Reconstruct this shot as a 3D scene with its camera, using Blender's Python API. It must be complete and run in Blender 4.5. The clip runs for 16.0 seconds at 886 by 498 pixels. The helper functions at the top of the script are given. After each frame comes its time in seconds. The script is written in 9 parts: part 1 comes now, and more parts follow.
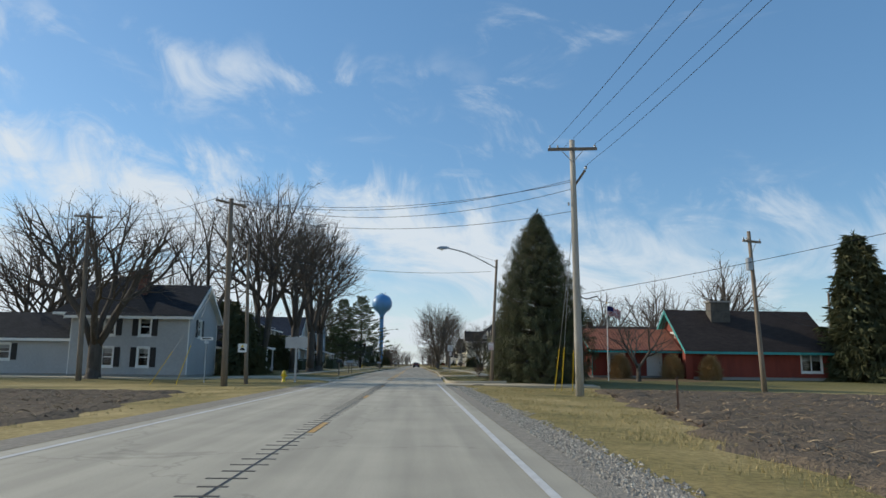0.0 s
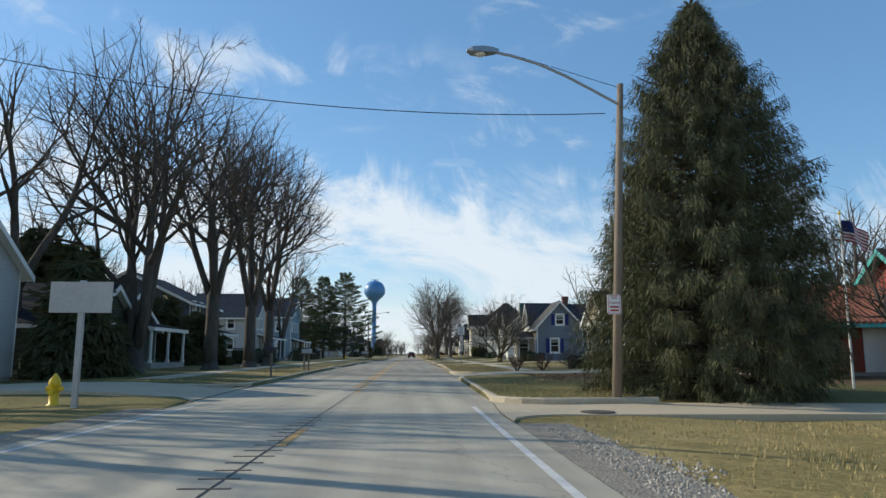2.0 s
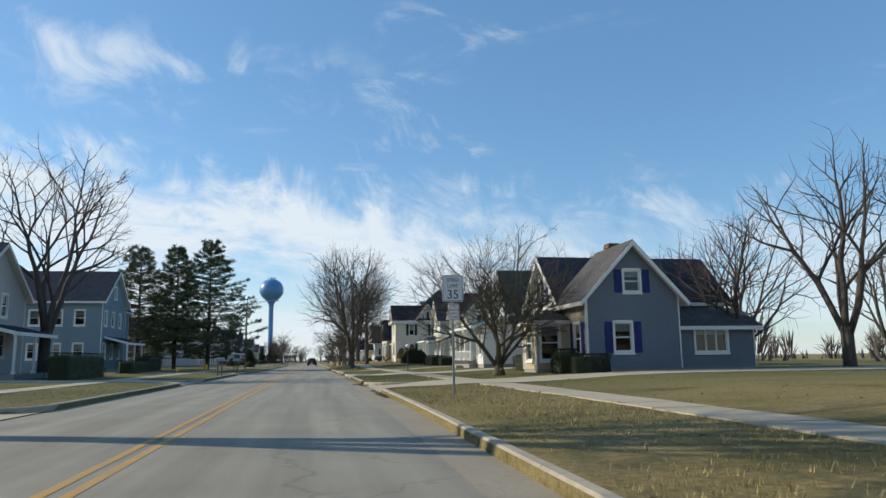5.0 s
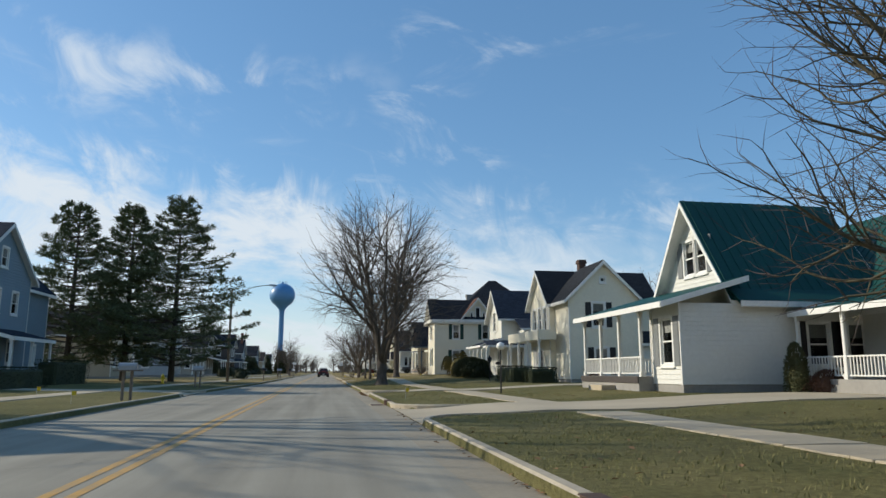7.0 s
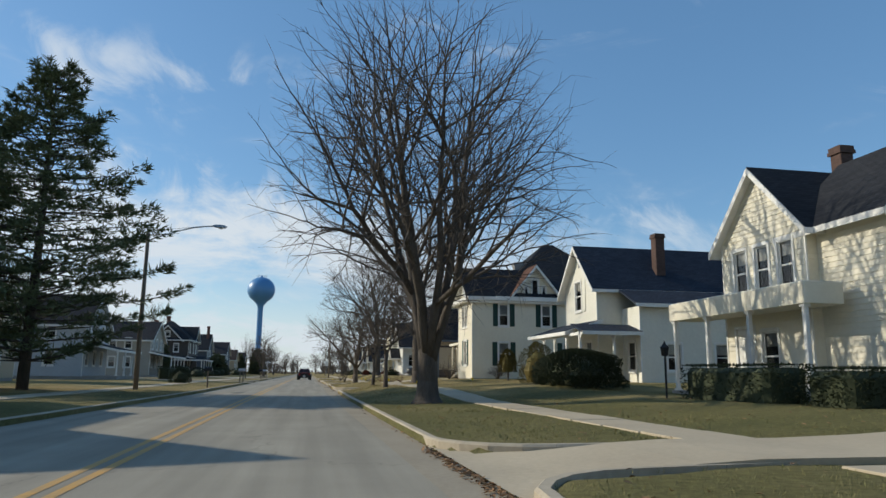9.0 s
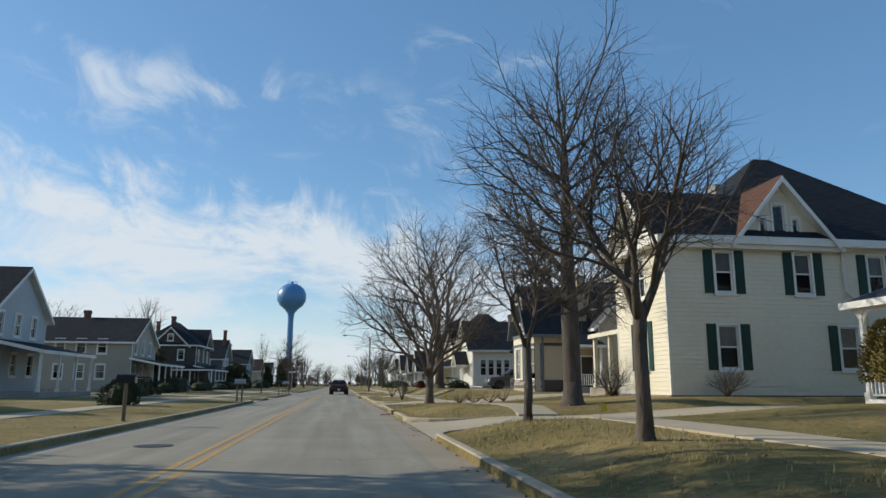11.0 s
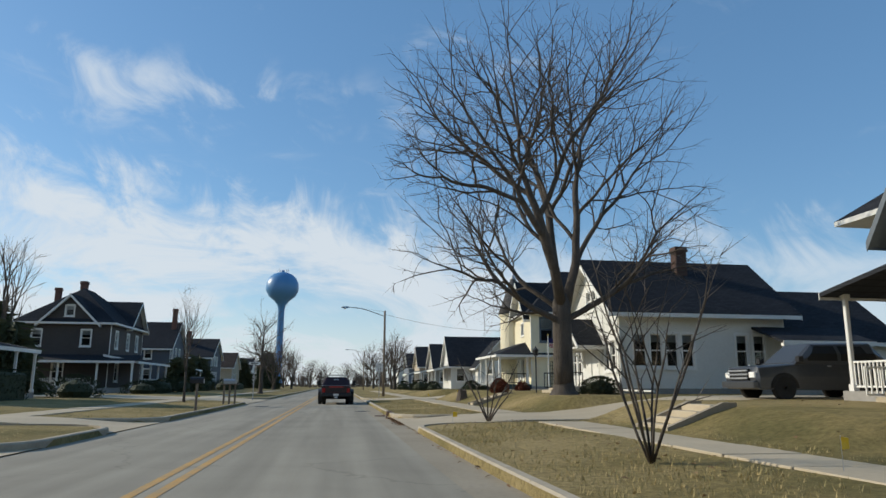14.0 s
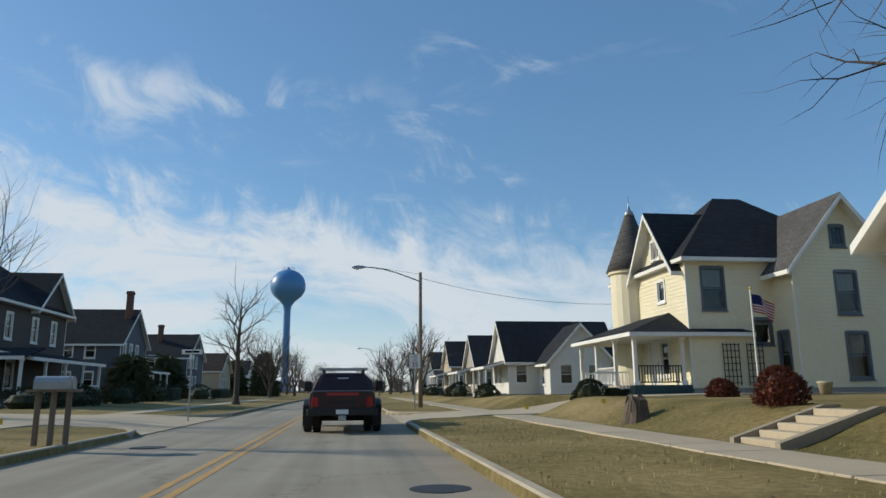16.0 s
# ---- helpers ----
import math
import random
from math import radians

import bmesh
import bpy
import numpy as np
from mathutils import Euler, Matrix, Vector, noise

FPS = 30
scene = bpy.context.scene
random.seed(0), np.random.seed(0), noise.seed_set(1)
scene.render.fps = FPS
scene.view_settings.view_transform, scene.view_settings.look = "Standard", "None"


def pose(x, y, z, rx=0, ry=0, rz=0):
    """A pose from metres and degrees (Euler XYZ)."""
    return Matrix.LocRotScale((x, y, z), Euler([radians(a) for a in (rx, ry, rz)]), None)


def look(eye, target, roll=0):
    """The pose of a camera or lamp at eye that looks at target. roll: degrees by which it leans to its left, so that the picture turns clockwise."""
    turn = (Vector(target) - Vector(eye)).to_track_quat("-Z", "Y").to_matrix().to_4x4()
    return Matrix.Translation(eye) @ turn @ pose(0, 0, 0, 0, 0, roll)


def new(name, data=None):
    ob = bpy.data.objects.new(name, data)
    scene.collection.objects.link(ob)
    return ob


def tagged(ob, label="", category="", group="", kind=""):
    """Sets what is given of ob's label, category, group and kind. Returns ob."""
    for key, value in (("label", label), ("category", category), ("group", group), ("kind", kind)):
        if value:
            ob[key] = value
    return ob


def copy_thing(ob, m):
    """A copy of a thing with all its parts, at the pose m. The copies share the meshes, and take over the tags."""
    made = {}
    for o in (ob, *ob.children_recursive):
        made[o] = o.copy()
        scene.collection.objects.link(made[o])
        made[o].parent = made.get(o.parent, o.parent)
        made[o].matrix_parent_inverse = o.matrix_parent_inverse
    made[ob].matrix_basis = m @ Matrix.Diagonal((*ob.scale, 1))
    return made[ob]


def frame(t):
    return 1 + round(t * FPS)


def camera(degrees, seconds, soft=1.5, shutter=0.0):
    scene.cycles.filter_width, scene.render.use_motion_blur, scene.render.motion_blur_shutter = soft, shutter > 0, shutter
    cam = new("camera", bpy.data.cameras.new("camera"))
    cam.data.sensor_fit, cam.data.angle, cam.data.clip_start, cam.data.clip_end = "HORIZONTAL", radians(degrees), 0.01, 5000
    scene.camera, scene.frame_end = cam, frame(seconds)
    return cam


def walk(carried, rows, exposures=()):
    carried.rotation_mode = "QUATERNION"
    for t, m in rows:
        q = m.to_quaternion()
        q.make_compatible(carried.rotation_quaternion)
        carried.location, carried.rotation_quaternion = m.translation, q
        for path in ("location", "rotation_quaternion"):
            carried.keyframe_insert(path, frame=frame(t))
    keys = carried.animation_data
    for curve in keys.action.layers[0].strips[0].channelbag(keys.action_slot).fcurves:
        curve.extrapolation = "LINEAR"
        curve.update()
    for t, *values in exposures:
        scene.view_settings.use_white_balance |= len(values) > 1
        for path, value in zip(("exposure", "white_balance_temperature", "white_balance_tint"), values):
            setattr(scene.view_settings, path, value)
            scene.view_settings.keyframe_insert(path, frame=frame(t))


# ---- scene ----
cam = camera(65.02, 16.0)
PATH = [
    (0.0, (0.0, 0.0, 1.151), (0.701, 19.718, 4.424), 0.65),
    (0.5, (-0.048, 6.727, 1.154), (0.421, 26.446, 4.464), 1.73),
    (1.0, (-0.091, 13.464, 1.153), (0.377, 33.197, 4.375), 0.82),
    (1.5, (-0.119, 20.216, 1.15), (0.58, 39.958, 4.276), -0.63),
    (2.0, (-0.12, 26.967, 1.146), (0.76, 46.724, 4.13), 0.11),
    (2.5, (-0.102, 33.733, 1.139), (1.233, 53.501, 3.871), -0.73),
    (3.0, (-0.072, 40.514, 1.135), (1.871, 60.216, 3.975), -0.60),
    (3.5, (-0.04, 47.296, 1.131), (2.812, 66.87, 4.085), -1.53),
    (6.0, (0.383, 81.479, 1.129), (4.101, 100.863, 4.358), -0.59),
    (6.5, (0.387, 88.32, 1.14), (3.812, 107.733, 4.516), -0.06),
    (7.0, (0.391, 95.146, 1.148), (3.604, 114.581, 4.607), 0.05),
    (7.5, (0.402, 101.946, 1.155), (3.683, 121.374, 4.589), 0.69),
    (8.0, (0.418, 108.725, 1.161), (4.17, 128.075, 4.554), 0.71),
    (10.5, (0.141, 141.837, 1.171), (3.463, 161.193, 4.956), -0.37),
    (11.0, (0.094, 148.254, 1.172), (2.88, 167.686, 4.995), 0.21),
    (11.5, (0.044, 154.635, 1.169), (2.615, 174.113, 4.908), -0.20),
    (12.0, (-0.009, 160.967, 1.163), (2.68, 180.425, 4.923), -0.02),
    (12.5, (-0.051, 167.243, 1.158), (2.864, 186.664, 4.945), -0.19),
    (13.0, (-0.074, 173.441, 1.156), (2.857, 192.848, 5.001), -0.60),
    (13.5, (-0.081, 179.554, 1.155), (2.853, 198.952, 5.044), -0.22),
    (14.0, (-0.079, 185.594, 1.154), (2.81, 205.007, 5.0), 0.27),
    (14.5, (-0.062, 191.567, 1.151), (2.671, 210.984, 5.092), 0.21),
    (15.0, (-0.033, 197.483, 1.144), (2.53, 216.896, 5.212), 0.24),
    (15.5, (0.001, 203.356, 1.131), (2.568, 222.776, 5.163), -0.17),
    (16.0, (0.033, 209.209, 1.114), (2.65, 228.635, 5.087), -0.43),
]
walk(cam, [(t, look(eye, target, roll)) for t, eye, target, roll in PATH],
     ((0.0, -0.02), (2.0, 0.16), (3.0, 0.26), (4.5, 0.2), (6.0, 0.05), (7.0, 0.04), (8.0, -0.14), (9.2, -0.03), (10.5, 0.08), (11.0, -0.03), (12.0, -0.02), (14.0, -0.06), (16.0, -0.14)))

# ---------------------------------------------------------------- light
SUN_FROM = Vector((-0.83, 0.345, 0.44)).normalized()      # towards the sun
world = bpy.data.worlds.new("winter_sky")
scene.world = world
world.use_nodes = True


def build_sky():
    nt = world.node_tree
    nt.nodes.clear()
    N = nt.nodes.new
    L = nt.links.new
    out = N("ShaderNodeOutputWorld")
    bg = N("ShaderNodeBackground")
    bg.inputs[1].default_value = 0.15
    sky = N("ShaderNodeTexSky")
    sky.sky_type = 'NISHITA'
    sky.sun_disc = False
    sky.sun_elevation = math.asin(SUN_FROM.z)
    sky.sun_rotation = math.atan2(SUN_FROM.x, SUN_FROM.y)
    sky.altitude = 200
    sky.air_density, sky.dust_density, sky.ozone_density = 1.0, 0.35, 2.0
    co = N("ShaderNodeTexCoord")
    sep = N("ShaderNodeSeparateXYZ")
    L(co.outputs["Generated"], sep.inputs[0])

    def math_node(op, a, b=None, c=None):
        m = N("ShaderNodeMath")
        m.operation = op
        for i, v in enumerate((a, b, c)):
            if v is None:
                continue
            if isinstance(v, (int, float)):
                m.inputs[i].default_value = v
            else:
                L(v, m.inputs[i])
        return m.outputs[0]

    def ramp(v, lo, hi):
        m = N("ShaderNodeMapRange")
        m.interpolation_type = 'SMOOTHSTEP'
        L(v, m.inputs[0])
        m.inputs[1].default_value, m.inputs[2].default_value = lo, hi
        return m.outputs[0]

    zz = math_node('MAXIMUM', sep.outputs[2], 0.0)
    az = math_node('ARCTAN2', sep.outputs[0], sep.outputs[1])
    el = math_node('ARCSINE', zz)

    def cloud(ax, ex, shear, scale, detail, rough, seed, dist=0.4):
        cmb = N("ShaderNodeCombineXYZ")
        L(math_node('MULTIPLY_ADD', el, shear, math_node('MULTIPLY', az, ax)), cmb.inputs[0])
        L(math_node('MULTIPLY', el, ex), cmb.inputs[1])
        cmb.inputs[2].default_value = seed
        n = N("ShaderNodeTexNoise")
        n.inputs["Scale"].default_value = scale
        n.inputs["Detail"].default_value = detail
        n.inputs["Roughness"].default_value = rough
        n.inputs["Distortion"].default_value = dist
        L(cmb.outputs[0], n.inputs["Vector"])
        return n.outputs["Fac"]

    # a white bank over the horizon, thinner towards the right, with a ragged upper edge and wisps above it
    big = cloud(1.0, 2.6, 0.5, 4.6, 9, 0.62, 3.1, 0.6)
    rag = cloud(2.6, 2.0, 1.2, 4.2, 7, 0.62, 9.2, 0.9)
    wisp = cloud(1.0, 3.0, -1.2, 2.4, 6, 0.6, 7.7, 0.9)
    fine = cloud(1.5, 3.0, 2.2, 3.4, 9, 0.62, 1.4, 1.4)
    edge = math_node('MULTIPLY_ADD', az, -0.075, 0.262)
    edge = math_node('ADD', edge, math_node('MULTIPLY_ADD', rag, 0.30, -0.15))
    depth = math_node('SUBTRACT', edge, el)
    side = math_node('SUBTRACT', 1.0, math_node('MULTIPLY', ramp(az, 0.0, 0.8), 0.38))
    body = math_node('MULTIPLY_ADD', ramp(big, 0.34, 0.56), 0.82, 0.13)
    bank = math_node('MULTIPLY', math_node('MULTIPLY', ramp(depth, -0.012, 0.085), body), side)
    low = math_node('MULTIPLY', ramp(math_node('SUBTRACT', 0.17, el), 0.0, 0.17), math_node('MULTIPLY_ADD', ramp(az, 0.0, 0.7), -0.4, 0.66))
    bank = math_node('MAXIMUM', bank, low)
    streak = math_node('MULTIPLY', ramp(fine, 0.50, 0.78), ramp(wisp, 0.46, 0.66))
    streak = math_node('MULTIPLY', streak, math_node('MULTIPLY', ramp(el, 0.16, 0.24), ramp(math_node('SUBTRACT', 0.62, el), 0.0, 0.2)))
    # a row of bright tufts over the bank on its left part
    tuft = math_node('MULTIPLY', ramp(cloud(2.2, 2.6, 0.5, 4.4, 8, 0.58, 2.4, 0.5), 0.50, 0.74), math_node('MULTIPLY', ramp(el, 0.30, 0.36), ramp(math_node('SUBTRACT', 0.46, el), 0.0, 0.07)))
    tuft = math_node('MULTIPLY', tuft, ramp(math_node('SUBTRACT', 0.16, az), 0.0, 0.3))
    streak = math_node('MAXIMUM', math_node('MULTIPLY', streak, 0.5), math_node('MULTIPLY', tuft, 0.7))
    fac = math_node('MINIMUM', math_node('MAXIMUM', bank, streak), 0.93)
    hsv = N("ShaderNodeHueSaturation")
    hsv.inputs["Saturation"].default_value = 1.12
    cool = N("ShaderNodeMixRGB")
    cool.blend_type = 'MULTIPLY'
    cool.inputs[0].default_value = 1.0
    cool.inputs[2].default_value = (0.95, 1.0, 0.98, 1)
    L(sky.outputs[0], cool.inputs[1])
    L(cool.outputs[0], hsv.inputs["Color"])
    mix = N("ShaderNodeMixRGB")
    L(fac, mix.inputs[0])
    # thin high haze evens the blue out
    veil = N("ShaderNodeMixRGB")
    veil.inputs[0].default_value = 0.35
    veil.inputs[2].default_value = (0.97, 2.2, 4.1, 1)
    L(hsv.outputs[0], veil.inputs[1])
    L(veil.outputs[0], mix.inputs[1])
    mix.inputs[2].default_value = (4.75, 5.2, 5.6, 1)
    L(mix.outputs[0], bg.inputs[0])
    L(bg.outputs[0], out.inputs[0])


build_sky()
sun_data = bpy.data.lights.new("sun", 'SUN')
sun_data.energy, sun_data.angle, sun_data.color = 4.0, radians(0.55), (1.0, 0.92, 0.76)
sun = new("sun", sun_data)
sun.matrix_world = look(SUN_FROM * 300, (0, 0, 0))
scene.view_settings.exposure = 0.0

# ---------------------------------------------------------------- materials


def material(name, base, other=None, scale=3.0, fine=40.0, rough=0.8, bump=0.25, metal=0.0, spec=0.35, dist=0.02,
             stretch=(1, 1, 1), extra=None, seed=0.0):
    """Principled surface with a coarse stain and a fine grain, in object space."""
    m = bpy.data.materials.new(name)
    m.use_nodes = True
    nt = m.node_tree
    N, L = nt.nodes.new, nt.links.new
    p = nt.nodes["Principled BSDF"]
    p.inputs["Roughness"].default_value = rough
    p.inputs["Metallic"].default_value = metal
    p.inputs["Specular IOR Level"].default_value = spec
    if other is None:
        other = tuple(c * 0.72 for c in base)
    co = N("ShaderNodeTexCoord")
    mp = N("ShaderNodeMapping")
    mp.inputs["Scale"].default_value = stretch
    mp.inputs["Location"].default_value = (seed, seed * 0.7, seed * 0.3)
    L(co.outputs["Object"], mp.inputs[0])
    n1 = N("ShaderNodeTexNoise")
    n1.inputs["Scale"].default_value, n1.inputs["Detail"].default_value = scale * 0.25, 5
    n2 = N("ShaderNodeTexNoise")
    n2.inputs["Scale"].default_value, n2.inputs["Detail"].default_value = fine * 0.25, 4
    L(mp.outputs[0], n1.inputs["Vector"])
    L(mp.outputs[0], n2.inputs["Vector"])
    add = N("ShaderNodeMath")
    add.operation = 'MULTIPLY_ADD'
    L(n2.outputs["Fac"], add.inputs[0])
    add.inputs[1].default_value = 0.6
    L(n1.outputs["Fac"], add.inputs[2])
    r = N("ShaderNodeMapRange")
    L(add.outputs[0], r.inputs[0])
    r.inputs[1].default_value, r.inputs[2].default_value = 0.5, 1.1
    mix = N("ShaderNodeMixRGB")
    L(r.outputs[0], mix.inputs[0])
    mix.inputs[1].default_value, mix.inputs[2].default_value = (*base, 1), (*other, 1)
    col = mix.outputs[0]
    height = n2.outputs["Fac"]
    if extra:
        col, height = extra(nt, co, mp, col, height)
    L(col, p.inputs["Base Color"])
    b = N("ShaderNodeBump")
    b.inputs["Strength"].default_value, b.inputs["Distance"].default_value = bump, dist
    L(height, b.inputs["Height"])
    L(b.outputs[0], p.inputs["Normal"])
    return m


def courses(u, v, width, height, mortar, tone):
    """An extra for material(): offset rows of pieces (shingles, bricks) with darker joints; u and v are weights on object x, y, z."""
    def add(nt, co, mp, col, hgt):
        N, L = nt.nodes.new, nt.links.new
        cmb = N("ShaderNodeCombineXYZ")
        for slot, w in ((0, u), (1, v)):
            d = N("ShaderNodeVectorMath")
            d.operation = 'DOT_PRODUCT'
            L(co.outputs["Object"], d.inputs[0])
            d.inputs[1].default_value = w
            L(d.outputs["Value"], cmb.inputs[slot])
        br = N("ShaderNodeTexBrick")
        br.inputs["Scale"].default_value = 1
        br.inputs["Brick Width"].default_value, br.inputs["Row Height"].default_value = width, height
        br.inputs["Mortar Size"].default_value = mortar
        br.inputs["Color1"].default_value, br.inputs["Color2"].default_value = (1, 1, 1, 1), (0.72, 0.72, 0.72, 1)
        br.inputs["Mortar"].default_value = (*tone, 1)
        L(cmb.outputs[0], br.inputs["Vector"])
        mul = N("ShaderNodeMixRGB")
        mul.blend_type = 'MULTIPLY'
        mul.inputs[0].default_value = 1
        L(col, mul.inputs[1])
        L(br.outputs["Color"], mul.inputs[2])
        m2 = N("ShaderNodeMath")
        m2.operation = 'MULTIPLY_ADD'
        L(br.outputs["Fac"], m2.inputs[0])
        m2.inputs[1].default_value = -1.5
        L(hgt, m2.inputs[2])
        return mul.outputs[0], m2.outputs[0]
    return add


def roof_material(name, base, other, ridge):
    u, v = ((1, 0, 0), (0, 0.75, 1)) if ridge == "x" else ((0, 1, 0), (0.75, 0, 1))
    return material(name, base, other, 1.2, 30, 0.95, 0.5, spec=0.1, dist=0.015, extra=courses((u), (0, 0, 1.6), 0.32, 0.14, 0.012, (0.45, 0.45, 0.45)))


def glass_material(name):
    m = bpy.data.materials.new(name)
    m.use_nodes = True
    nt = m.node_tree
    nt.nodes.clear()
    N, L = nt.nodes.new, nt.links.new
    out, mix, tr, gl, fr = N("ShaderNodeOutputMaterial"), N("ShaderNodeMixShader"), N("ShaderNodeBsdfTransparent"), N("ShaderNodeBsdfGlossy"), N("ShaderNodeFresnel")
    fr.inputs[0].default_value = 1.6
    gl.inputs["Roughness"].default_value = 0.03
    tr.inputs[0].default_value = (0.62, 0.66, 0.68, 1)
    L(fr.outputs[0], mix.inputs[0])
    L(tr.outputs[0], mix.inputs[1])
    L(gl.outputs[0], mix.inputs[2])
    L(mix.outputs[0], out.inputs[0])
    return m


M = {}
M["white"] = material("white_paint", (0.80, 0.79, 0.75), (0.66, 0.65, 0.60), 2, 30, 0.6, 0.1)
M["siding_white"] = material("white_siding", (0.72, 0.71, 0.655), (0.61, 0.60, 0.55), 1.2, 26, 0.6, 0.12)
M["siding_ivory"] = material("ivory_siding", (0.76, 0.74, 0.64), (0.64, 0.62, 0.53), 1.2, 26, 0.6, 0.12)
M["siding_cream"] = material("cream_siding", (0.77, 0.72, 0.58), (0.66, 0.61, 0.48), 1.2, 26, 0.6, 0.12)
M["siding_yellow"] = material("pale_yellow_siding", (0.79, 0.72, 0.52), (0.68, 0.61, 0.43), 1.2, 26, 0.6, 0.12)
M["siding_tan"] = material("tan_siding", (0.50, 0.42, 0.30), (0.40, 0.33, 0.23), 1.2, 26, 0.65, 0.12)
M["siding_grey"] = material("blue_grey_siding", (0.17, 0.195, 0.225), (0.125, 0.145, 0.175), 1.2, 26, 0.65, 0.12)
M["siding_dark"] = material("dark_brown_siding", (0.075, 0.062, 0.055), (0.05, 0.042, 0.038), 1.2, 26, 0.7, 0.12)
M["siding_blue"] = material("dull_blue_siding", (0.21, 0.28, 0.33), (0.165, 0.225, 0.265), 1.2, 26, 0.65, 0.12)
M["siding_pale"] = material("pale_blue_grey_siding", (0.46, 0.50, 0.52), (0.38, 0.41, 0.43), 1.2, 26, 0.65, 0.12)
M["siding_moss"] = material("dark_green_grey_siding", (0.085, 0.095, 0.08), (0.06, 0.068, 0.058), 1.2, 26, 0.7, 0.12)
M["siding_slate"] = material("dark_slate_siding", (0.095, 0.11, 0.13), (0.07, 0.08, 0.098), 1.2, 26, 0.7, 0.12)
M["siding_dun"] = material("dull_beige_siding", (0.40, 0.37, 0.31), (0.31, 0.29, 0.245), 1.2, 26, 0.7, 0.12)
M["shutter_grey"] = material("grey_paint", (0.22, 0.23, 0.23), None, 3, 30, 0.5, 0.1)
M["siding_red"] = material("red_stained_boards", (0.27, 0.052, 0.03), (0.18, 0.036, 0.022), 2, 30, 0.75, 0.2, stretch=(6, 6, 1))
M["stone"] = material("buff_stone", (0.50, 0.42, 0.31), (0.32, 0.27, 0.2), 4, 20, 0.85, 0.6, dist=0.03)
M["block"] = material("concrete_foundation", (0.36, 0.34, 0.31), (0.25, 0.24, 0.22), 3, 25, 0.9, 0.3)
M["brick_z"] = material("red_brick", (0.21, 0.105, 0.08), (0.15, 0.078, 0.06), 3, 40, 0.9, 0.4, extra=courses((1, 1, 0), (0, 0, 1), 0.21, 0.075, 0.008, (0.9, 0.85, 0.8)))
M["chimney_pale"] = material("pale_worn_chimney_brick", (0.46, 0.38, 0.30), (0.30, 0.22, 0.17), 3, 40, 0.9, 0.4, extra=courses((1, 1, 0), (0, 0, 1), 0.21, 0.075, 0.008, (0.75, 0.7, 0.66)))
M["brick_dark"] = material("dark_brick", (0.12, 0.075, 0.06), (0.08, 0.05, 0.042), 3, 40, 0.9, 0.4, extra=courses((1, 1, 0), (0, 0, 1), 0.21, 0.075, 0.008, (0.9, 0.85, 0.8)))
for axis in "xy":
    M["roof_charcoal_" + axis] = roof_material("charcoal_shingles", (0.045, 0.048, 0.055), (0.03, 0.032, 0.037), axis)
    M["roof_brown_" + axis] = roof_material("brown_shingles", (0.085, 0.064, 0.054), (0.055, 0.043, 0.038), axis)
    M["roof_grey_" + axis] = roof_material("grey_shingles", (0.15, 0.145, 0.14), (0.095, 0.092, 0.09), axis)
    M["roof_slate_" + axis] = roof_material("slate_blue_shingles", (0.05, 0.062, 0.085), (0.033, 0.042, 0.06), axis)
    M["roof_rust_" + axis] = roof_material("rust_brown_shingles", (0.17, 0.095, 0.07), (0.11, 0.062, 0.05), axis)
M["roof_green"] = material("green_metal_roofing", (0.010, 0.068, 0.060), (0.008, 0.052, 0.047), 1, 20, 0.6, 0.08, metal=0.0, spec=0.2)
M["roof_tile"] = material("terracotta_tile", (0.33, 0.12, 0.065), (0.17, 0.065, 0.045), 4, 25, 0.8, 0.3)
M["shutter_green"] = material("dark_green_paint", (0.012, 0.05, 0.04), None, 3, 30, 0.5, 0.1)
M["shutter_black"] = material("black_paint", (0.018, 0.018, 0.02), None, 3, 30, 0.5, 0.1)
M["shutter_navy"] = material("navy_paint", (0.012, 0.02, 0.15), None, 3, 30, 0.5, 0.1)
M["teal"] = material("teal_paint", (0.06, 0.36, 0.34), None, 3, 30, 0.6, 0.1)
M["curtain"] = material("pale_curtain", (0.55, 0.54, 0.50), (0.38, 0.37, 0.35), 6, 20, 0.9, 0.2, stretch=(5, 5, 0.4))
# near-black colour that stands in for the shade inside rooms
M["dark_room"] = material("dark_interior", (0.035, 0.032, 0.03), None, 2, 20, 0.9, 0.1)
M["glass"] = glass_material("window_glass")
M["wood_pole"] = material("weathered_pole_wood", (0.27, 0.215, 0.16), (0.15, 0.12, 0.095), 5, 40, 0.9, 0.5, stretch=(8, 8, 0.6))
M["steel"] = material("galvanised_steel", (0.42, 0.43, 0.44), (0.32, 0.33, 0.34), 6, 50, 0.45, 0.1, metal=0.7)
M["dark_metal"] = material("dark_metal", (0.04, 0.04, 0.042), None, 6, 50, 0.45, 0.1, metal=0.5)
M["bark"] = material("grey_brown_bark", (0.125, 0.105, 0.086), (0.058, 0.048, 0.04), 6, 34, 0.95, 0.9, dist=0.05, stretch=(3, 3, 0.7))
M["bark_pale"] = material("patchy_bark", (0.16, 0.128, 0.10), (0.07, 0.056, 0.046), 8, 34, 0.95, 0.8, dist=0.04, stretch=(2, 2, 0.8))
M["twig"] = material("grey_twigs", (0.145, 0.12, 0.10), (0.09, 0.074, 0.064), 3, 20, 0.95, 0.1)
M["twig_red"] = material("reddish_twigs", (0.15, 0.085, 0.06), (0.09, 0.055, 0.042), 3, 20, 0.95, 0.1)
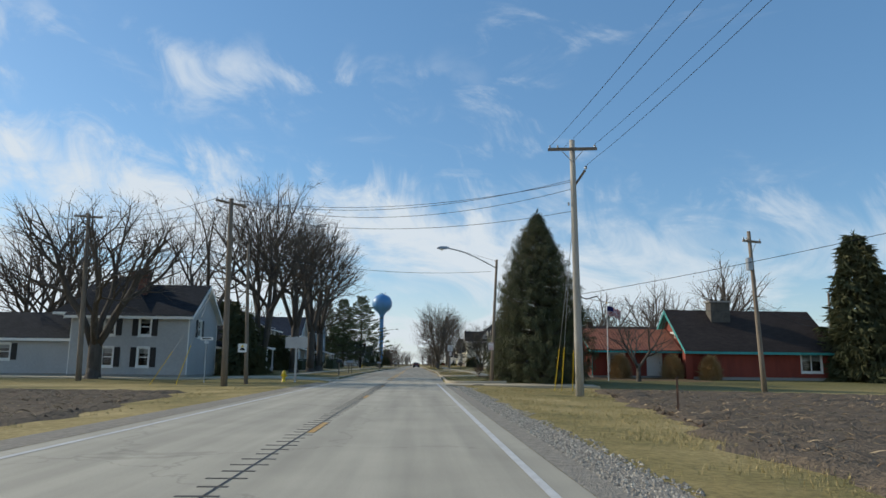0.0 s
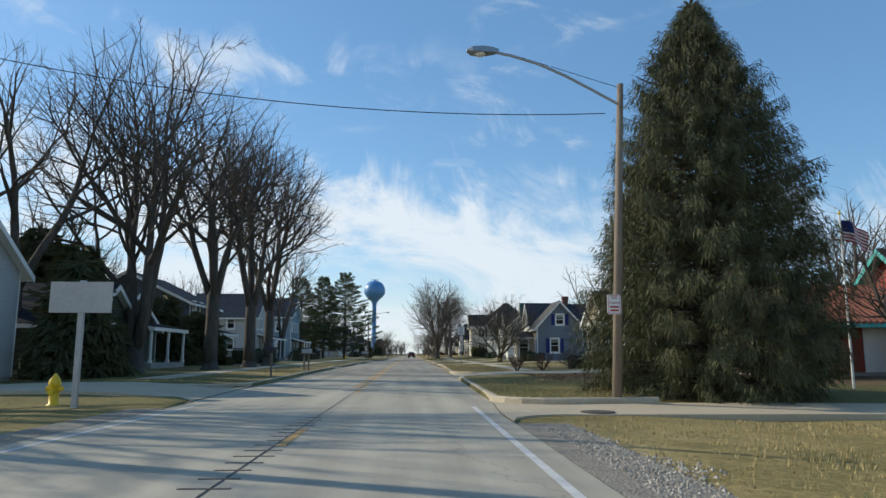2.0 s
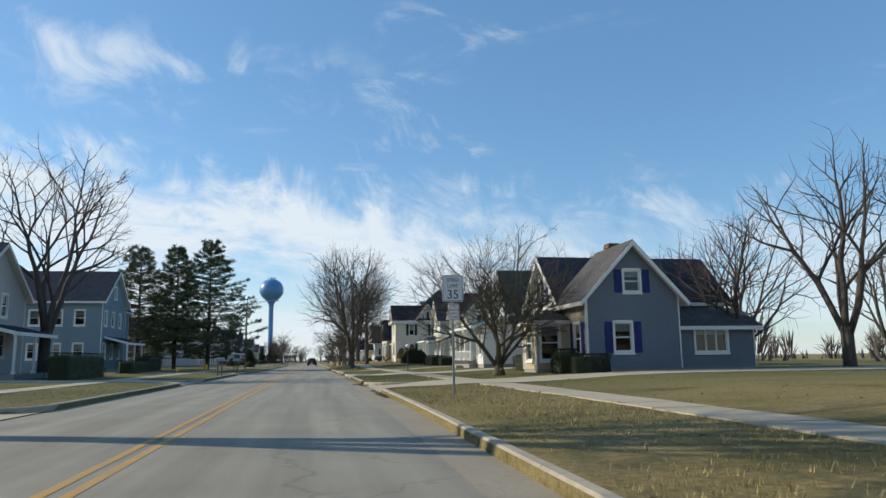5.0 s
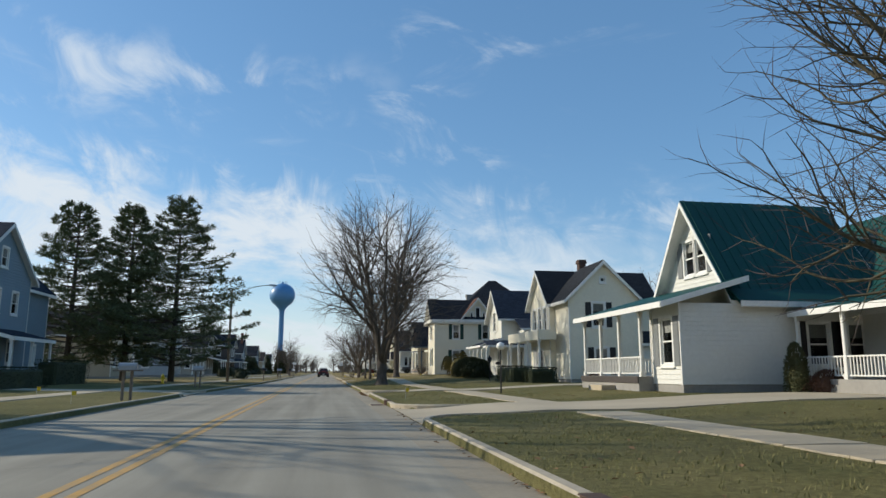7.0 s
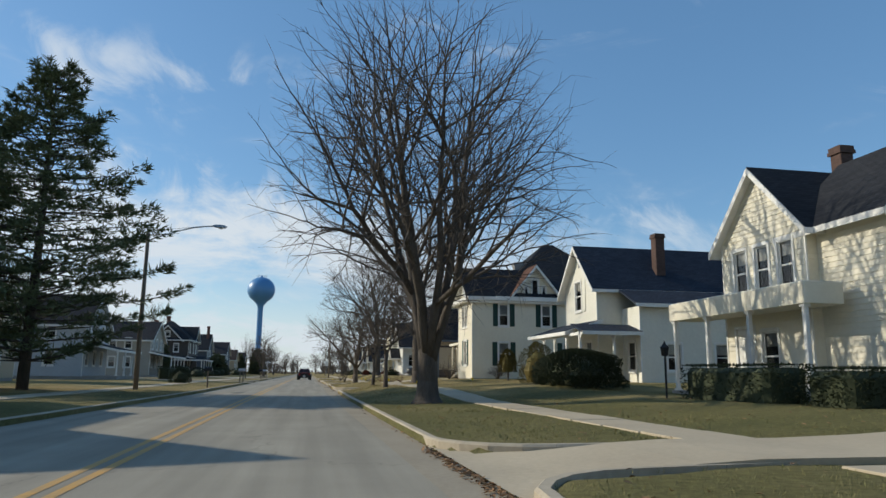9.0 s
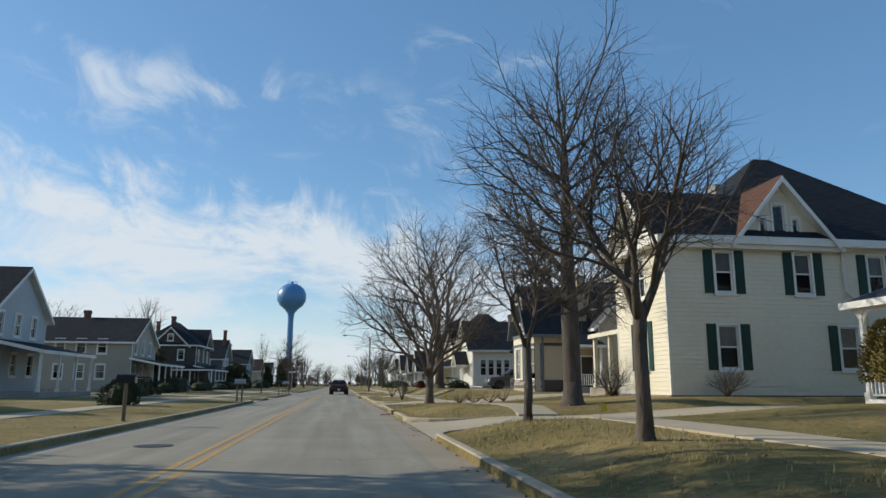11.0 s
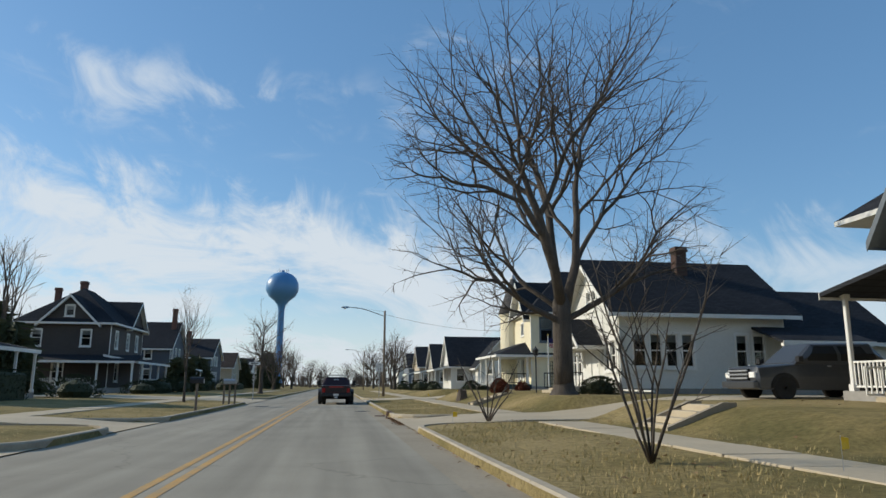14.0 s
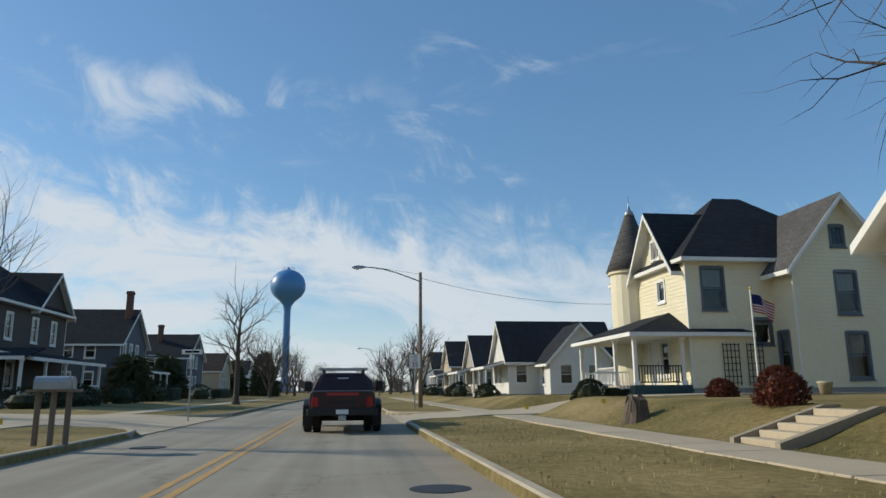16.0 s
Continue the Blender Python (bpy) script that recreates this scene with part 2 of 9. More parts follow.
M["bark_moss"] = material("mossy_bark", (0.125, 0.108, 0.075), (0.06, 0.056, 0.036), 8, 34, 0.95, 0.8, dist=0.04, stretch=(2, 2, 0.8))
M["twig_mauve"] = material("mauve_grey_twigs", (0.11, 0.085, 0.082), (0.065, 0.05, 0.05), 3, 20, 0.95, 0.1)
M["wood_pale"] = material("pale_weathered_pole_wood", (0.52, 0.47, 0.40), (0.36, 0.32, 0.265), 5, 40, 0.9, 0.5, stretch=(8, 8, 0.6))
M["siding_shake"] = material("pale_wall_shakes", (0.55, 0.50, 0.40), (0.36, 0.32, 0.26), 5, 30, 0.8, 0.5, extra=courses((1, 1, 0), (0, 0, 1), 0.16, 0.2, 0.01, (0.4, 0.4, 0.4)))
M["stone_dark"] = material("dark_fieldstone", (0.14, 0.125, 0.105), (0.07, 0.062, 0.055), 8, 20, 0.9, 0.8, dist=0.04)
M["trim_slate"] = material("slate_blue_trim_paint", (0.13, 0.155, 0.18), (0.09, 0.11, 0.13), 2, 30, 0.6, 0.1)
# pale siding with shade put into its colour, for walls across the road
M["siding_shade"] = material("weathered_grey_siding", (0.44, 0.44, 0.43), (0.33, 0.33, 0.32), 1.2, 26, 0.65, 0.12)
M["shingle_pink"] = material("pinkish_wall_shingles", (0.52, 0.40, 0.33), (0.40, 0.30, 0.25), 2, 26, 0.75, 0.2, extra=courses((1, 1, 0), (0, 0, 1), 0.14, 0.13, 0.008, (0.6, 0.6, 0.6)))
M["teal_dark"] = material("dark_teal_paint", (0.03, 0.07, 0.08), None, 3, 30, 0.6, 0.1)
M["spruce"] = material("spruce_needles", (0.058, 0.074, 0.034), (0.105, 0.098, 0.042), 2.5, 16, 0.8, 0.1)
M["pine"] = material("pine_needles", (0.165, 0.19, 0.095), (0.10, 0.125, 0.06), 2.5, 16, 0.7, 0.1)
M["hedge"] = material("evergreen_hedge", (0.05, 0.062, 0.028), (0.032, 0.04, 0.02), 3, 20, 0.8, 0.1)
M["arborvitae"] = material("yellow_green_arborvitae", (0.17, 0.12, 0.03), (0.07, 0.075, 0.02), 2.5, 18, 0.8, 0.1)
M["red_shrub"] = material("rust_red_shrub", (0.19, 0.055, 0.032), (0.10, 0.035, 0.022), 3, 20, 0.9, 0.1)
M["drygrass"] = material("dry_ornamental_grass", (0.42, 0.29, 0.14), (0.30, 0.2, 0.1), 3, 20, 0.9, 0.1)
M["concrete"] = material("pale_concrete", (0.50, 0.42, 0.295), (0.39, 0.325, 0.23), 2.2, 45, 0.9, 0.35)
M["gutter"] = material("dusty_gutter_concrete", (0.35, 0.30, 0.22), (0.26, 0.22, 0.16), 2.5, 45, 0.9, 0.35)
M["kerb"] = material("weathered_kerb_concrete", (0.49, 0.42, 0.31), (0.33, 0.28, 0.21), 4, 40, 0.9, 0.5)
M["yellow_line"] = material("worn_yellow_paint", (0.58, 0.31, 0.06), (0.36, 0.26, 0.14), 9, 90, 0.7, 0.2)
M["white_line"] = material("worn_white_paint", (0.64, 0.63, 0.60), (0.44, 0.42, 0.39), 12, 90, 0.7, 0.2)
M["groove"] = material("worn_rumble_grooves", (0.11, 0.10, 0.085), (0.07, 0.063, 0.055), 6, 60, 0.9, 0.3)
M["tar"] = material("tar_seam", (0.03, 0.03, 0.032), None, 6, 60, 0.6, 0.2)
M["gravel"] = material("grey_gravel", (0.36, 0.32, 0.26), (0.19, 0.165, 0.13), 30, 110, 0.95, 1.0, dist=0.05)
M["tower_blue"] = material("blue_tower_paint", (0.08, 0.25, 0.50), (0.07, 0.21, 0.43), 0.6, 10, 0.4, 0.05, spec=0.5)
M["rust"] = material("rusted_iron", (0.13, 0.075, 0.053), (0.07, 0.045, 0.035), 10, 60, 0.9, 0.5)
M["iron"] = material("worn_cast_iron", (0.10, 0.085, 0.07), (0.06, 0.052, 0.045), 10, 60, 0.7, 0.5)
M["yellow_plastic"] = material("yellow_plastic", (0.80, 0.55, 0.03), (0.70, 0.45, 0.03), 3, 30, 0.5, 0.1)
M["sign_white"] = material("white_sign_face", (0.78, 0.78, 0.76), (0.70, 0.70, 0.68), 3, 40, 0.5, 0.05)
M["sign_black"] = material("black_sign_ink", (0.012, 0.012, 0.012), None, 3, 40, 0.6, 0.05)
M["sign_red"] = material("red_sign_ink", (0.45, 0.05, 0.04), None, 3, 40, 0.6, 0.05)
M["globe"] = material("opal_glass", (0.82, 0.82, 0.78), (0.76, 0.76, 0.72), 2, 10, 0.3, 0.02)
M["wire"] = material("black_cable", (0.02, 0.02, 0.02), None, 3, 30, 0.6, 0.05)


def asphalt_extra(nt, co, mp, col, hgt):
    """Pale tyre tracks, long stains and fine cracks on the carriageway."""
    N, L = nt.nodes.new, nt.links.new
    st = N("ShaderNodeMapping")
    st.inputs["Scale"].default_value = (1.3, 0.05, 1)
    L(co.outputs["Object"], st.inputs[0])
    n = N("ShaderNodeTexNoise")
    n.inputs["Scale"].default_value, n.inputs["Detail"].default_value = 1.4, 6
    L(st.outputs[0], n.inputs["Vector"])
    v = N("ShaderNodeTexVoronoi")
    v.feature = 'DISTANCE_TO_EDGE'
    v.inputs["Scale"].default_value = 0.16
    wob = N("ShaderNodeTexNoise")
    wob.inputs["Scale"].default_value = 1.6
    wob.inputs["Detail"].default_value = 4
    L(co.outputs["Object"], wob.inputs["Vector"])
    av = N("ShaderNodeVectorMath")
    av.operation = 'MULTIPLY_ADD'
    L(wob.outputs["Color"], av.inputs[0])
    av.inputs[1].default_value = (1.4, 1.4, 0)
    L(co.outputs["Object"], av.inputs[2])
    L(av.outputs[0], v.inputs["Vector"])
    crack = N("ShaderNodeMapRange")
    L(v.outputs["Distance"], crack.inputs[0])
    crack.inputs[1].default_value, crack.inputs[2].default_value = 0.001, 0.006
    crack.inputs[3].default_value, crack.inputs[4].default_value = 0.80, 1.0
    r = N("ShaderNodeMapRange")
    L(n.outputs["Fac"], r.inputs[0])
    r.inputs[1].default_value, r.inputs[2].default_value = 0.3, 0.7
    r.inputs[3].default_value, r.inputs[4].default_value = 0.78, 1.15
    m0 = N("ShaderNodeMath")
    m0.operation = 'MULTIPLY'
    L(crack.outputs[0], m0.inputs[0])
    L(r.outputs[0], m0.inputs[1])
    # an older, paler surface before the resurfaced stretch in the town
    sp = N("ShaderNodeSeparateXYZ")
    L(co.outputs["Object"], sp.inputs[0])
    old = N("ShaderNodeMapRange")
    L(sp.outputs[1], old.inputs[0])
    old.inputs[1].default_value, old.inputs[2].default_value = 56.0, 64.0
    old.inputs[3].default_value, old.inputs[4].default_value = 1.28, 0.95
    m1 = N("ShaderNodeMath")
    m1.operation = 'MULTIPLY'
    L(m0.outputs[0], m1.inputs[0])
    L(old.outputs[0], m1.inputs[1])
    mul = N("ShaderNodeVectorMath")
    mul.operation = 'SCALE'
    L(col, mul.inputs[0])
    L(m1.outputs[0], mul.inputs["Scale"])
    return mul.outputs[0], hgt


M["asphalt"] = material("worn_pale_asphalt", (0.335, 0.303, 0.235), (0.264, 0.238, 0.186), 2.5, 160, 0.85, 0.35, dist=0.006, extra=asphalt_extra)


def lawn_extra(nt, co, mp, col, hgt):
    """Dormant straw grass with green patches, and bare or leafy spots."""
    N, L = nt.nodes.new, nt.links.new
    n = N("ShaderNodeTexNoise")
    n.inputs["Scale"].default_value, n.inputs["Detail"].default_value, n.inputs["Roughness"].default_value = 0.22, 7, 0.62
    L(co.outputs["Object"], n.inputs["Vector"])
    r = N("ShaderNodeValToRGB")
    e = r.color_ramp.elements
    e[0].position, e[0].color = 0.34, (0.155, 0.132, 0.052, 1)
    e[1].position, e[1].color = 0.66, (0.36, 0.275, 0.13, 1)
    mid = e.new(0.5)
    mid.color = (0.265, 0.205, 0.086, 1)
    L(n.outputs["Fac"], r.inputs[0])
    # a stretch of greener, closely mown lawns
    sp = N("ShaderNodeSeparateXYZ")
    L(co.outputs["Object"], sp.inputs[0])
    wv = N("ShaderNodeMath")
    wv.operation = 'MULTIPLY_ADD'
    L(n.outputs["Fac"], wv.inputs[0])
    wv.inputs[1].default_value = 30
    L(sp.outputs[1], wv.inputs[2])
    facs = []
    for lo, hi in ((92, 110), (176, 156)):
        g = N("ShaderNodeMapRange")
        g.interpolation_type = 'SMOOTHSTEP'
        L(wv.outputs[0], g.inputs[0])
        a, b = min(lo, hi), max(lo, hi)
        g.inputs[1].default_value, g.inputs[2].default_value = a, b
        g.inputs[3].default_value, g.inputs[4].default_value = (0, 1) if lo < hi else (1, 0)
        facs.append(g.outputs[0])
    both = N("ShaderNodeMath")
    both.operation = 'MULTIPLY'
    L(facs[0], both.inputs[0])
    L(facs[1], both.inputs[1])
    near = N("ShaderNodeMapRange")
    near.interpolation_type = 'SMOOTHSTEP'
    dist_ = N("ShaderNodeMath")
    dist_.operation = 'SUBTRACT'
    L(wv.outputs[0], dist_.inputs[0])
    dist_.inputs[1].default_value = 66
    ab = N("ShaderNodeMath")
    ab.operation = 'ABSOLUTE'
    L(dist_.outputs[0], ab.inputs[0])
    L(ab.outputs[0], near.inputs[0])
    near.inputs[1].default_value, near.inputs[2].default_value = 5, 12
    near.inputs[3].default_value, near.inputs[4].default_value = 0.9, 0
    most = N("ShaderNodeMath")
    most.operation = 'MAXIMUM'
    L(both.outputs[0], most.inputs[0])
    L(near.outputs[0], most.inputs[1])
    both = most
    part_ = N("ShaderNodeMath")
    part_.operation = 'MULTIPLY'
    L(both.outputs[0], part_.inputs[0])
    part_.inputs[1].default_value = 0.62
    green = N("ShaderNodeMixRGB")
    L(part_.outputs[0], green.inputs[0])
    L(r.outputs[0], green.inputs[1])
    green.inputs[2].default_value = (0.098, 0.108, 0.042, 1)
    f = N("ShaderNodeTexNoise")
    f.inputs["Scale"].default_value, f.inputs["Detail"].default_value, f.inputs["Roughness"].default_value = 9, 8, 0.75
    L(co.outputs["Object"], f.inputs["Vector"])
    rr = N("ShaderNodeMapRange")
    L(f.outputs["Fac"], rr.inputs[0])
    rr.inputs[1].default_value, rr.inputs[2].default_value = 0.3, 0.7
    rr.inputs[3].default_value, rr.inputs[4].default_value = 0.55, 1.35
    mul = N("ShaderNodeVectorMath")
    mul.operation = 'SCALE'
    L(green.outputs[0], mul.inputs[0])
    L(rr.outputs[0], mul.inputs["Scale"])
    straw = N("ShaderNodeMapRange")
    L(sp.outputs[1], straw.inputs[0])
    straw.inputs[1].default_value, straw.inputs[2].default_value = 36.0, 46.0
    straw.inputs[3].default_value, straw.inputs[4].default_value = 1.3, 1.0
    pale = N("ShaderNodeVectorMath")
    pale.operation = 'SCALE'
    L(mul.outputs[0], pale.inputs[0])
    L(straw.outputs[0], pale.inputs["Scale"])
    return pale.outputs[0], f.outputs["Fac"]


M["lawn"] = material("dormant_lawn", (0.3, 0.24, 0.1), None, 2, 60, 0.95, 0.9, dist=0.05, spec=0.1, extra=lawn_extra)
M["soil"] = material("ploughed_soil_and_stubble", (0.10, 0.077, 0.057), (0.19, 0.145, 0.10), 16, 60, 0.95, 1.0, dist=0.08, spec=0.1)
M["leaves"] = material("fallen_leaves", (0.25, 0.155, 0.085), (0.15, 0.105, 0.055), 14, 50, 0.95, 0.9, dist=0.04, spec=0.1)

# ---------------------------------------------------------------- mesh helpers


class Build:
    """Collects faces for one mesh."""

    def __init__(self):
        self.v, self.f = [], []

    def face(self, *pts):
        n = len(self.v)
        self.v += [tuple(p) for p in pts]
        self.f.append(tuple(range(n, n + len(pts))))
        return self

    def box(self, x0, x1, y0, y1, z0, z1):
        n = len(self.v)
        self.v += [(x0, y0, z0), (x1, y0, z0), (x1, y1, z0), (x0, y1, z0), (x0, y0, z1), (x1, y0, z1), (x1, y1, z1), (x0, y1, z1)]
        self.f += [(n, n + 3, n + 2, n + 1), (n + 4, n + 5, n + 6, n + 7), (n, n + 1, n + 5, n + 4), (n + 1, n + 2, n + 6, n + 5), (n + 2, n + 3, n + 7, n + 6), (n + 3, n, n + 4, n + 7)]
        return self

    def soft_box(self, x0, x1, y0, y1, z0, z1, c=0.02):
        """A box with chamfered upright and top edges."""
        ring = lambda k, z: [(x0 + k, y0 + c + k * 0, z), (x0 + c, y0 + k, z), (x1 - c, y0 + k, z), (x1 - k, y0 + c, z), (x1 - k, y1 - c, z), (x1 - c, y1 - k, z), (x0 + c, y1 - k, z), (x0 + k, y1 - c, z)]
        return self.stack([ring(0, z0), ring(0, z1 - c), ring(c, z1)])

    def stack(self, rings, cap=True):
        """Skins rings of equal count; caps both ends."""
        n0, k = len(self.v), len(rings[0])
        for r in rings:
            self.v += [tuple(p) for p in r]
        for i in range(len(rings) - 1):
            a, b = n0 + i * k, n0 + (i + 1) * k
            for j in range(k):
                self.f.append((a + j, a + (j + 1) % k, b + (j + 1) % k, b + j))
        if cap:
            self.f.append(tuple(range(n0 + k - 1, n0 - 1, -1)))
            e = n0 + (len(rings) - 1) * k
            self.f.append(tuple(range(e, e + k)))
        return self

    def tube(self, pts, radii, n=6, cap=True):
        pts = [Vector(p) for p in pts]
        rings = []
        for i, p in enumerate(pts):
            d = (pts[min(i + 1, len(pts) - 1)] - pts[max(i - 1, 0)])
            d = d.normalized() if d.length > 1e-9 else Vector((0, 0, 1))
            a = d.cross(Vector((1, 0, 0)) if abs(d.x) < 0.8 else Vector((0, 1, 0))).normalized()
            b = d.cross(a)
            r = radii[i] if isinstance(radii, (list, tuple)) else radii
            rings.append([p + (a * math.cos(2 * math.pi * j / n) + b * math.sin(2 * math.pi * j / n)) * r for j in range(n)])
        return self.stack(rings, cap)

    def lathe(self, profile, n=16, at=(0, 0, 0)):
        return self.stack([[(at[0] + r * math.cos(2 * math.pi * j / n), at[1] + r * math.sin(2 * math.pi * j / n), at[2] + z) for j in range(n)] for r, z in profile])

    def beam(self, p0, p1, w, h, up=(0, 0, 1)):
        """A square bar from p0 to p1: w across, h along up."""
        p0, p1, up = Vector(p0), Vector(p1), Vector(up)
        d = (p1 - p0).normalized()
        s = d.cross(up).normalized() * (w / 2)
        u = s.cross(d).normalized() * (h / 2)
        return self.stack([[q - s - u, q + s - u, q + s + u, q - s + u] for q in (p0, p1)])

    def prism(self, poly, axis, a, b):
        """Extrudes a polygon along an axis: (y, z) points for x, (x, z) for y, (x, y) for z."""
        put = {"x": lambda p, t: (t, p[0], p[1]), "y": lambda p, t: (p[0], t, p[1]), "z": lambda p, t: (p[0], p[1], t)}[axis]
        return self.stack([[put(p, a) for p in poly], [put(p, b) for p in poly]])

    def joined(self, name, mat, parent=None, label=""):
        """As done(), with coincident corners welded."""
        seen, order, at = {}, [], []
        for p in self.v:
            k = (round(p[0] * 2000), round(p[1] * 2000), round(p[2] * 2000))
            if k not in seen:
                seen[k] = len(order)
                order.append(p)
            at.append(seen[k])
        self.v = order
        self.f = [f for f in (tuple(dict.fromkeys(at[i] for i in f)) for f in self.f) if len(f) > 2]
        return self.done(name, mat, parent, label)

    def done(self, name, mat, parent=None, label="", smooth=False):
        me = bpy.data.meshes.new(name)
        at = ORIGIN.get(parent.name) if parent is not None else None
        if at is not None:
            self.v = [(p[0] - at[0], p[1] - at[1], p[2] - at[2]) for p in self.v]
        me.from_pydata(self.v, [], self.f)
        if mat is not None:
            me.materials.append(mat)
        if smooth:
            me.polygons.foreach_set("use_smooth", [True] * len(me.polygons))
        me.update()
        ob = new(name, me)
        if parent is not None:
            ob.parent = parent
        if label:
            ob["label"] = label
        if at is not None:
            ORIGIN[ob.name] = at
        return ob


ORIGIN = {}      # things whose parts are given in world places


def placed(name, x, y, z, label, category, group="", kind=""):
    """An Empty at a thing's base, whose parts are then given in world places."""
    ob = new(name)
    ob.empty_display_size = 0.3
    ob.location = (x, y, z)
    ORIGIN[ob.name] = (x, y, z)
    return tagged(ob, label, category, group, kind)


def thing(name, x, y, z, label, category, group="", rz=0.0, kind=""):
    ob = new(name)
    ob.empty_display_size = 0.2
    ob.location, ob.rotation_euler = (x, y, z), (0, 0, radians(rz))
    return tagged(ob, label, category, group, kind)


def smoothstep(a, b, x):
    t = min(1.0, max(0.0, (x - a) / (b - a)))
    return t * t * (3 - 2 * t)


def follow(table, y):
    """Smooth interpolation in a short table of (y, value)."""
    if y <= table[0][0]:
        return table[0][1]
    for (a, p), (b, q) in zip(table, table[1:]):
        if y <= b:
            return p + (q - p) * smoothstep(a, b, y)
    return table[-1][1]

# ---------------------------------------------------------------- ground, road, kerbs
KERB_R = [(40, 1.62), (45, 1.85), (57, 2.0), (88, 2.5), (112, 2.45), (158, 2.1), (180, 2.12), (200, 1.95), (218, 1.83), (330, 1.75)]
KERB_L = [(40, -5.25), (52, -5.65), (72, -6.0), (128, -6.0), (164, -5.3), (330, -5.25)]
LAWN_R = [(20, -0.12), (44, 0.12), (66, 0.42), (100, 0.42), (150, 0.45), (172, 0.5), (190, 0.6), (202, 0.78), (242, 0.84), (262, 0.5), (330, 0.4)]
LAWN_L = [(20, -0.12), (50, 0.05), (70, 0.3), (330, 0.35)]
WALK_R = [(70, 3.75), (120, 3.7), (160, 3.4), (200, 3.3), (330, 3.3)]     # near edge of the pavement behind the kerb
OPEN_R = [(40.6, 42.8), (61.0, 65.2), (93.2, 97.8), (111.8, 115.9), (129.6, 132.0), (164.8, 169.6), (184.9, 190.2), (204.8, 209.6), (234.6, 240.0)]
OPEN_L = [(45.6, 50.2), (83.2, 85.0), (104.9, 108.5), (130.2, 133.0), (195.5, 198.0), (204.6, 207.5), (231.0, 239.8)]
WALK_W = 1.25


def corner(a):
    """Radius of the kerb's turn at an opening."""
    return 3.1 if a in (61.0, 231.0, 234.6) else 1.6


def flare(o, a):
    """How much wider than the drive its mouth is at a distance behind the kerb."""
    R = corner(a)
    return R - math.sqrt(max(0.0, R * R - (R - o) ** 2)) if o < R else 0.0


def opening(gaps, y, pad=0.0):
    return any(a - pad <= y <= b + pad for a, b in gaps)


def mound(o, y):
    """A swell of the verge before the cream house, cut by its drive."""
    along = smoothstep(144, 155, y) * (1 - smoothstep(163.4, 165.6, y)) + smoothstep(168.8, 171.0, y) * (1 - smoothstep(172, 188, y))
    return 0.27 * along * smoothstep(0.3, 2.2, o)


def height(x, y):
    """Height of the turf beside the road."""
    xr, xl = follow(KERB_R, y), follow(KERB_L, y)
    if xl < x < xr:
        return -0.1
    right = x >= xr
    o = x - xr if right else xl - x
    town = smoothstep(40, 48, y)
    rural = -0.02 - 0.12 * smoothstep(0.5, 6, o)
    walk = follow(WALK_R, y) if right else 3.6
    lawn = follow(LAWN_R if right else LAWN_L, y)
    reach = 2.2 if (right and y > 195) else 5.0
    z = 0.125 + 0.07 * smoothstep(0.2, walk, o) + (lawn - 0.195) * smoothstep(walk + WALK_W, walk + WALK_W + reach, o)
    if right:
        z += mound(o, y)
    if o < walk + WALK_W + 6 and any(a - flare(o, a) - 0.1 <= y <= b + flare(o, a) + 0.1 for a, b in (OPEN_R if right else OPEN_L)):
        z = min(z, -0.05 + 0.20 * smoothstep(0.0, 3.4, o) + (lawn - 0.195) * smoothstep(walk + WALK_W, walk + WALK_W + 6, o))
    return rural * (1 - town) + z * town


def build_ground():
    offs = [0.0, 0.1, 0.3, 0.6, 1, 1.5, 2, 2.6, 3.2, 3.6, 4, 4.5, 4.9, 5.3, 5.8, 6.4, 7, 8, 9.5, 11, 13, 16, 20, 25, 32, 40, 60, 100, 200, 600, 2500]
    ys = [-400, -120, -60, -30, -15, -8] + [-5 + 0.5 * i for i in range(560)] + [277, 282, 290, 300, 315, 335, 360, 400, 460, 540, 700, 1000, 1600, 2600]
    verts, faces = [], []
    for y in ys:
        xl, xr = follow(KERB_L, y), follow(KERB_R, y)
        row = [xl - o for o in reversed(offs)] + [xl + 0.02, (xl + xr) / 2, xr - 0.02] + [xr + o for o in offs]
        for x in row:
            far = smoothstep(30, 120, abs(x))
            z = height(x, y) if not (xl < x < xr) else -0.1
            if not xl - 0.05 < x < xr + 0.05:
                z += 0.035 * (noise.noise((x * 0.35, y * 0.35, 0))) * smoothstep(0.2, 1.5, min(abs(x - xr), abs(x - xl)))
            verts.append((x, y, z * (1 - far)))
    w = 2 * len(offs) + 3
    for j in range(len(ys) - 1):
        for i in range(w - 1):
            a = j * w + i
            faces.append((a, a + 1, a + w + 1, a + w))
    b = Build()
    b.v, b.f = verts, faces
    tagged(b.done("ground", M["lawn"], smooth=True), "straw-coloured dormant winter lawn with green patches", "ground", kind="structure")


def strip(x_of, ys, w0, w1, z, mat, name, label, category, thick=0.0, keep=None, kind="structure"):
    """A ribbon along the road between offsets w0 and w1 of the line x_of."""
    b = Build()
    for a, c in zip(ys, ys[1:]):
        if keep and not keep((a + c) / 2):
            continue
        p, q = x_of(a), x_of(c)
        b.face((p + w0, a, z), (p + w1, a, z), (q + w1, c, z), (q + w0, c, z))
    return tagged(b.done(name, mat), label, category, kind=kind)


def span(a, b, step):
    n = max(1, round((b - a) / step))
    return [a + (b - a) * i / n for i in range(n + 1)]


CENTRE = -2.02
build_ground()


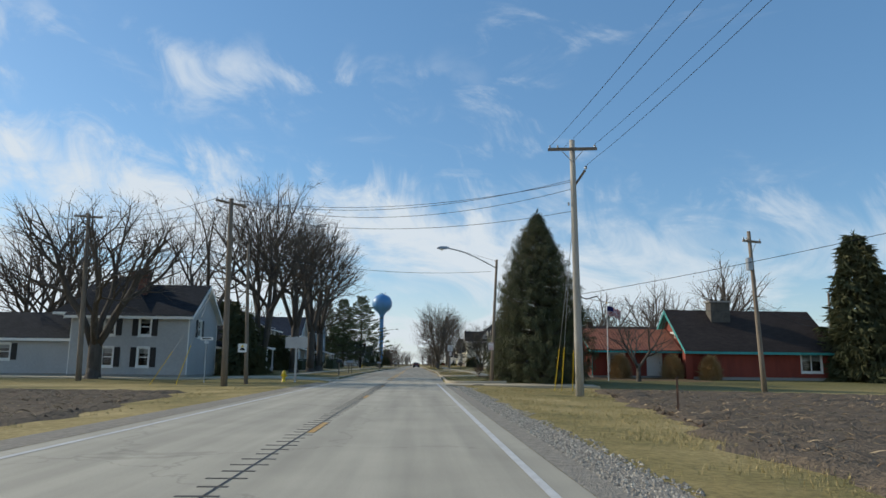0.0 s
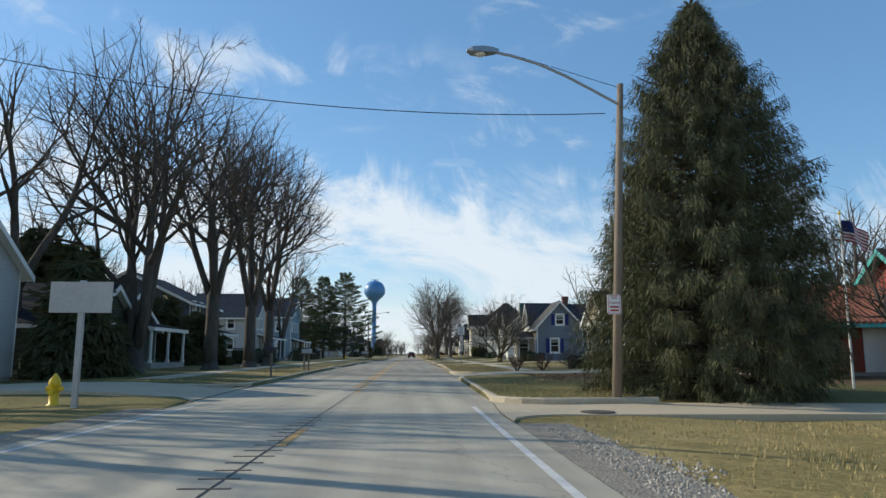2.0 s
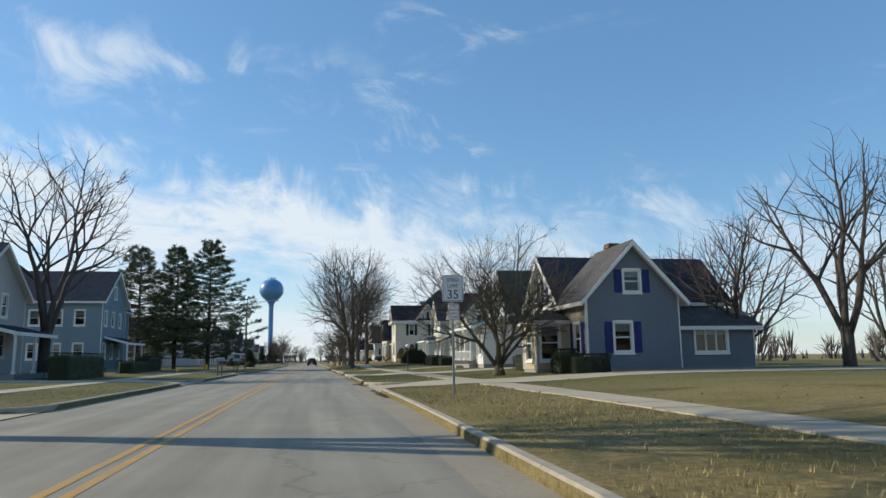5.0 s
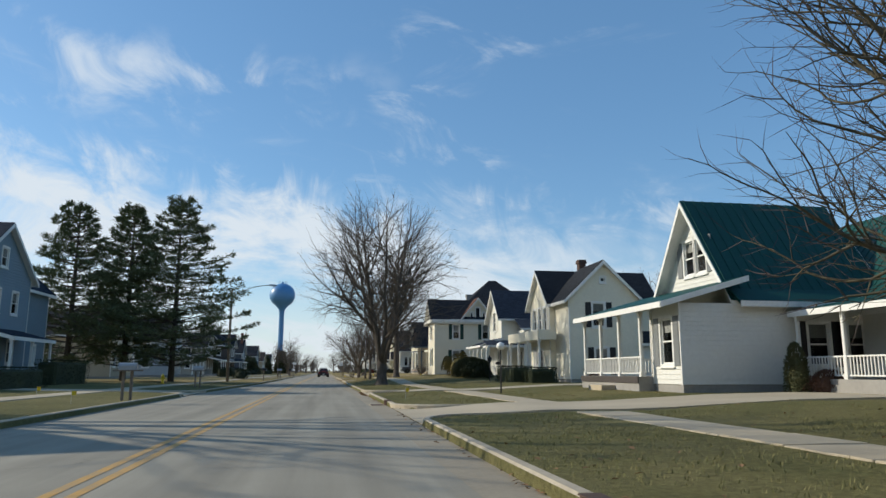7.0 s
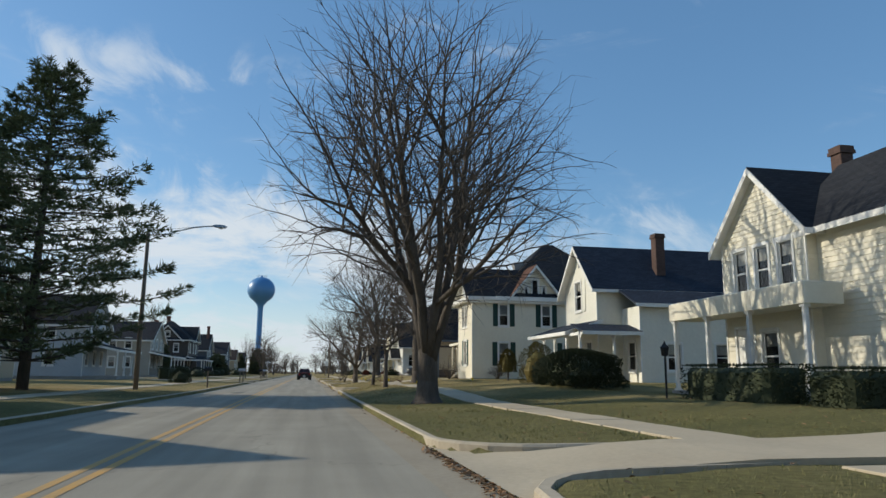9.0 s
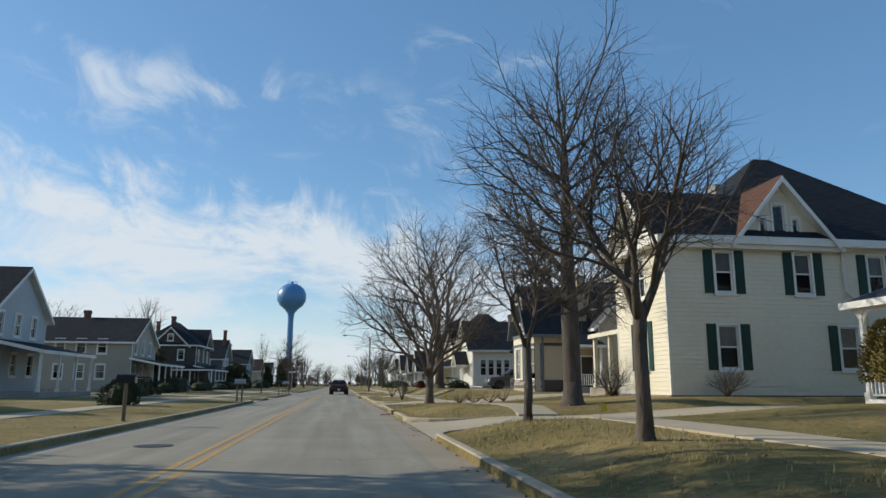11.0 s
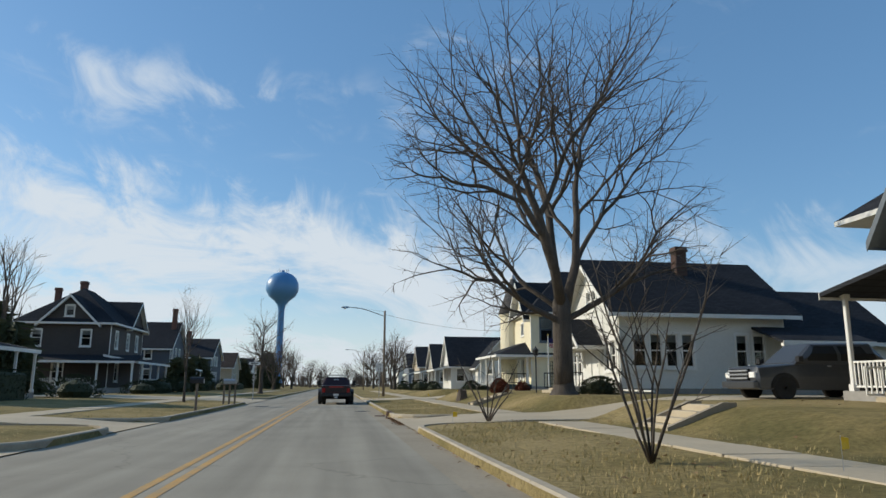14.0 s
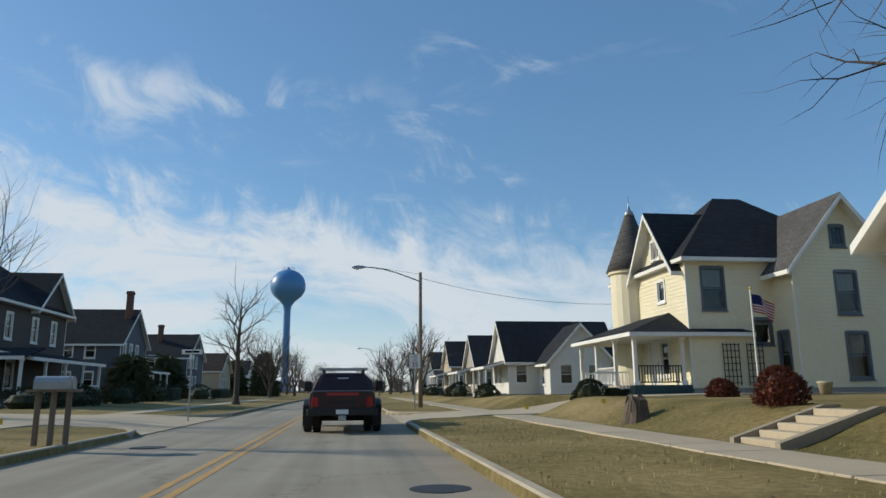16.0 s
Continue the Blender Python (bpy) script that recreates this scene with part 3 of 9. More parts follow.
def build_road():
    b = Build()
    ys = [-400, -100, -40] + span(-20, 330, 1.0) + [360, 420, 600, 1000, 2600]
    n = 7
    for y in ys:
        xl, xr = follow(KERB_L, y), follow(KERB_R, y)
        for i in range(n):
            t = i / (n - 1)
            b.v.append((xl + (xr - xl) * t, y, 0.0))
    for j in range(len(ys) - 1):
        for i in range(n - 1):
            a = j * n + i
            b.f.append((a, a + 1, a + n + 1, a + n))
    tagged(b.done("road", M["asphalt"]), "worn pale grey asphalt two-lane road", "road", kind="structure")


build_road()
# gravel shoulders and edge lines of the open road
strip(lambda y: 1.62, span(-40, 38.8, 1.0), 0.0, 0.9, 0.004, M["gravel"], "gravel_shoulder", "loose grey gravel shoulder along the road", "shoulder")
strip(lambda y: -5.25, span(-40, 44, 1.0), -0.7, 0.0, 0.004, M["gravel"], "gravel_shoulder", "loose grey gravel shoulder along the road", "shoulder")
strip(lambda y: 1.25, span(-40, 42.5, 1.0), -0.05, 0.05, 0.004, M["white_line"], "edge_line", "worn white painted edge line", "road marking")
strip(lambda y: -4.88, span(-40, 43, 1.0), -0.05, 0.05, 0.004, M["white_line"], "edge_line", "worn white painted edge line", "road marking")
strip(lambda y: -1.83, span(-40, 58, 1.0), -0.014, 0.014, 0.004, M["tar"], "tar_seam", "dark tar seam down the middle of the road", "road marking")
for side in (-0.125, 0.125):
    strip(lambda y: CENTRE + 0.1 * math.sin(y * 0.03), span(51, 420, 1.0), side - 0.06, side + 0.06, 0.004, M["yellow_line"], "centre_line", "double yellow painted centre line", "road marking")
strip(lambda y: -1.75, span(4, 50, 1.0), -0.06, 0.06, 0.006, M["yellow_line"], "centre_dash", "faded yellow centre dashes", "road marking", keep=lambda y: y % 12 < 2.2)


def build_rumble():
    b = Build()
    y = -10.0
    while y < 40:
        w = random.uniform(0.13, 0.22)
        b.box(-1.84 - w - 0.05, -1.84 + w - 0.03, y, y + 0.055, -0.01, 0.005)
        y += 0.48
    tagged(b.done("rumble_strip", M["groove"]), "dark rumble grooves across the centre seam", "road marking", kind="structure")


build_rumble()
strip(lambda y: follow(KERB_R, y), span(68, 330, 1.0), -0.62, 0.0, 0.004, M["gutter"], "gutter",
      "dusty brown concrete gutter strip beside the kerb", "gutter")


def kerb_run(y0, y1, table, sgn, parent, ends=(True, True), radii=(1.6, 1.6)):
    """Kerb stones along one verge; sgn +1 outward to +x. The ends turn outward and drop."""
    path = []
    walk_ = follow(WALK_R, y0) if sgn > 0 else 3.6
    if ends[0]:
        R = radii[0]
        for o in (walk_ - 0.05, walk_ * 0.72):
            if o > R + 0.4:
                path.append((follow(table, y0) + sgn * o, y0 - 0.06 * (o - R), 1 + 0.3 * o / walk_))
        for i in range(5, 0, -1):
            a = i / 5 * math.pi / 2
            path.append((follow(table, y0) + sgn * (R - R * math.cos(a)), y0 + R - R * math.sin(a), 1 + 0.14 * i / 5))
        y0 += R
    tail = []
    if ends[1]:
        R = radii[1]
        for i in range(1, 6):
            a = i / 5 * math.pi / 2
            tail.append((follow(table, y1) + sgn * (R - R * math.cos(a)), y1 - R + R * math.sin(a), 1 + 0.14 * i / 5))
        for o in (walk_ * 0.72, walk_ - 0.05):
            if o > R + 0.4:
                tail.append((follow(table, y1) + sgn * o, y1 + 0.06 * (o - R), 1 + 0.3 * o / walk_))
        y1 -= R
    path += [(follow(table, y), y, 1.0) for y in span(y0, y1, 1.5)] + tail

    def ring(p, q, t):
        x, y, h = (p[i] + (q[i] - p[i]) * t for i in range(3))
        d = Vector((q[0] - p[0], q[1] - p[1], 0)).normalized()
        s = Vector((d.y, -d.x, 0)) * sgn
        hh = 0.15 * h
        return [Vector((x, y, 0)) + s * a + Vector((0, 0, z)) for a, z in ((0, -0.08), (0.0, hh * 0.8), (0.035, hh), (0.15, hh), (0.17, -0.08))]
    for p, q in zip(path[::2], path[2::2] + ([path[-1]] if len(path) % 2 == 0 else [])):
        if p == q:
            continue
        mid = path[path.index(p) + 1] if q != path[path.index(p) + 1] else None
        b = Build()
        if mid:
            rings = [ring(p, mid, 0.004), ring(p, mid, 0.5), ring(mid, q, 0.0), ring(mid, q, 0.5), ring(mid, q, 0.996)]
        else:
            rings = [ring(p, q, 0.004), ring(p, q, 0.996)]
        b.stack([r[::-1] if sgn > 0 else r for r in rings])
        b.done("kerb_stone", M["kerb"], parent)


def kerbs(gaps, table, sgn, start, stop, label):
    top = thing("kerb", 0, 0, 0, label, "kerb", kind="structure")
    edges = [start] + [v for g in gaps for v in g if v > start] + [stop]
    for i in range(0, len(edges) - 1, 2):
        if edges[i + 1] - edges[i] > 4:
            R0 = [corner(g[0]) for g in gaps if g[1] == edges[i]]
            R1 = [corner(g[0]) for g in gaps if g[0] == edges[i + 1]]
            kerb_run(edges[i], edges[i + 1], table, sgn, top, (True, edges[i + 1] < 300), (R0[0] if R0 else 1.6, R1[0] if R1 else 1.6))


kerbs(OPEN_R[1:], KERB_R, 1, 42.8, 330, "weathered pale concrete kerb with rounded ends at the drives")
kerbs(OPEN_L[1:], KERB_L, -1, 50.2, 330, "weathered pale concrete kerb along the opposite lane")


def drive(a, b, table, sgn, length, mat, label, walk=3.5):
    """A concrete drive from the gutter over the pavement to a yard."""
    g = Build()
    os = [0.0, 0.15, 0.4, 0.8, 1.2, 1.7, 2.4, 3.2, 4.2, 5.2, 6.5, 8, 10, 12.5, 15, 18, 22, 27, 34]
    os = [o for o in os if o < length] + [length]
    n = 6
    for o in os:
        k = flare(o, a)
        lo, hi = a - k - 0.02, b + k + 0.02
        for i in range(n):
            y = lo + (hi - lo) * i / (n - 1)
            town = smoothstep(40, 48, y)
            base = 0.008 + 0.21 * smoothstep(0, 3.4, o) * town
            lawn = follow(LAWN_R if sgn > 0 else LAWN_L, y)
            z = base - 0.03 * (1 - town) * smoothstep(0.2, 2.0, o) + town * (lawn - 0.2) * smoothstep(walk + WALK_W, walk + WALK_W + 6, o) + 0.012 + (0.03 if o > 11 else 0)
            g.v.append((follow(table, y) + sgn * o, y, z))
    for j in range(len(os) - 1):
        for i in range(n - 1):
            p = j * n + i
            f = (p, p + n, p + n + 1, p + 1) if sgn > 0 else (p, p + 1, p + n + 1, p + n)
            g.f.append(f[::-1])
    rim = [j * n for j in range(len(os))], [j * n + n - 1 for j in range(len(os))]
    for side in rim:
        for p, q in zip(side, side[1:]):
            a0, b0 = g.v[p], g.v[q]
            g.face(a0, b0, (b0[0], b0[1], b0[2] - 0.25), (a0[0], a0[1], a0[2] - 0.25))
    tagged(g.done("driveway", mat), label, "driveway", kind="structure")


for i, (a, b) in enumerate(OPEN_R):
    long = {0: 9, 1: 40, 8: 60}.get(i, 26)
    drive(a, b, KERB_R, 1, long, M["concrete"], "pale concrete drive crossing the verge", walk=follow(WALK_R, a))
for i, (a, b) in enumerate(OPEN_L):
    drive(a, b, KERB_L, -1, 60 if i in (0, 6) else 22, M["concrete"], "pale concrete drive crossing the verge")


def pavement(table, walk_of, sgn, y0, y1, gaps, lawn, label, extra=0.0):
    top = thing("pavement", 0, 0, 0, label, "pavement", kind="structure")
    y = y0
    while y < y1:
        x0 = follow(table, y) + sgn * walk_of(y)
        x1 = x0 + sgn * WALK_W
        if not opening(gaps, y + 0.75, 0.2):
            b = Build()
            z = 0.205 + random.uniform(-0.006, 0.006) 
            b.soft_box(min(x0, x1), max(x0, x1), y + 0.008, y + 1.492, z - 0.1, z + 0.018, 0.012)
            if sgn > 0:
                b.v = [(p[0], p[1], p[2] + mound(walk_of(y), p[1])) for p in b.v]
            b.done("paving_slab", M["concrete"], top)
        y += 1.5
    return top


pavement(KERB_R, lambda y: follow(WALK_R, y), 1, 67.5, 300, OPEN_R, LAWN_R, "pale concrete pavement slabs across the lawns")
pavement(KERB_L, lambda y: 3.6, -1, 54, 300, OPEN_L, LAWN_L, "pale concrete pavement slabs across the lawns")


def field(x0, x1, y0, y1, cut, name, mat, label, amp):
    """A rough patch of ground; cut(x, y) is the signed inside distance of its edge."""
    b = Build()
    nx, ny = int((x1 - x0) / 0.3), int((y1 - y0) / 0.3)
    for j in range(ny + 1):
        for i in range(nx + 1):
            x, y = x0 + (x1 - x0) * i / nx, y0 + (y1 - y0) * j / ny
            d = cut(x, y) + 0.9 * noise.noise((x * 0.5, y * 0.5, 5))
            k = smoothstep(-0.3, 0.5, d)
            r = noise.noise((x * 1.1, y * 2.4, 2)) + 0.6 * noise.noise((x * 3.1, y * 3.1, 9))
            b.v.append((x, y, height(x, y) - 0.06 + k * (0.075 + amp * (0.5 + 0.5 * r))))
    w = nx + 1
    for j in range(ny):
        for i in range(nx):
            a = j * w + i
            b.f.append((a, a + 1, a + w + 1, a + w))
    tagged(b.done(name, mat), label, "field", kind="structure")


field(4.2, 46, 2, 38, lambda x, y: min(x - 4.9 - max(0, (y - 9) * 0.155), max(31.0, 36.8 - 0.32 * (x - 11)) - y, 44 - x, y - 3), "ploughed_field", M["soil"], "dark ploughed field with pale maize stubble", 0.16)
field(-40, -6.6, 2, 33, lambda x, y: min(-7.2 - 0.16 * max(0, y - 15) - x, 30.5 - y, x + 39, y - 3), "ploughed_field", M["soil"], "dark ploughed field with pale maize stubble", 0.14)
field(4.6, 22, 47, 59.5, lambda x, y: min(x - 5.2, 58.6 - y, 21 - x, y - 52 + 0.25 * (x - 5)), "leaf_litter", M["leaves"], "rust-brown fallen leaves over thin grass", 0.05)

# ---------------------------------------------------------------- house kit
LAP = 0.17


def wall(house, p0, p1, z0, z1, apex=None, holes=(), mat="siding_white", lap=LAP, out=0.02, hip=None):
    """A lap-sided wall from p0 to p1 (outside on the right hand), with a gable up to apex (u, z) and openings (u, v, w, h)."""
    p0, p1 = Vector((*p0, 0)), Vector((*p1, 0))
    d = p1 - p0
    W = d.length
    d.normalize()
    nrm = Vector((d.y, -d.x, 0))
    b = Build()

    def limits(z):
        if apex is None or z <= z1:
            return 0.0, W
        t = (z - z1) / (apex[1] - z1)
        return apex[0] * t, W + (apex[0] - W) * t
    top = apex[1] if apex else z1
    cuts = sorted({z0, z1, top, *[h[1] for h in holes], *[h[1] + h[3] for h in holes]})
    us = sorted({v for h in holes for v in (h[0], h[0] + h[2])})
    up = Vector((0, 0, 1))
    z = z0
    while z < top - 1e-4:
        zt = min([z + lap] + [c for c in cuts if c > z + 0.012])
        if top - zt < 0.012:
            zt = top
        (a0, b0), (a1, b1) = limits(z), limits(zt)
        ins = [v for v in us if max(a0, a1) + 1e-3 < v < min(b0, b1) - 1e-3]
        lows, tops = [a0] + ins + [b0], [a1] + ins + [b1]
        o = out * (zt - z) / lap
        for k in range(len(lows) - 1):
            c = (lows[k] + lows[k + 1] + tops[k] + tops[k + 1]) / 4
            if any(u < c < u + w and v < (z + zt) / 2 < v + h for u, v, w, h in holes):
                continue
            A, Bq, C, D = p0 + d * lows[k], p0 + d * lows[k + 1], p0 + d * tops[k + 1], p0 + d * tops[k]
            b.face(A + nrm * o + up * z, Bq + nrm * o + up * z, C + up * zt, D + up * zt)
            b.face(A + up * z, Bq + up * z, Bq + nrm * o + up * z, A + nrm * o + up * z)
        z = zt
    outer = b.joined("wall", M[mat] if isinstance(mat, str) else mat, house)
    # inner lining, so that the wall has a thickness; near-black for indoor shade
    t, b = 0.14, Build()
    if apex is None:
        n = -nrm * t
        us = sorted({0.0, W, *[h[0] for h in holes], *[h[0] + h[2] for h in holes]})
        for ua, ub in zip(us, us[1:]):
            spans = sorted([(h[1], h[1] + h[3]) for h in holes if h[0] < (ua + ub) / 2 < h[0] + h[2]])
            lo = z0
            for s, e in spans + [(z1, z1)]:
                if s > lo:
                    P, Q = p0 + d * ua + n, p0 + d * ub + n
                    b.face(Q + Vector((0, 0, lo)), P + Vector((0, 0, lo)), P + Vector((0, 0, s)), Q + Vector((0, 0, s)))
                lo = e
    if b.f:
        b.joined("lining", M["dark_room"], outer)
    return outer


def bar(b, o, d, n, u0, u1, z0, z1, t0, t1):
    """A board on a wall: along d from u0 to u1, out along n from t0 to t1."""
    q = lambda u, t, z: o + d * u + n * t + Vector((0, 0, z))
    b.stack([[q(u0, t0, z), q(u1, t0, z), q(u1, t1, z), q(u0, t1, z)] for z in (z0, z1)])


def window(house, p0, p1, u, v, w, h, shutters=None, frame="white", sash=True, blind=0.4, mull=0):
    """A sash window in an opening of a wall."""
    p0, p1 = Vector((*p0, 0)), Vector((*p1, 0))
    d = (p1 - p0).normalized()
    n = Vector((d.y, -d.x, 0))
    c = 0.10
    b = Build()
    for ua, ub, za, zb in ((u - c, u, v - c, v + h + c), (u + w, u + w + c, v - c, v + h + c), (u, u + w, v + h, v + h + c * 1.3), (u, u + w, v - c, v)):
        bar(b, p0, d, n, ua, ub, za, zb, -0.10, 0.045)
    win = b.done("window", M[frame], house)
    b = Build()
    bar(b, p0, d, n, u - c - 0.03, u + w + c + 0.03, v - c - 0.05, v - c, -0.02, 0.09)
    b.done("sill", M[frame], win)
    b = Build()
    if sash:
        bar(b, p0, d, n, u, u + w, v + h * 0.5 - 0.03, v + h * 0.5 + 0.03, -0.075, -0.02)
    for k in range(mull):
        x = u + w * (k + 1) / (mull + 1)
        bar(b, p0, d, n, x - 0.035, x + 0.035, v, v + h, -0.075, -0.015)
    for ua, ub, za, zb in ((u, u + 0.05, v, v + h), (u + w - 0.05, u + w, v, v + h), (u + 0.05, u + w - 0.05, v, v + 0.06), (u + 0.05, u + w - 0.05, v + h - 0.05, v + h)):
        bar(b, p0, d, n, ua, ub, za, zb, -0.07, -0.03)
    b.done("sash", M[frame], win)
    q = lambda uu, t, z: p0 + d * uu + n * t + Vector((0, 0, z))
    g = Build().face(q(u, -0.055, v), q(u + w, -0.055, v), q(u + w, -0.055, v + h), q(u, -0.055, v + h)).done("pane", M["glass"], win)
    g.visible_shadow = False
    if blind > 0:
        b = Build()
        bar(b, p0, d, n, u + 0.02, u + w - 0.02, v + h * (1 - blind), v + h - 0.01, -0.13, -0.11)
        b.done("blind", M["curtain"], win)
    # dark sheet behind the pane in place of an unlit room
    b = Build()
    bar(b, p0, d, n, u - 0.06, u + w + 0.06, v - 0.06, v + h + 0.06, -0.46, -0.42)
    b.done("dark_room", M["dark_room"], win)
    if shutters:
        for ua in (u - c - 0.40, u + w + c + 0.02):
            b = Build()
            bar(b, p0, d, n, ua, ua + 0.38, v - 0.06, v + h + 0.06, 0.0, 0.05)
            for k in range(int(h / 0.12)):
                z = v + 0.04 + k * 0.12
                bar(b, p0, d, n, ua + 0.05, ua + 0.33, z, z + 0.05, 0.05, 0.062)
            b.done("shutter", M[shutters], win)
    return win


def door(house, p0, p1, u, z0, w=0.95, h=2.05, mat="white", storm=True):
    p0, p1 = Vector((*p0, 0)), Vector((*p1, 0))
    d = (p1 - p0).normalized()
    n = Vector((d.y, -d.x, 0))
    b = Build()
    bar(b, p0, d, n, u, u + w, z0, z0 + h, -0.07, -0.02)
    for za, zb in ((z0 + 0.2, z0 + 0.9), (z0 + 1.05, z0 + h - 0.18)):
        bar(b, p0, d, n, u + 0.13, u + w - 0.13, za, zb, -0.02, -0.005)
    dr = b.done("door", M[mat], house)
    b = Build()
    for ua, ub, za, zb in ((u - 0.11, u, z0, z0 + h + 0.12), (u + w, u + w + 0.11, z0, z0 + h + 0.12), (u, u + w, z0 + h, z0 + h + 0.12)):
        bar(b, p0, d, n, ua, ub, za, zb, -0.08, 0.04)
    b.done("door_frame", M["white"], dr)
    b = Build()
    bar(b, p0, d, n, u + w - 0.1, u + w - 0.06, z0 + 0.95, z0 + 1.08, -0.02, 0.05)
    b.done("handle", M["steel"], dr)
    return dr


def sides(x0, x1, y0, y1):
    """The four walls' ends; 'w' faces -x, 's' -y, 'e' +x, 'n' +y."""
    return {"w": ((x0, y1), (x0, y0)), "s": ((x0, y0), (x1, y0)), "e": ((x1, y0), (x1, y1)), "n": ((x1, y1), (x0, y1))}


def fill(house, ends, opens):
    """Windows and doors from rows (kind, u, v, w, h, options)."""
    for row in opens:
        kind, u, v, w, h = row[:5]
        opt = row[5] if len(row) > 5 else {}
        if kind == "win":
            window(house, *ends, u, v, w, h, **opt)
        else:
            door(house, *ends, u, v, w, h, **opt)


def block(house, x0, x1, y0, y1, z0, ze, zr=None, ridge="x", roof="roof_charcoal", over=0.4, siding="siding_white", opens=None,
          trim="white", foundation="block", rake=0.3, skip="", corner=True, roof_label="", offset=0.0, ribs=False, lo_ext=0.0, hi_ext=0.0):
    """A wing: walls, gable roof along the given ridge, corner boards, fascias and a foundation. offset shifts the ridge."""
    opens = opens or {}
    W = sides(x0, x1, y0, y1)
    xm, ym = (x0 + x1) / 2 + (offset if ridge == "y" else 0), (y0 + y1) / 2 + (offset if ridge == "x" else 0)
    for k, ends in W.items():
        if k in skip:
            continue
        holes = [(r[1], r[2], r[3], r[4]) for r in opens.get(k, ())]
        apex = None
        if zr is not None:
            if ridge == "x" and k in "we":
                apex = ((y1 - ym) if k == "w" else (ym - y0), zr)
            if ridge == "y" and k in "sn":
                apex = ((xm - x0) if k == "s" else (x1 - xm), zr)
        wall(house, *ends, z0 + 0.35, ze, apex, holes, siding)
        fill(house, ends, opens.get(k, ()))
    if foundation:
        Build().box(x0 + 0.02, x1 - 0.02, y0 + 0.02, y1 - 0.02, z0 - 0.5, z0 + 0.36).done("foundation", M[foundation], house)
    if corner:
        for x, y in ((x0, y0), (x1, y0), (x0, y1), (x1, y1)):
            Build().box(x - 0.03, x + 0.03, y - 0.03, y + 0.03, z0 + 0.34, ze).done("corner_board", M[trim], house)
    if zr is None:
        return
    th = 0.13
    mat = M[roof + "_" + ridge] if roof + "_x" in M else M[roof]
    if ridge == "x":
        a, c, m, lo, hi = y0, y1, ym, x0 - rake, x1 + rake
    else:
        a, c, m, lo, hi = x0, x1, xm, y0 - rake, y1 + rake
    lo, hi = lo - lo_ext, hi + hi_ext
    sl, sr = (zr - ze) / (m - a), (zr - ze) / (c - m)
    el, er = (a - over, ze - sl * over), (c + over, ze - sr * over)
    lift = 0.03
    poly = [(el[0], el[1] + lift), (m, zr + lift), (er[0], er[1] + lift), (er[0], er[1] + lift + th), (m, zr + lift + th * 1.25), (el[0], el[1] + lift + th)]
    b = Build().prism(poly, ridge, lo, hi)
    ro = b.done("roof", mat, house, roof_label)
    if ribs:
        b = Build()
        k = lo + 0.15
        while k < hi:
            for e in (el, er):
                pt = (lambda q, z: (k, q, z)) if ridge == "x" else (lambda q, z: (q, k, z))
                b.beam(pt(e[0], e[1] + lift + th + 0.015), pt(m, zr + lift + th * 1.25 + 0.012), 0.03, 0.035)
            k += 0.42
        b.done("standing_seam", mat, ro)
    # boarded soffit, fascias and bargeboards
    b = Build()
    for e in (el, er):
        b.prism([(e[0], e[1] + lift - 0.03), (m, zr + lift - 0.03), (m, zr + lift - 0.004), (e[0], e[1] + lift - 0.004)], ridge, lo + 0.004, hi - 0.004)
    b.done("soffit", M[trim], ro)
    for e in (el, er):
        s = -1 if e is el else 1
        b = Build()
        q0, q1 = sorted((e[0] + 0.002 * s, e[0] + 0.03 * s))
        if ridge == "x":
            b.box(lo, hi, q0, q1, e[1] - 0.06, e[1] + lift + th * 0.75)
        else:
            b.box(q0, q1, lo, hi, e[1] - 0.06, e[1] + lift + th * 0.75)
        b.done("fascia", M[trim], house)
    for t in (lo, hi):
        b = Build()
        s = -1 if t == lo else 1
        for e in (el, er):
            t0, t1 = sorted((t + 0.003 * s, t + 0.035 * s))
            poly = [(e[0], e[1] - 0.10), (m, zr - 0.10), (m, zr + lift + th * 0.9), (e[0], e[1] + lift + th * 0.8)]
            b.prism(poly, ridge, t0, t1)
        b.done("bargeboard", M[trim], house)
    return ro


def hip_roof(house, x0, x1, y0, y1, ze, zr, roof="roof_charcoal", over=0.45, ridge_len=0.0, axis="y", trim="white"):
    x0, x1, y0, y1 = x0 - over, x1 + over, y0 - over, y1 + over
    xm, ym = (x0 + x1) / 2, (y0 + y1) / 2
    r = ridge_len / 2 + 0.02
    A, B = ((xm, ym - r), (xm, ym + r)) if axis == "y" else ((xm - r, ym), (xm + r, ym))
    b = Build()
    c = [(x0, y0, ze), (x1, y0, ze), (x1, y1, ze), (x0, y1, ze)]
    P, Q = (*A, zr), (*B, zr)
    if axis == "y":
        b.face(c[0], c[1], P), b.face(c[1], c[2], Q, P), b.face(c[2], c[3], Q), b.face(c[3], c[0], P, Q)
    else:
        b.face(c[0], c[1], Q, P), b.face(c[1], c[2], Q), b.face(c[2], c[3], P, Q), b.face(c[3], c[0], P)
    ro = b.done("roof", M[roof + "_" + axis] if roof + "_x" in M else M[roof], house)
    b = Build()
    b.box(x0, x1, y0, y1, ze - 0.17, ze - 0.003)
    b.done("eave_board", M[trim], house)
    return ro


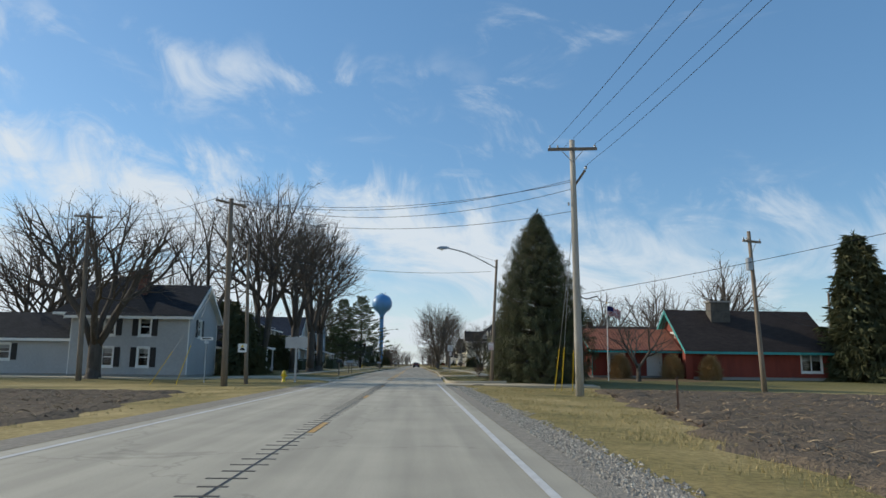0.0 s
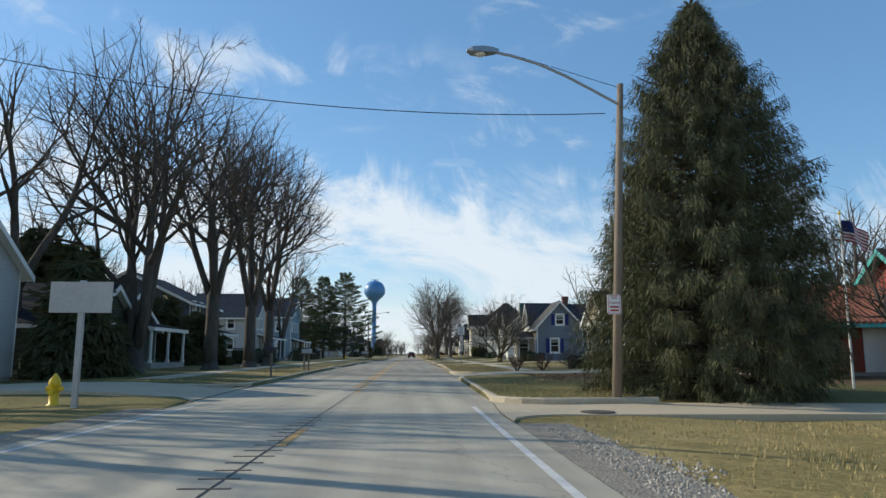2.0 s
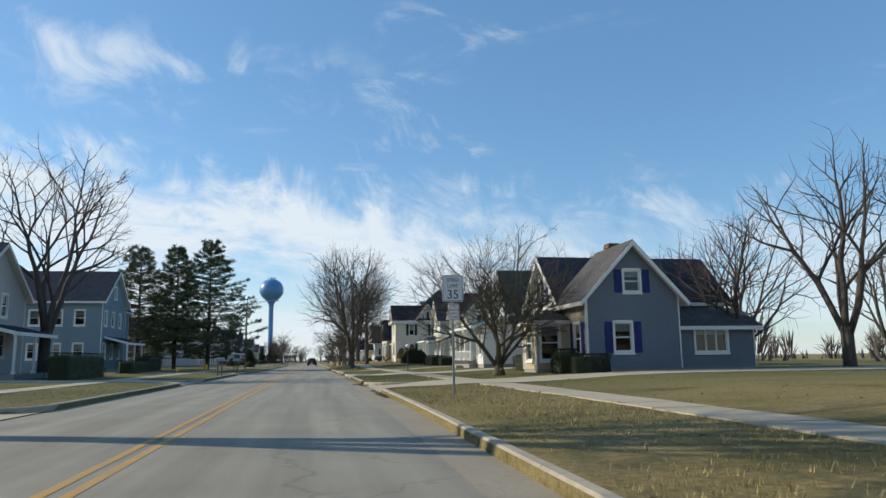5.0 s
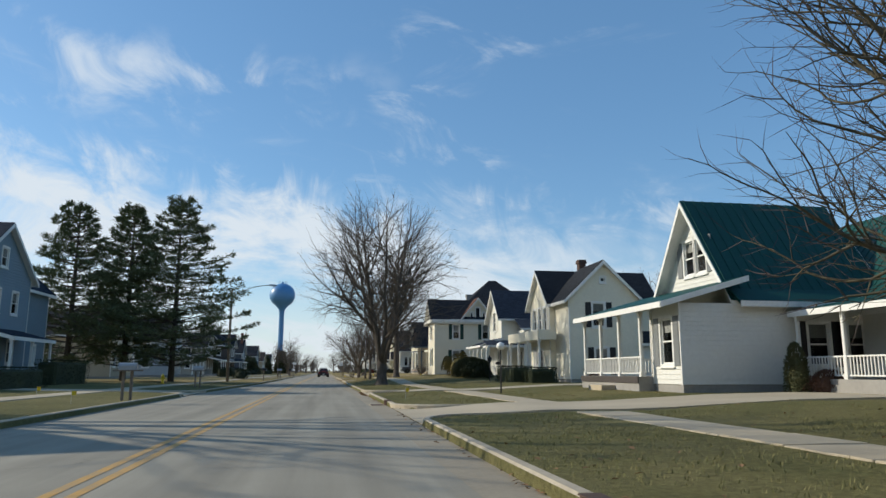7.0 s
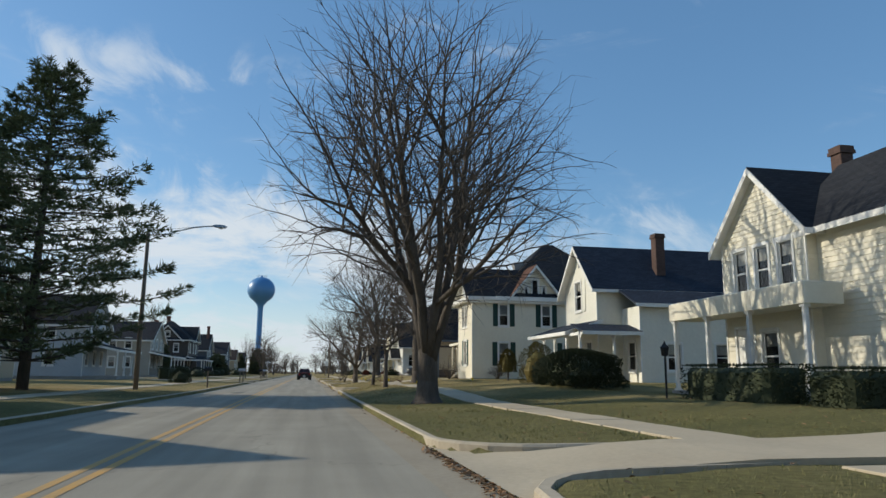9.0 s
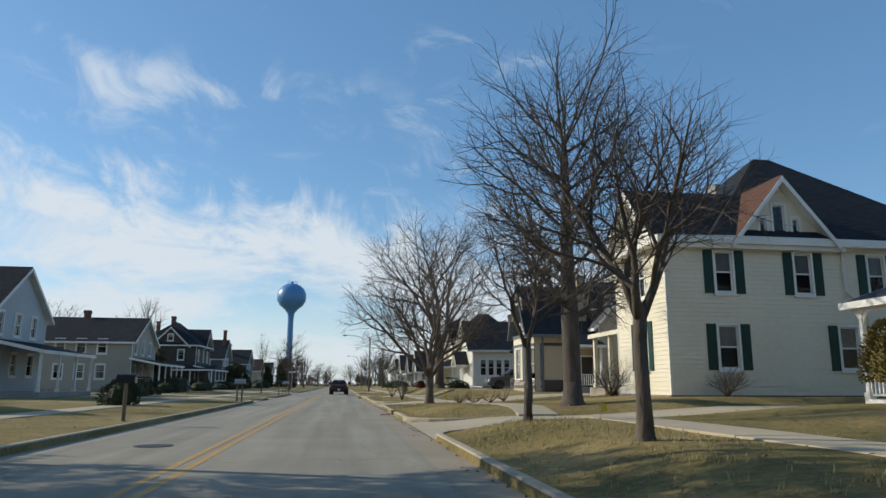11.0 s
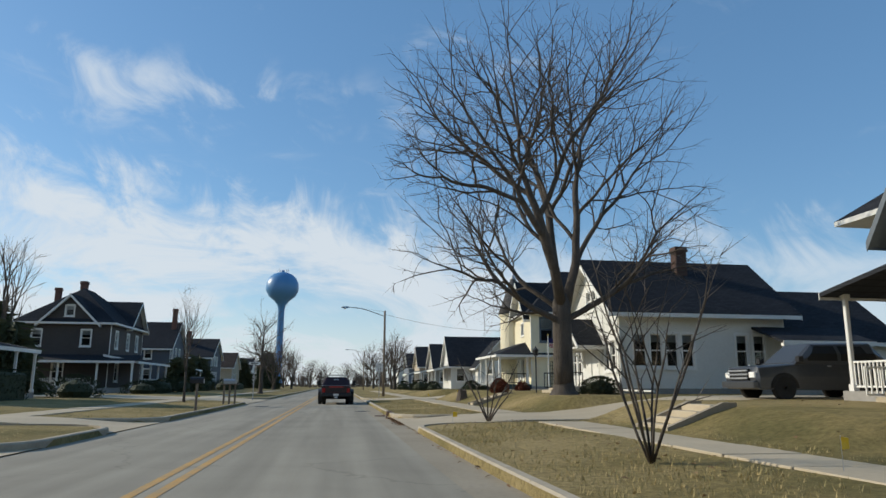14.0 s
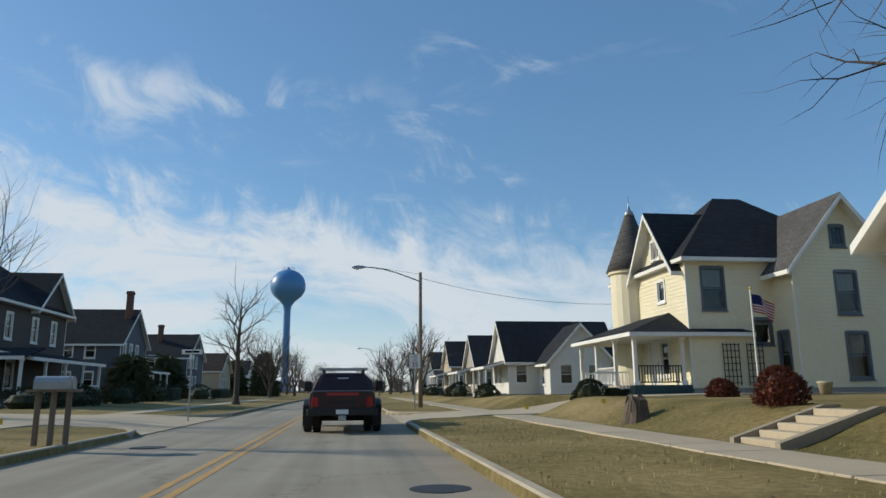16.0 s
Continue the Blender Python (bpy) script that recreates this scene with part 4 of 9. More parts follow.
def chimney(house, x, y, z0, z1, w=0.6, d=0.6, mat="brick_z", cap=True):
    b = Build().soft_box(x - w / 2, x + w / 2, y - d / 2, y + d / 2, z0, z1, 0.02)
    ch = b.done("chimney", M[mat], house)
    if cap:
        b = Build()
        b.box(x - w / 2 - 0.06, x + w / 2 + 0.06, y - d / 2 - 0.06, y + d / 2 + 0.06, z1 - 0.24, z1 - 0.12)
        b.box(x - w / 2 - 0.03, x + w / 2 + 0.03, y - d / 2 - 0.03, y + d / 2 + 0.03, z1 - 0.12, z1 + 0.03)
        b.done("chimney_cap", M[mat], ch)
    return ch


def post(house, x, y, z0, z1, w=0.14, mat="white", base=True):
    b = Build().soft_box(x - w / 2, x + w / 2, y - w / 2, y + w / 2, z0, z1, 0.015)
    if base:
        b.box(x - w * 0.75, x + w * 0.75, y - w * 0.75, y + w * 0.75, z0, z0 + 0.18)
        b.box(x - w * 0.75, x + w * 0.75, y - w * 0.75, y + w * 0.75, z1 - 0.14, z1)
    return b.done("porch_post", M[mat], house)


def railing(house, p0, p1, z, h=0.85, mat="white", gap=0.14):
    p0, p1 = Vector((*p0, z)), Vector((*p1, z))
    b = Build()
    b.beam(p0 + Vector((0, 0, h)), p1 + Vector((0, 0, h)), 0.07, 0.05)
    b.beam(p0 + Vector((0, 0, 0.12)), p1 + Vector((0, 0, 0.12)), 0.05, 0.05)
    rail = b.done("railing", M[mat], house)
    n = max(2, int((p1 - p0).length / gap))
    q = p0
    first = Build().box(q.x - 0.018, q.x + 0.018, q.y - 0.018, q.y + 0.018, q.z + 0.12, q.z + h).done("baluster", M[mat], rail)
    for i in range(1, n + 1):
        ob = new("baluster", first.data)
        ob.parent = rail
        ob.matrix_basis = Matrix.Translation(Vector(first.matrix_basis.translation) + (p1 - p0) * (i / n))


def steps(house, x0, x1, y0, y1, z0, z1, n, towards, mat="concrete"):
    """Treads that climb from z0 to z1; towards is the side on which the lowest one lies."""
    for i in range(n):
        b = Build()
        za, zb = z0 - 0.1, z0 + (z1 - z0) * (i + 1) / n
        k0, k1 = i / n, 1.0
        if towards == "w":
            b.soft_box(x0 + (x1 - x0) * k0, x1, y0, y1, za, zb, 0.015)
        elif towards == "s":
            b.soft_box(x0, x1, y0 + (y1 - y0) * k0, y1, za, zb, 0.015)
        else:
            b.soft_box(x0, x0 + (x1 - x0) * (1 - k0), y0, y1, za, zb, 0.015)
        b.done("step", M[mat], house)


def shed_roof(house, x0, x1, y0, y1, z_low, z_high, low, roof, th=0.12, trim="white", hip=0.0):
    """A single slope: low names the side on which it is lowest."""
    zz = {"w": (z_low, z_high, z_high, z_low), "e": (z_high, z_low, z_low, z_high), "s": (z_low, z_low, z_high, z_high), "n": (z_high, z_high, z_low, z_low)}[low]
    xs, ys = (x0, x1, x1, x0), (y0, y0, y1, y1)
    b = Build()
    b.stack([[(x, y, z) for x, y, z in zip(xs, ys, zz)], [(x, y, z + th) for x, y, z in zip(xs, ys, zz)]])
    mat = M[roof + ("_y" if low in "we" else "_x")] if roof + "_x" in M else M[roof]
    ro = b.done("porch_roof", mat, house)
    b = Build()
    e = 0.03
    if low == "w":
        b.box(x0 - e, x0 - 0.003, y0, y1, z_low - 0.08, z_low + th)
    elif low == "e":
        b.box(x1 + 0.003, x1 + e, y0, y1, z_low - 0.08, z_low + th)
    elif low == "s":
        b.box(x0, x1, y0 - e, y0 - 0.003, z_low - 0.08, z_low + th)
    else:
        b.box(x0, x1, y1 + 0.003, y1 + e, z_low - 0.08, z_low + th)
    b.done("fascia", M[trim], house)
    if low in "we":
        for yy, s in ((y0, -1), (y1, 1)):
            q0, q1 = sorted((yy + 0.003 * s, yy + e * s))
            Build().prism([(x0, zz[0] - 0.08), (x1, zz[1] - 0.08), (x1, zz[1] + th), (x0, zz[0] + th)], "y", q0, q1).done("bargeboard", M[trim], house)
    return ro

# ---------------------------------------------------------------- houses on the right


def red_house():
    h = placed("house", 22, 55, 0.3, "low red house with brown roof, teal trim and terracotta porch", "house", "houses along the road")
    block(h, 20.6, 31.5, 52.4, 59.8, 0.1, 2.6, 5.55, "x", "roof_brown", 0.5, "siding_red", trim="teal", rake=0.5,
          opens={"s": [("win", 8.6, 0.9, 1.5, 1.3, dict(mull=1, sash=False))], "w": [("win", 2.9, 2.9, 1.6, 0.9, dict(sash=False, blind=0))]})
    block(h, 13.6, 20.6, 54.2, 59.2, 0.1, 2.7, 3.95, "x", "roof_tile", 0.9, "siding_red", trim="teal", rake=0.3,
          opens={"s": [("win", 1.4, 0.9, 1.1, 1.3), ("door", 4.4, 0.45, 1.0, 2.0)]})
    b = Build()
    x = 13.3
    while x < 20.3:
        b.tube([(x, 53.25, 2.36), (x, 56.7, 4.13)], 0.085, 6)
        x += 0.24
    b.done("roof_tile", M["roof_tile"], h, "rounded terracotta tile ribs")
    ch = chimney(h, 24.2, 55.3, 4.4, 6.3, 1.55, 1.0, "stone_dark", cap=False)
    Build().box(23.3, 25.1, 54.7, 55.9, 6.3, 6.42).done("chimney_cap", M["block"], ch)
    for x in (23.75, 24.6):
        Build().tube([(x, 55.3, 6.4), (x, 55.3, 6.62)], 0.13, 8).done("flue", M["dark_metal"], ch)
    Build().box(20.2, 20.75, 52.2, 52.75, 0.0, 2.45).done("porch_post", M["siding_red"], h)
    block(h, 31.6, 36, 56, 60, 0.1, 2.4, 3.6, "x", "roof_brown", 0.4, "siding_red", trim="teal")
    chimney(h, 34.5, 58, 2.5, 4.4, 0.8, 0.8, "stone")


def bungalow():
    h = placed("house", 20, 71.4, 0.4, "tan bungalow with a brown roof, deep porch and white columns", "house", "houses along the road")
    W = dict(blind=0.45)
    block(h, 15.2, 29, 68.75, 74.1, 0.25, 3.22, 5.02, "x", "roof_brown", 0.55, "siding_tan", rake=0.35, lo_ext=3.4, foundation="block",
          opens={"s": [("win", 3.0, 1.75, 0.85, 1.3, W), ("win", 5.6, 1.75, 0.85, 1.3, W), ("win", 9.6, 1.75, 0.85, 1.3, W)],
                 "w": [("door", 2.2, 0.75, 1.0, 2.05), ("win", 3.7, 1.3, 1.1, 1.4, W), ("win", 0.6, 1.3, 1.1, 1.4, W)]})
    wall(h, (11.75, 74.1), (11.75, 68.75), 3.22, 3.22, (2.68, 4.98), (), "siding_tan")
    Build().box(11.8, 15.2, 68.9, 74.0, -0.1, 0.72).done("porch_floor", M["block"], h)
    Build().box(11.75, 15.2, 68.75, 68.95, 2.95, 3.24).done("porch_beam", M["white"], h)
    Build().box(11.7, 11.95, 68.75, 74.1, 2.95, 3.24).done("porch_beam", M["white"], h)
    for x, y in ((11.95, 69.0), (11.95, 70.6), (11.95, 72.3), (11.95, 73.85), (14.6, 69.0)):
        Build().soft_box(x - 0.3, x + 0.3, y - 0.25, y + 0.25, 0.0, 1.3, 0.02).done("porch_pier", M["stone"], h)
        for dx in (-0.14, 0.14):
            Build().soft_box(x + dx - 0.07, x + dx + 0.07, y - 0.08, y + 0.08, 1.3, 2.97, 0.012).done("porch_column", M["white"], h)
    railing(h, (12.0, 69.3), (12.0, 70.4), 0.72, 0.6)
    railing(h, (12.3, 69.0), (14.4, 69.0), 0.72, 0.75, "dark_metal")
    b = Build().soft_box(16.75, 17.35, 68.2, 68.75, -0.1, 2.9, 0.02)
    b.soft_box(16.8, 17.3, 68.25, 68.75, 2.9, 5.55, 0.02)
    ch = b.done("chimney", M["brick_dark"], h)
    Build().box(16.7, 17.4, 68.15, 68.85, 5.45, 5.58).done("chimney_cap", M["block"], ch)
    Build().box(16.7, 17.4, 68.1, 68.78, 3.32, 3.5).done("flashing", M["white"], ch)
    steps(h, 10.8, 11.8, 71.0, 72.2, 0.2, 0.72, 3, "w")
    return h


def grey_house():
    h = placed("house", 16, 102, 0.4, "grey shingled house with navy shutters, a dark roof and red chimney", "house", "houses along the road")
    S = dict(shutters="shutter_navy", blind=0.3)
    block(h, 12.9, 17.6, 98.9, 102.8, 0.2, 4.0, 6.5, "y", "roof_grey", 0.4, "siding_grey", rake=0.35, skip="w",
          opens={"s": [("win", 1.95, 4.2, 0.8, 1.0, S), ("win", 1.35, 1.35, 0.85, 1.35, S)]})
    W = ((12.9, 102.8), (12.9, 98.9))
    wall(h, *W, 0.55, 4.0, None, [(2.2, 1.3, 0.8, 1.4)], "siding_shake", lap=0.2)
    window(h, *W, 2.2, 1.3, 0.8, 1.4, **S)
    # low bay beside it
    block(h, 11.1, 12.88, 101.2, 103.4, 0.2, 2.9, None, "x", siding="siding_tan", skip="en", opens={"s": [("win", 0.25, 1.0, 0.95, 1.7, dict(blind=0.3))], "w": [("win", 0.6, 1.0, 0.95, 1.7, dict(blind=0.3))]})
    hip_roof(h, 11.1, 13.6, 101.3, 103.4, 2.95, 3.5, "roof_grey", 0.25, 0.6, "x")
    Build().tube([(12.82, 98.84, 3.9), (12.82, 98.84, 0.5)], 0.045, 6).done("downpipe", M["white"], h)
    block(h, 13.0, 22.5, 102.8, 108, 0.2, 4.2, 6.6, "x", "roof_slate", 0.4, "siding_white", rake=0.35, skip="s",
          opens={"w": [("win", 0.85, 1.2, 0.9, 1.5, dict(shutters="shutter_navy", blind=0.5)), ("win", 3.2, 1.2, 0.9, 1.5, dict(shutters="shutter_navy", blind=0.5)), ("win", 2.1, 4.1, 0.85, 1.2, S)]})
    block(h, 17.6, 22.0, 99.6, 102.8, 0.2, 2.6, 3.4, "x", "roof_grey", 0.35, "siding_grey", rake=0.3, skip="n",
          opens={"s": [("win", 1.2, 1.3, 1.7, 1.2, dict(mull=2, sash=False, blind=0.3))]})
    chimney(h, 17.3, 105.5, 5.5, 7.6, 0.6, 0.6)
    return h


def green_roof_house():
    h = placed("house", 17, 121, 0.4, "white house with a green metal roof and a railed porch", "house", "houses along the road")
    S = dict(shutters="shutter_black", blind=0.35)
    G_ = dict(shutters="shutter_grey", blind=0.3)
    block(h, 14.9, 20.5, 118.05, 123.5, 3.2, 4.1, 7.8, "x", "roof_green", 0.45, "siding_white", rake=0.5, ribs=True, foundation="",
          opens={"w": [("win", 1.95, 5.0, 0.75, 1.35, dict(blind=0.3)), ("win", 2.85, 5.0, 0.75, 1.35, dict(blind=0.3))]})
    for u in (1.45, 3.68):
        b = Build()
        bar(b, Vector((14.9, 123.5, 0)), Vector((0, -1, 0)), Vector((-1, 0, 0)), u, u + 0.36, 4.95, 6.4, 0.01, 0.06)
        b.done("shutter", M["shutter_grey"], h)
    block(h, 12.4, 26, 117.6, 119.7, 0.35, 3.5, None, "x", siding="siding_white",
          opens={"s": [("win", 4.9, 1.35, 0.8, 1.5, S), ("win", 6.5, 1.35, 0.8, 1.5, S)], "w": [("win", 0.7, 1.4, 0.85, 1.6, G_)], "n": [("door", 11.6, 0.95, 0.95, 2.05)]})
    block(h, 15.2, 26, 119.72, 125.6, 0.35, 3.5, None, "x", siding="siding_white", skip="s",
          opens={"w": [("win", 3.6, 1.4, 1.2, 1.4, dict(shutters="shutter_black")), ("door", 1.2, 0.95, 0.95, 2.05, dict(mat="teal_dark"))]})
    shed_roof(h, 11.55, 14.9, 117.25, 125.8, 3.38, 4.35, "w", "roof_green")
    shed_roof(h, 14.5, 26.3, 117.2, 118.1, 3.45, 4.1, "s", "roof_green")
    block(h, 20.5, 26, 116.9, 123, 3.2, 4.3, 7.4, "y", "roof_green", 0.45, "siding_white", rake=0.5, ribs=True, foundation="",
          opens={"s": [("win", 2.2, 4.7, 0.8, 1.3, {})]})
    Build().box(11.8, 15.2, 119.75, 125.6, -0.1, 0.95).done("porch_floor", M["block"], h)
    Build().box(11.75, 11.79, 119.75, 125.6, 0.72, 0.95).done("porch_skirt", M["siding_dark"], h)
    for y in (119.75, 121.7, 123.6, 125.45):
        post(h, 11.95, y, 0.95, 3.42, 0.12)
    for a, b in ((119.75, 121.7), (121.7, 123.6), (123.6, 125.45)):
        railing(h, (11.95, a + 0.08), (11.95, b - 0.08), 0.95, 0.72)
    railing(h, (12.1, 125.45), (15.1, 125.45), 0.95, 0.72)
    Build().soft_box(11.2, 11.8, 121.9, 123.3, 0.2, 0.6, 0.02).done("step", M["concrete"], h)
    # railed porch of the near wing
    block(h, 19.5, 26, 112.4, 117.6, 0.35, 3.5, 5.9, "y", "roof_green", 0.45, "siding_white", rake=0.5, ribs=True,
          opens={"s": [("win", 2.4, 1.4, 0.9, 1.5, S)], "w": [("win", 1.8, 1.4, 0.9, 1.5, S)]})
    shed_roof(h, 16.4, 19.5, 112.4, 117.4, 3.1, 3.7, "w", "roof_green")
    for y in (112.6, 115.0, 117.2):
        post(h, 16.6, y, 0.9, 3.15, 0.12)
    railing(h, (16.6, 112.7), (16.6, 117.1), 0.9, 0.72)
    Build().box(16.4, 19.5, 112.4, 117.4, 0.0, 0.9).done("porch_floor", M["block"], h)
    return h


def cream_house():
    h = placed("house", 18, 141, 0.4, "cream two-storey gabled house with black shutters", "house", "houses along the road")
    S = dict(shutters="shutter_black", blind=0.35)
    block(h, 15.7, 20.4, 138.0, 142, 0.3, 5.9, 8.15, "y", "roof_charcoal", 0.4, "siding_cream", rake=0.3,
          opens={"s": [("win", 1.6, 4.0, 0.8, 1.5, S), ("win", 1.7, 1.0, 0.85, 1.6, S), ("win", 2.2, 6.9, 0.3, 0.3, dict(sash=False, blind=0))]})
    block(h, 15.3, 23, 140.8, 145.2, 0.3, 5.9, 8.1, "x", "roof_charcoal", 0.4, "siding_cream", rake=0.3,
          opens={"w": [("win", 0.7, 3.9, 0.7, 1.6, dict(blind=0.3)), ("win", 1.9, 3.9, 0.7, 1.6, dict(blind=0.3)), ("win", 3.1, 3.9, 0.7, 1.6, dict(blind=0.3)),
                       ("win", 2.0, 1.0, 0.8, 1.6, dict(blind=0.3)), ("door", 0.6, 0.7, 0.95, 2.05)]})
    chimney(h, 18.3, 142.4, 7.3, 9.0, 0.5, 0.5, "brick_dark")
    Build().soft_box(14.0, 15.3, 139.4, 147.0, 3.2, 3.85, 0.04).done("porch_roof", M["siding_cream"], h)
    for y in (139.6, 142.2, 144.6, 146.8):
        post(h, 14.15, y, 0.5, 3.25)
    Build().box(14.0, 15.3, 139.4, 147, 0.0, 0.6).done("porch_floor", M["block"], h)
    block(h, 20.4, 26, 139, 144, 0.3, 3.0, 4.0, "x", "roof_charcoal", 0.4, "siding_white", rake=0.3, opens={"s": [("door", 0.4, 0.6, 0.95, 2.0)]})
    return h


def slate_house():
    h = placed("house", 20, 163, 0.4, "cream-white gabled house with a dark slate roof and bracketed porch", "house", "houses along the road")
    block(h, 17.0, 26.7, 160.8, 165.8, 0.3, 6.45, 9.0, "x", "roof_slate", 0.45, "siding_ivory", rake=0.45,
          opens={"w": [("win", 1.7, 5.1, 0.95, 1.8, dict(blind=0.3)), ("win", 3.2, 1.4, 0.9, 1.7), ("door", 1.6, 0.85, 0.95, 2.05)]})
    block(h, 18.6, 26.7, 158.6, 160.78, 0.3, 5.0, None, "x", siding="siding_ivory", skip="n",
          opens={"s": [("win", 1.6, 1.4, 0.85, 1.5, dict(blind=0.4)), ("win", 4.6, 1.4, 0.9, 1.5, {})], "w": [("win", 0.6, 1.4, 0.9, 1.6)]})
    shed_roof(h, 18.2, 27.0, 158.2, 160.78, 5.0, 6.2, "s", "roof_slate")
    chimney(h, 21.5, 161.6, 7.2, 9.8, 0.6, 0.6, "brick_dark")
    b = Build()
    bar(b, Vector((17.0, 163.3, 0)), Vector((0, -1, 0)), Vector((-1, 0, 0)), -0.18, 0.18, 7.8, 8.2, 0.0, 0.05)
    b.done("gable_vent", M["shutter_grey"], h)
    b = Build()
    bar(b, Vector((17.0, 165.8, 0)), Vector((0, -1, 0)), Vector((-1, 0, 0)), 2.95, 3.35, 5.0, 7.0, 0.0, 0.05)
    b.done("shutter", M["siding_ivory"], h)
    shed_roof(h, 14.7, 17.0, 160.0, 167.0, 3.45, 4.2, "w", "roof_slate")
    shed_roof(h, 15.0, 18.6, 158.2, 160.0, 3.4, 3.9, "s", "roof_slate")
    Build().box(14.9, 17.0, 158.4, 166.6, 0.0, 0.8).done("porch_floor", M["white"], h)
    for x, y in ((15.0, 158.6), (15.0, 160.6), (15.0, 162.6), (15.0, 164.6), (15.0, 166.5), (17.0, 158.6)):
        p = post(h, x, y, 0.8, 3.48)
        for s in (-1, 1):
            b = Build()
            pts = [(y + s * 0.07, 2.9), (y + s * 0.13, 3.11), (y + s * 0.26, 3.29), (y + s * 0.46, 3.38), (y + s * 0.46, 3.45), (y + s * 0.07, 3.45)]
            b.prism(pts, "x", x - 0.03, x + 0.03)
            b.done("bracket", M["white"], p)
    Build().box(14.92, 15.06, 158.5, 166.7, 3.3, 3.46).done("porch_beam", M["white"], h)
    for a, c in ((158.6, 160.6), (160.6, 162.6), (164.6, 166.5)):
        railing(h, (15.0, a + 0.1), (15.0, c - 0.1), 0.8, 0.75)
    railing(h, (15.1, 158.6), (16.9, 158.6), 0.8, 0.75)
    steps(h, 13.8, 14.9, 162.8, 164.4, 0.4, 0.8, 3, "w", "white")
    return h


def hip_house():
    h = placed("house", 19, 177, 0.5, "cream two-storey house with green shutters and a dark hipped roof", "house", "houses along the road")
    S = dict(shutters="shutter_green", blind=0.5)
    block(h, 12.4, 25.5, 173.4, 178.3, 0.45, 6.75, None, "x", siding="siding_cream",
          opens={"s": [("win", 2.05, 1.8, 0.8, 1.65, S), ("win", 7.2, 1.8, 0.75, 1.65, S), ("win", 10.4, 1.8, 0.75, 1.65, S),
                       ("win", 2.1, 4.75, 0.7, 1.6, S), ("win", 5.5, 4.75, 0.7, 1.6, S), ("win", 8.75, 4.75, 0.7, 1.6, S)],
                 "w": [("win", 2.05, 1.8, 1.0, 1.85, dict(shutters="shutter_green", blind=0.9)), ("win", 1.55, 4.75, 0.62, 1.6, dict(blind=0.4)), ("win", 2.45, 4.75, 0.62, 1.6, dict(blind=0.4))]})
    block(h, 14.8, 25.5, 178.32, 184.0, 0.45, 6.75, None, "x", siding="siding_cream", skip="s",
          opens={"w": [("win", 3.8, 1.8, 0.9, 1.6, dict(blind=0.4)), ("door", 1.2, 1.05, 0.95, 2.05), ("win", 2.4, 4.75, 0.8, 1.6, S)]})
    hip_roof(h, 14.7, 26.1, 173.5, 184.0, 6.95, 12.2, "roof_charcoal", 0.5, 0.8, "x")
    block(h, 15.35, 19.35, 173.38, 177, 6.4, 6.9, 9.3, "y", "roof_rust", 0.3, "siding_cream", rake=0.5, foundation="", corner=False,
          opens={"s": [("win", 1.18, 7.25, 0.28, 0.55, dict(sash=False)), ("win", 1.78, 7.2, 0.5, 1.15, dict(sash=False, blind=0)), ("win", 2.6, 7.25, 0.28, 0.55, dict(sash=False))]})
    block(h, 12.38, 19.5, 173.5, 178.2, 6.4, 6.9, 9.25, "x", "roof_charcoal", 0.4, "siding_cream", rake=0.5, foundation="", corner=False,
          opens={"w": [("win", 1.75, 7.3, 0.4, 0.95, dict(sash=False)), ("win", 2.5, 7.3, 0.4, 0.95, dict(sash=False))]})
    Build().box(11.95, 26.0, 172.92, 173.38, 6.62, 6.9).done("eave_board", M["white"], h)
    Build().box(11.9, 12.36, 173.38, 178.7, 6.62, 6.9).done("eave_board", M["white"], h)
    Build().box(12.3, 25.5, 173.33, 173.39, 0.4, 0.8).done("base_board", M["siding_dark"], h)
    chimney(h, 17.2, 177.2, 8.6, 10.2, 0.8, 0.6, "block")
    Build().tube([(20.0, 173.32, 6.6), (20.0, 173.32, 4.9), (20.9, 173.32, 4.1), (20.9, 173.32, 0.7)], 0.05, 6).done("downpipe", M["white"], h)
    shed_roof(h, 12.5, 14.8, 178.3, 182.5, 3.55, 3.95, "w", "roof_charcoal", trim="siding_cream")
    for y in (178.6, 180.2, 182.2):
        post(h, 12.75, y, 1.05, 3.58, 0.18, "siding_cream")
    Build().box(12.5, 14.78, 178.32, 182.5, 0.2, 1.05).done("porch_floor", M["stone"], h)
    steps(h, 11.6, 12.5, 178.9, 180.0, 0.55, 1.05, 3, "w")
    return h


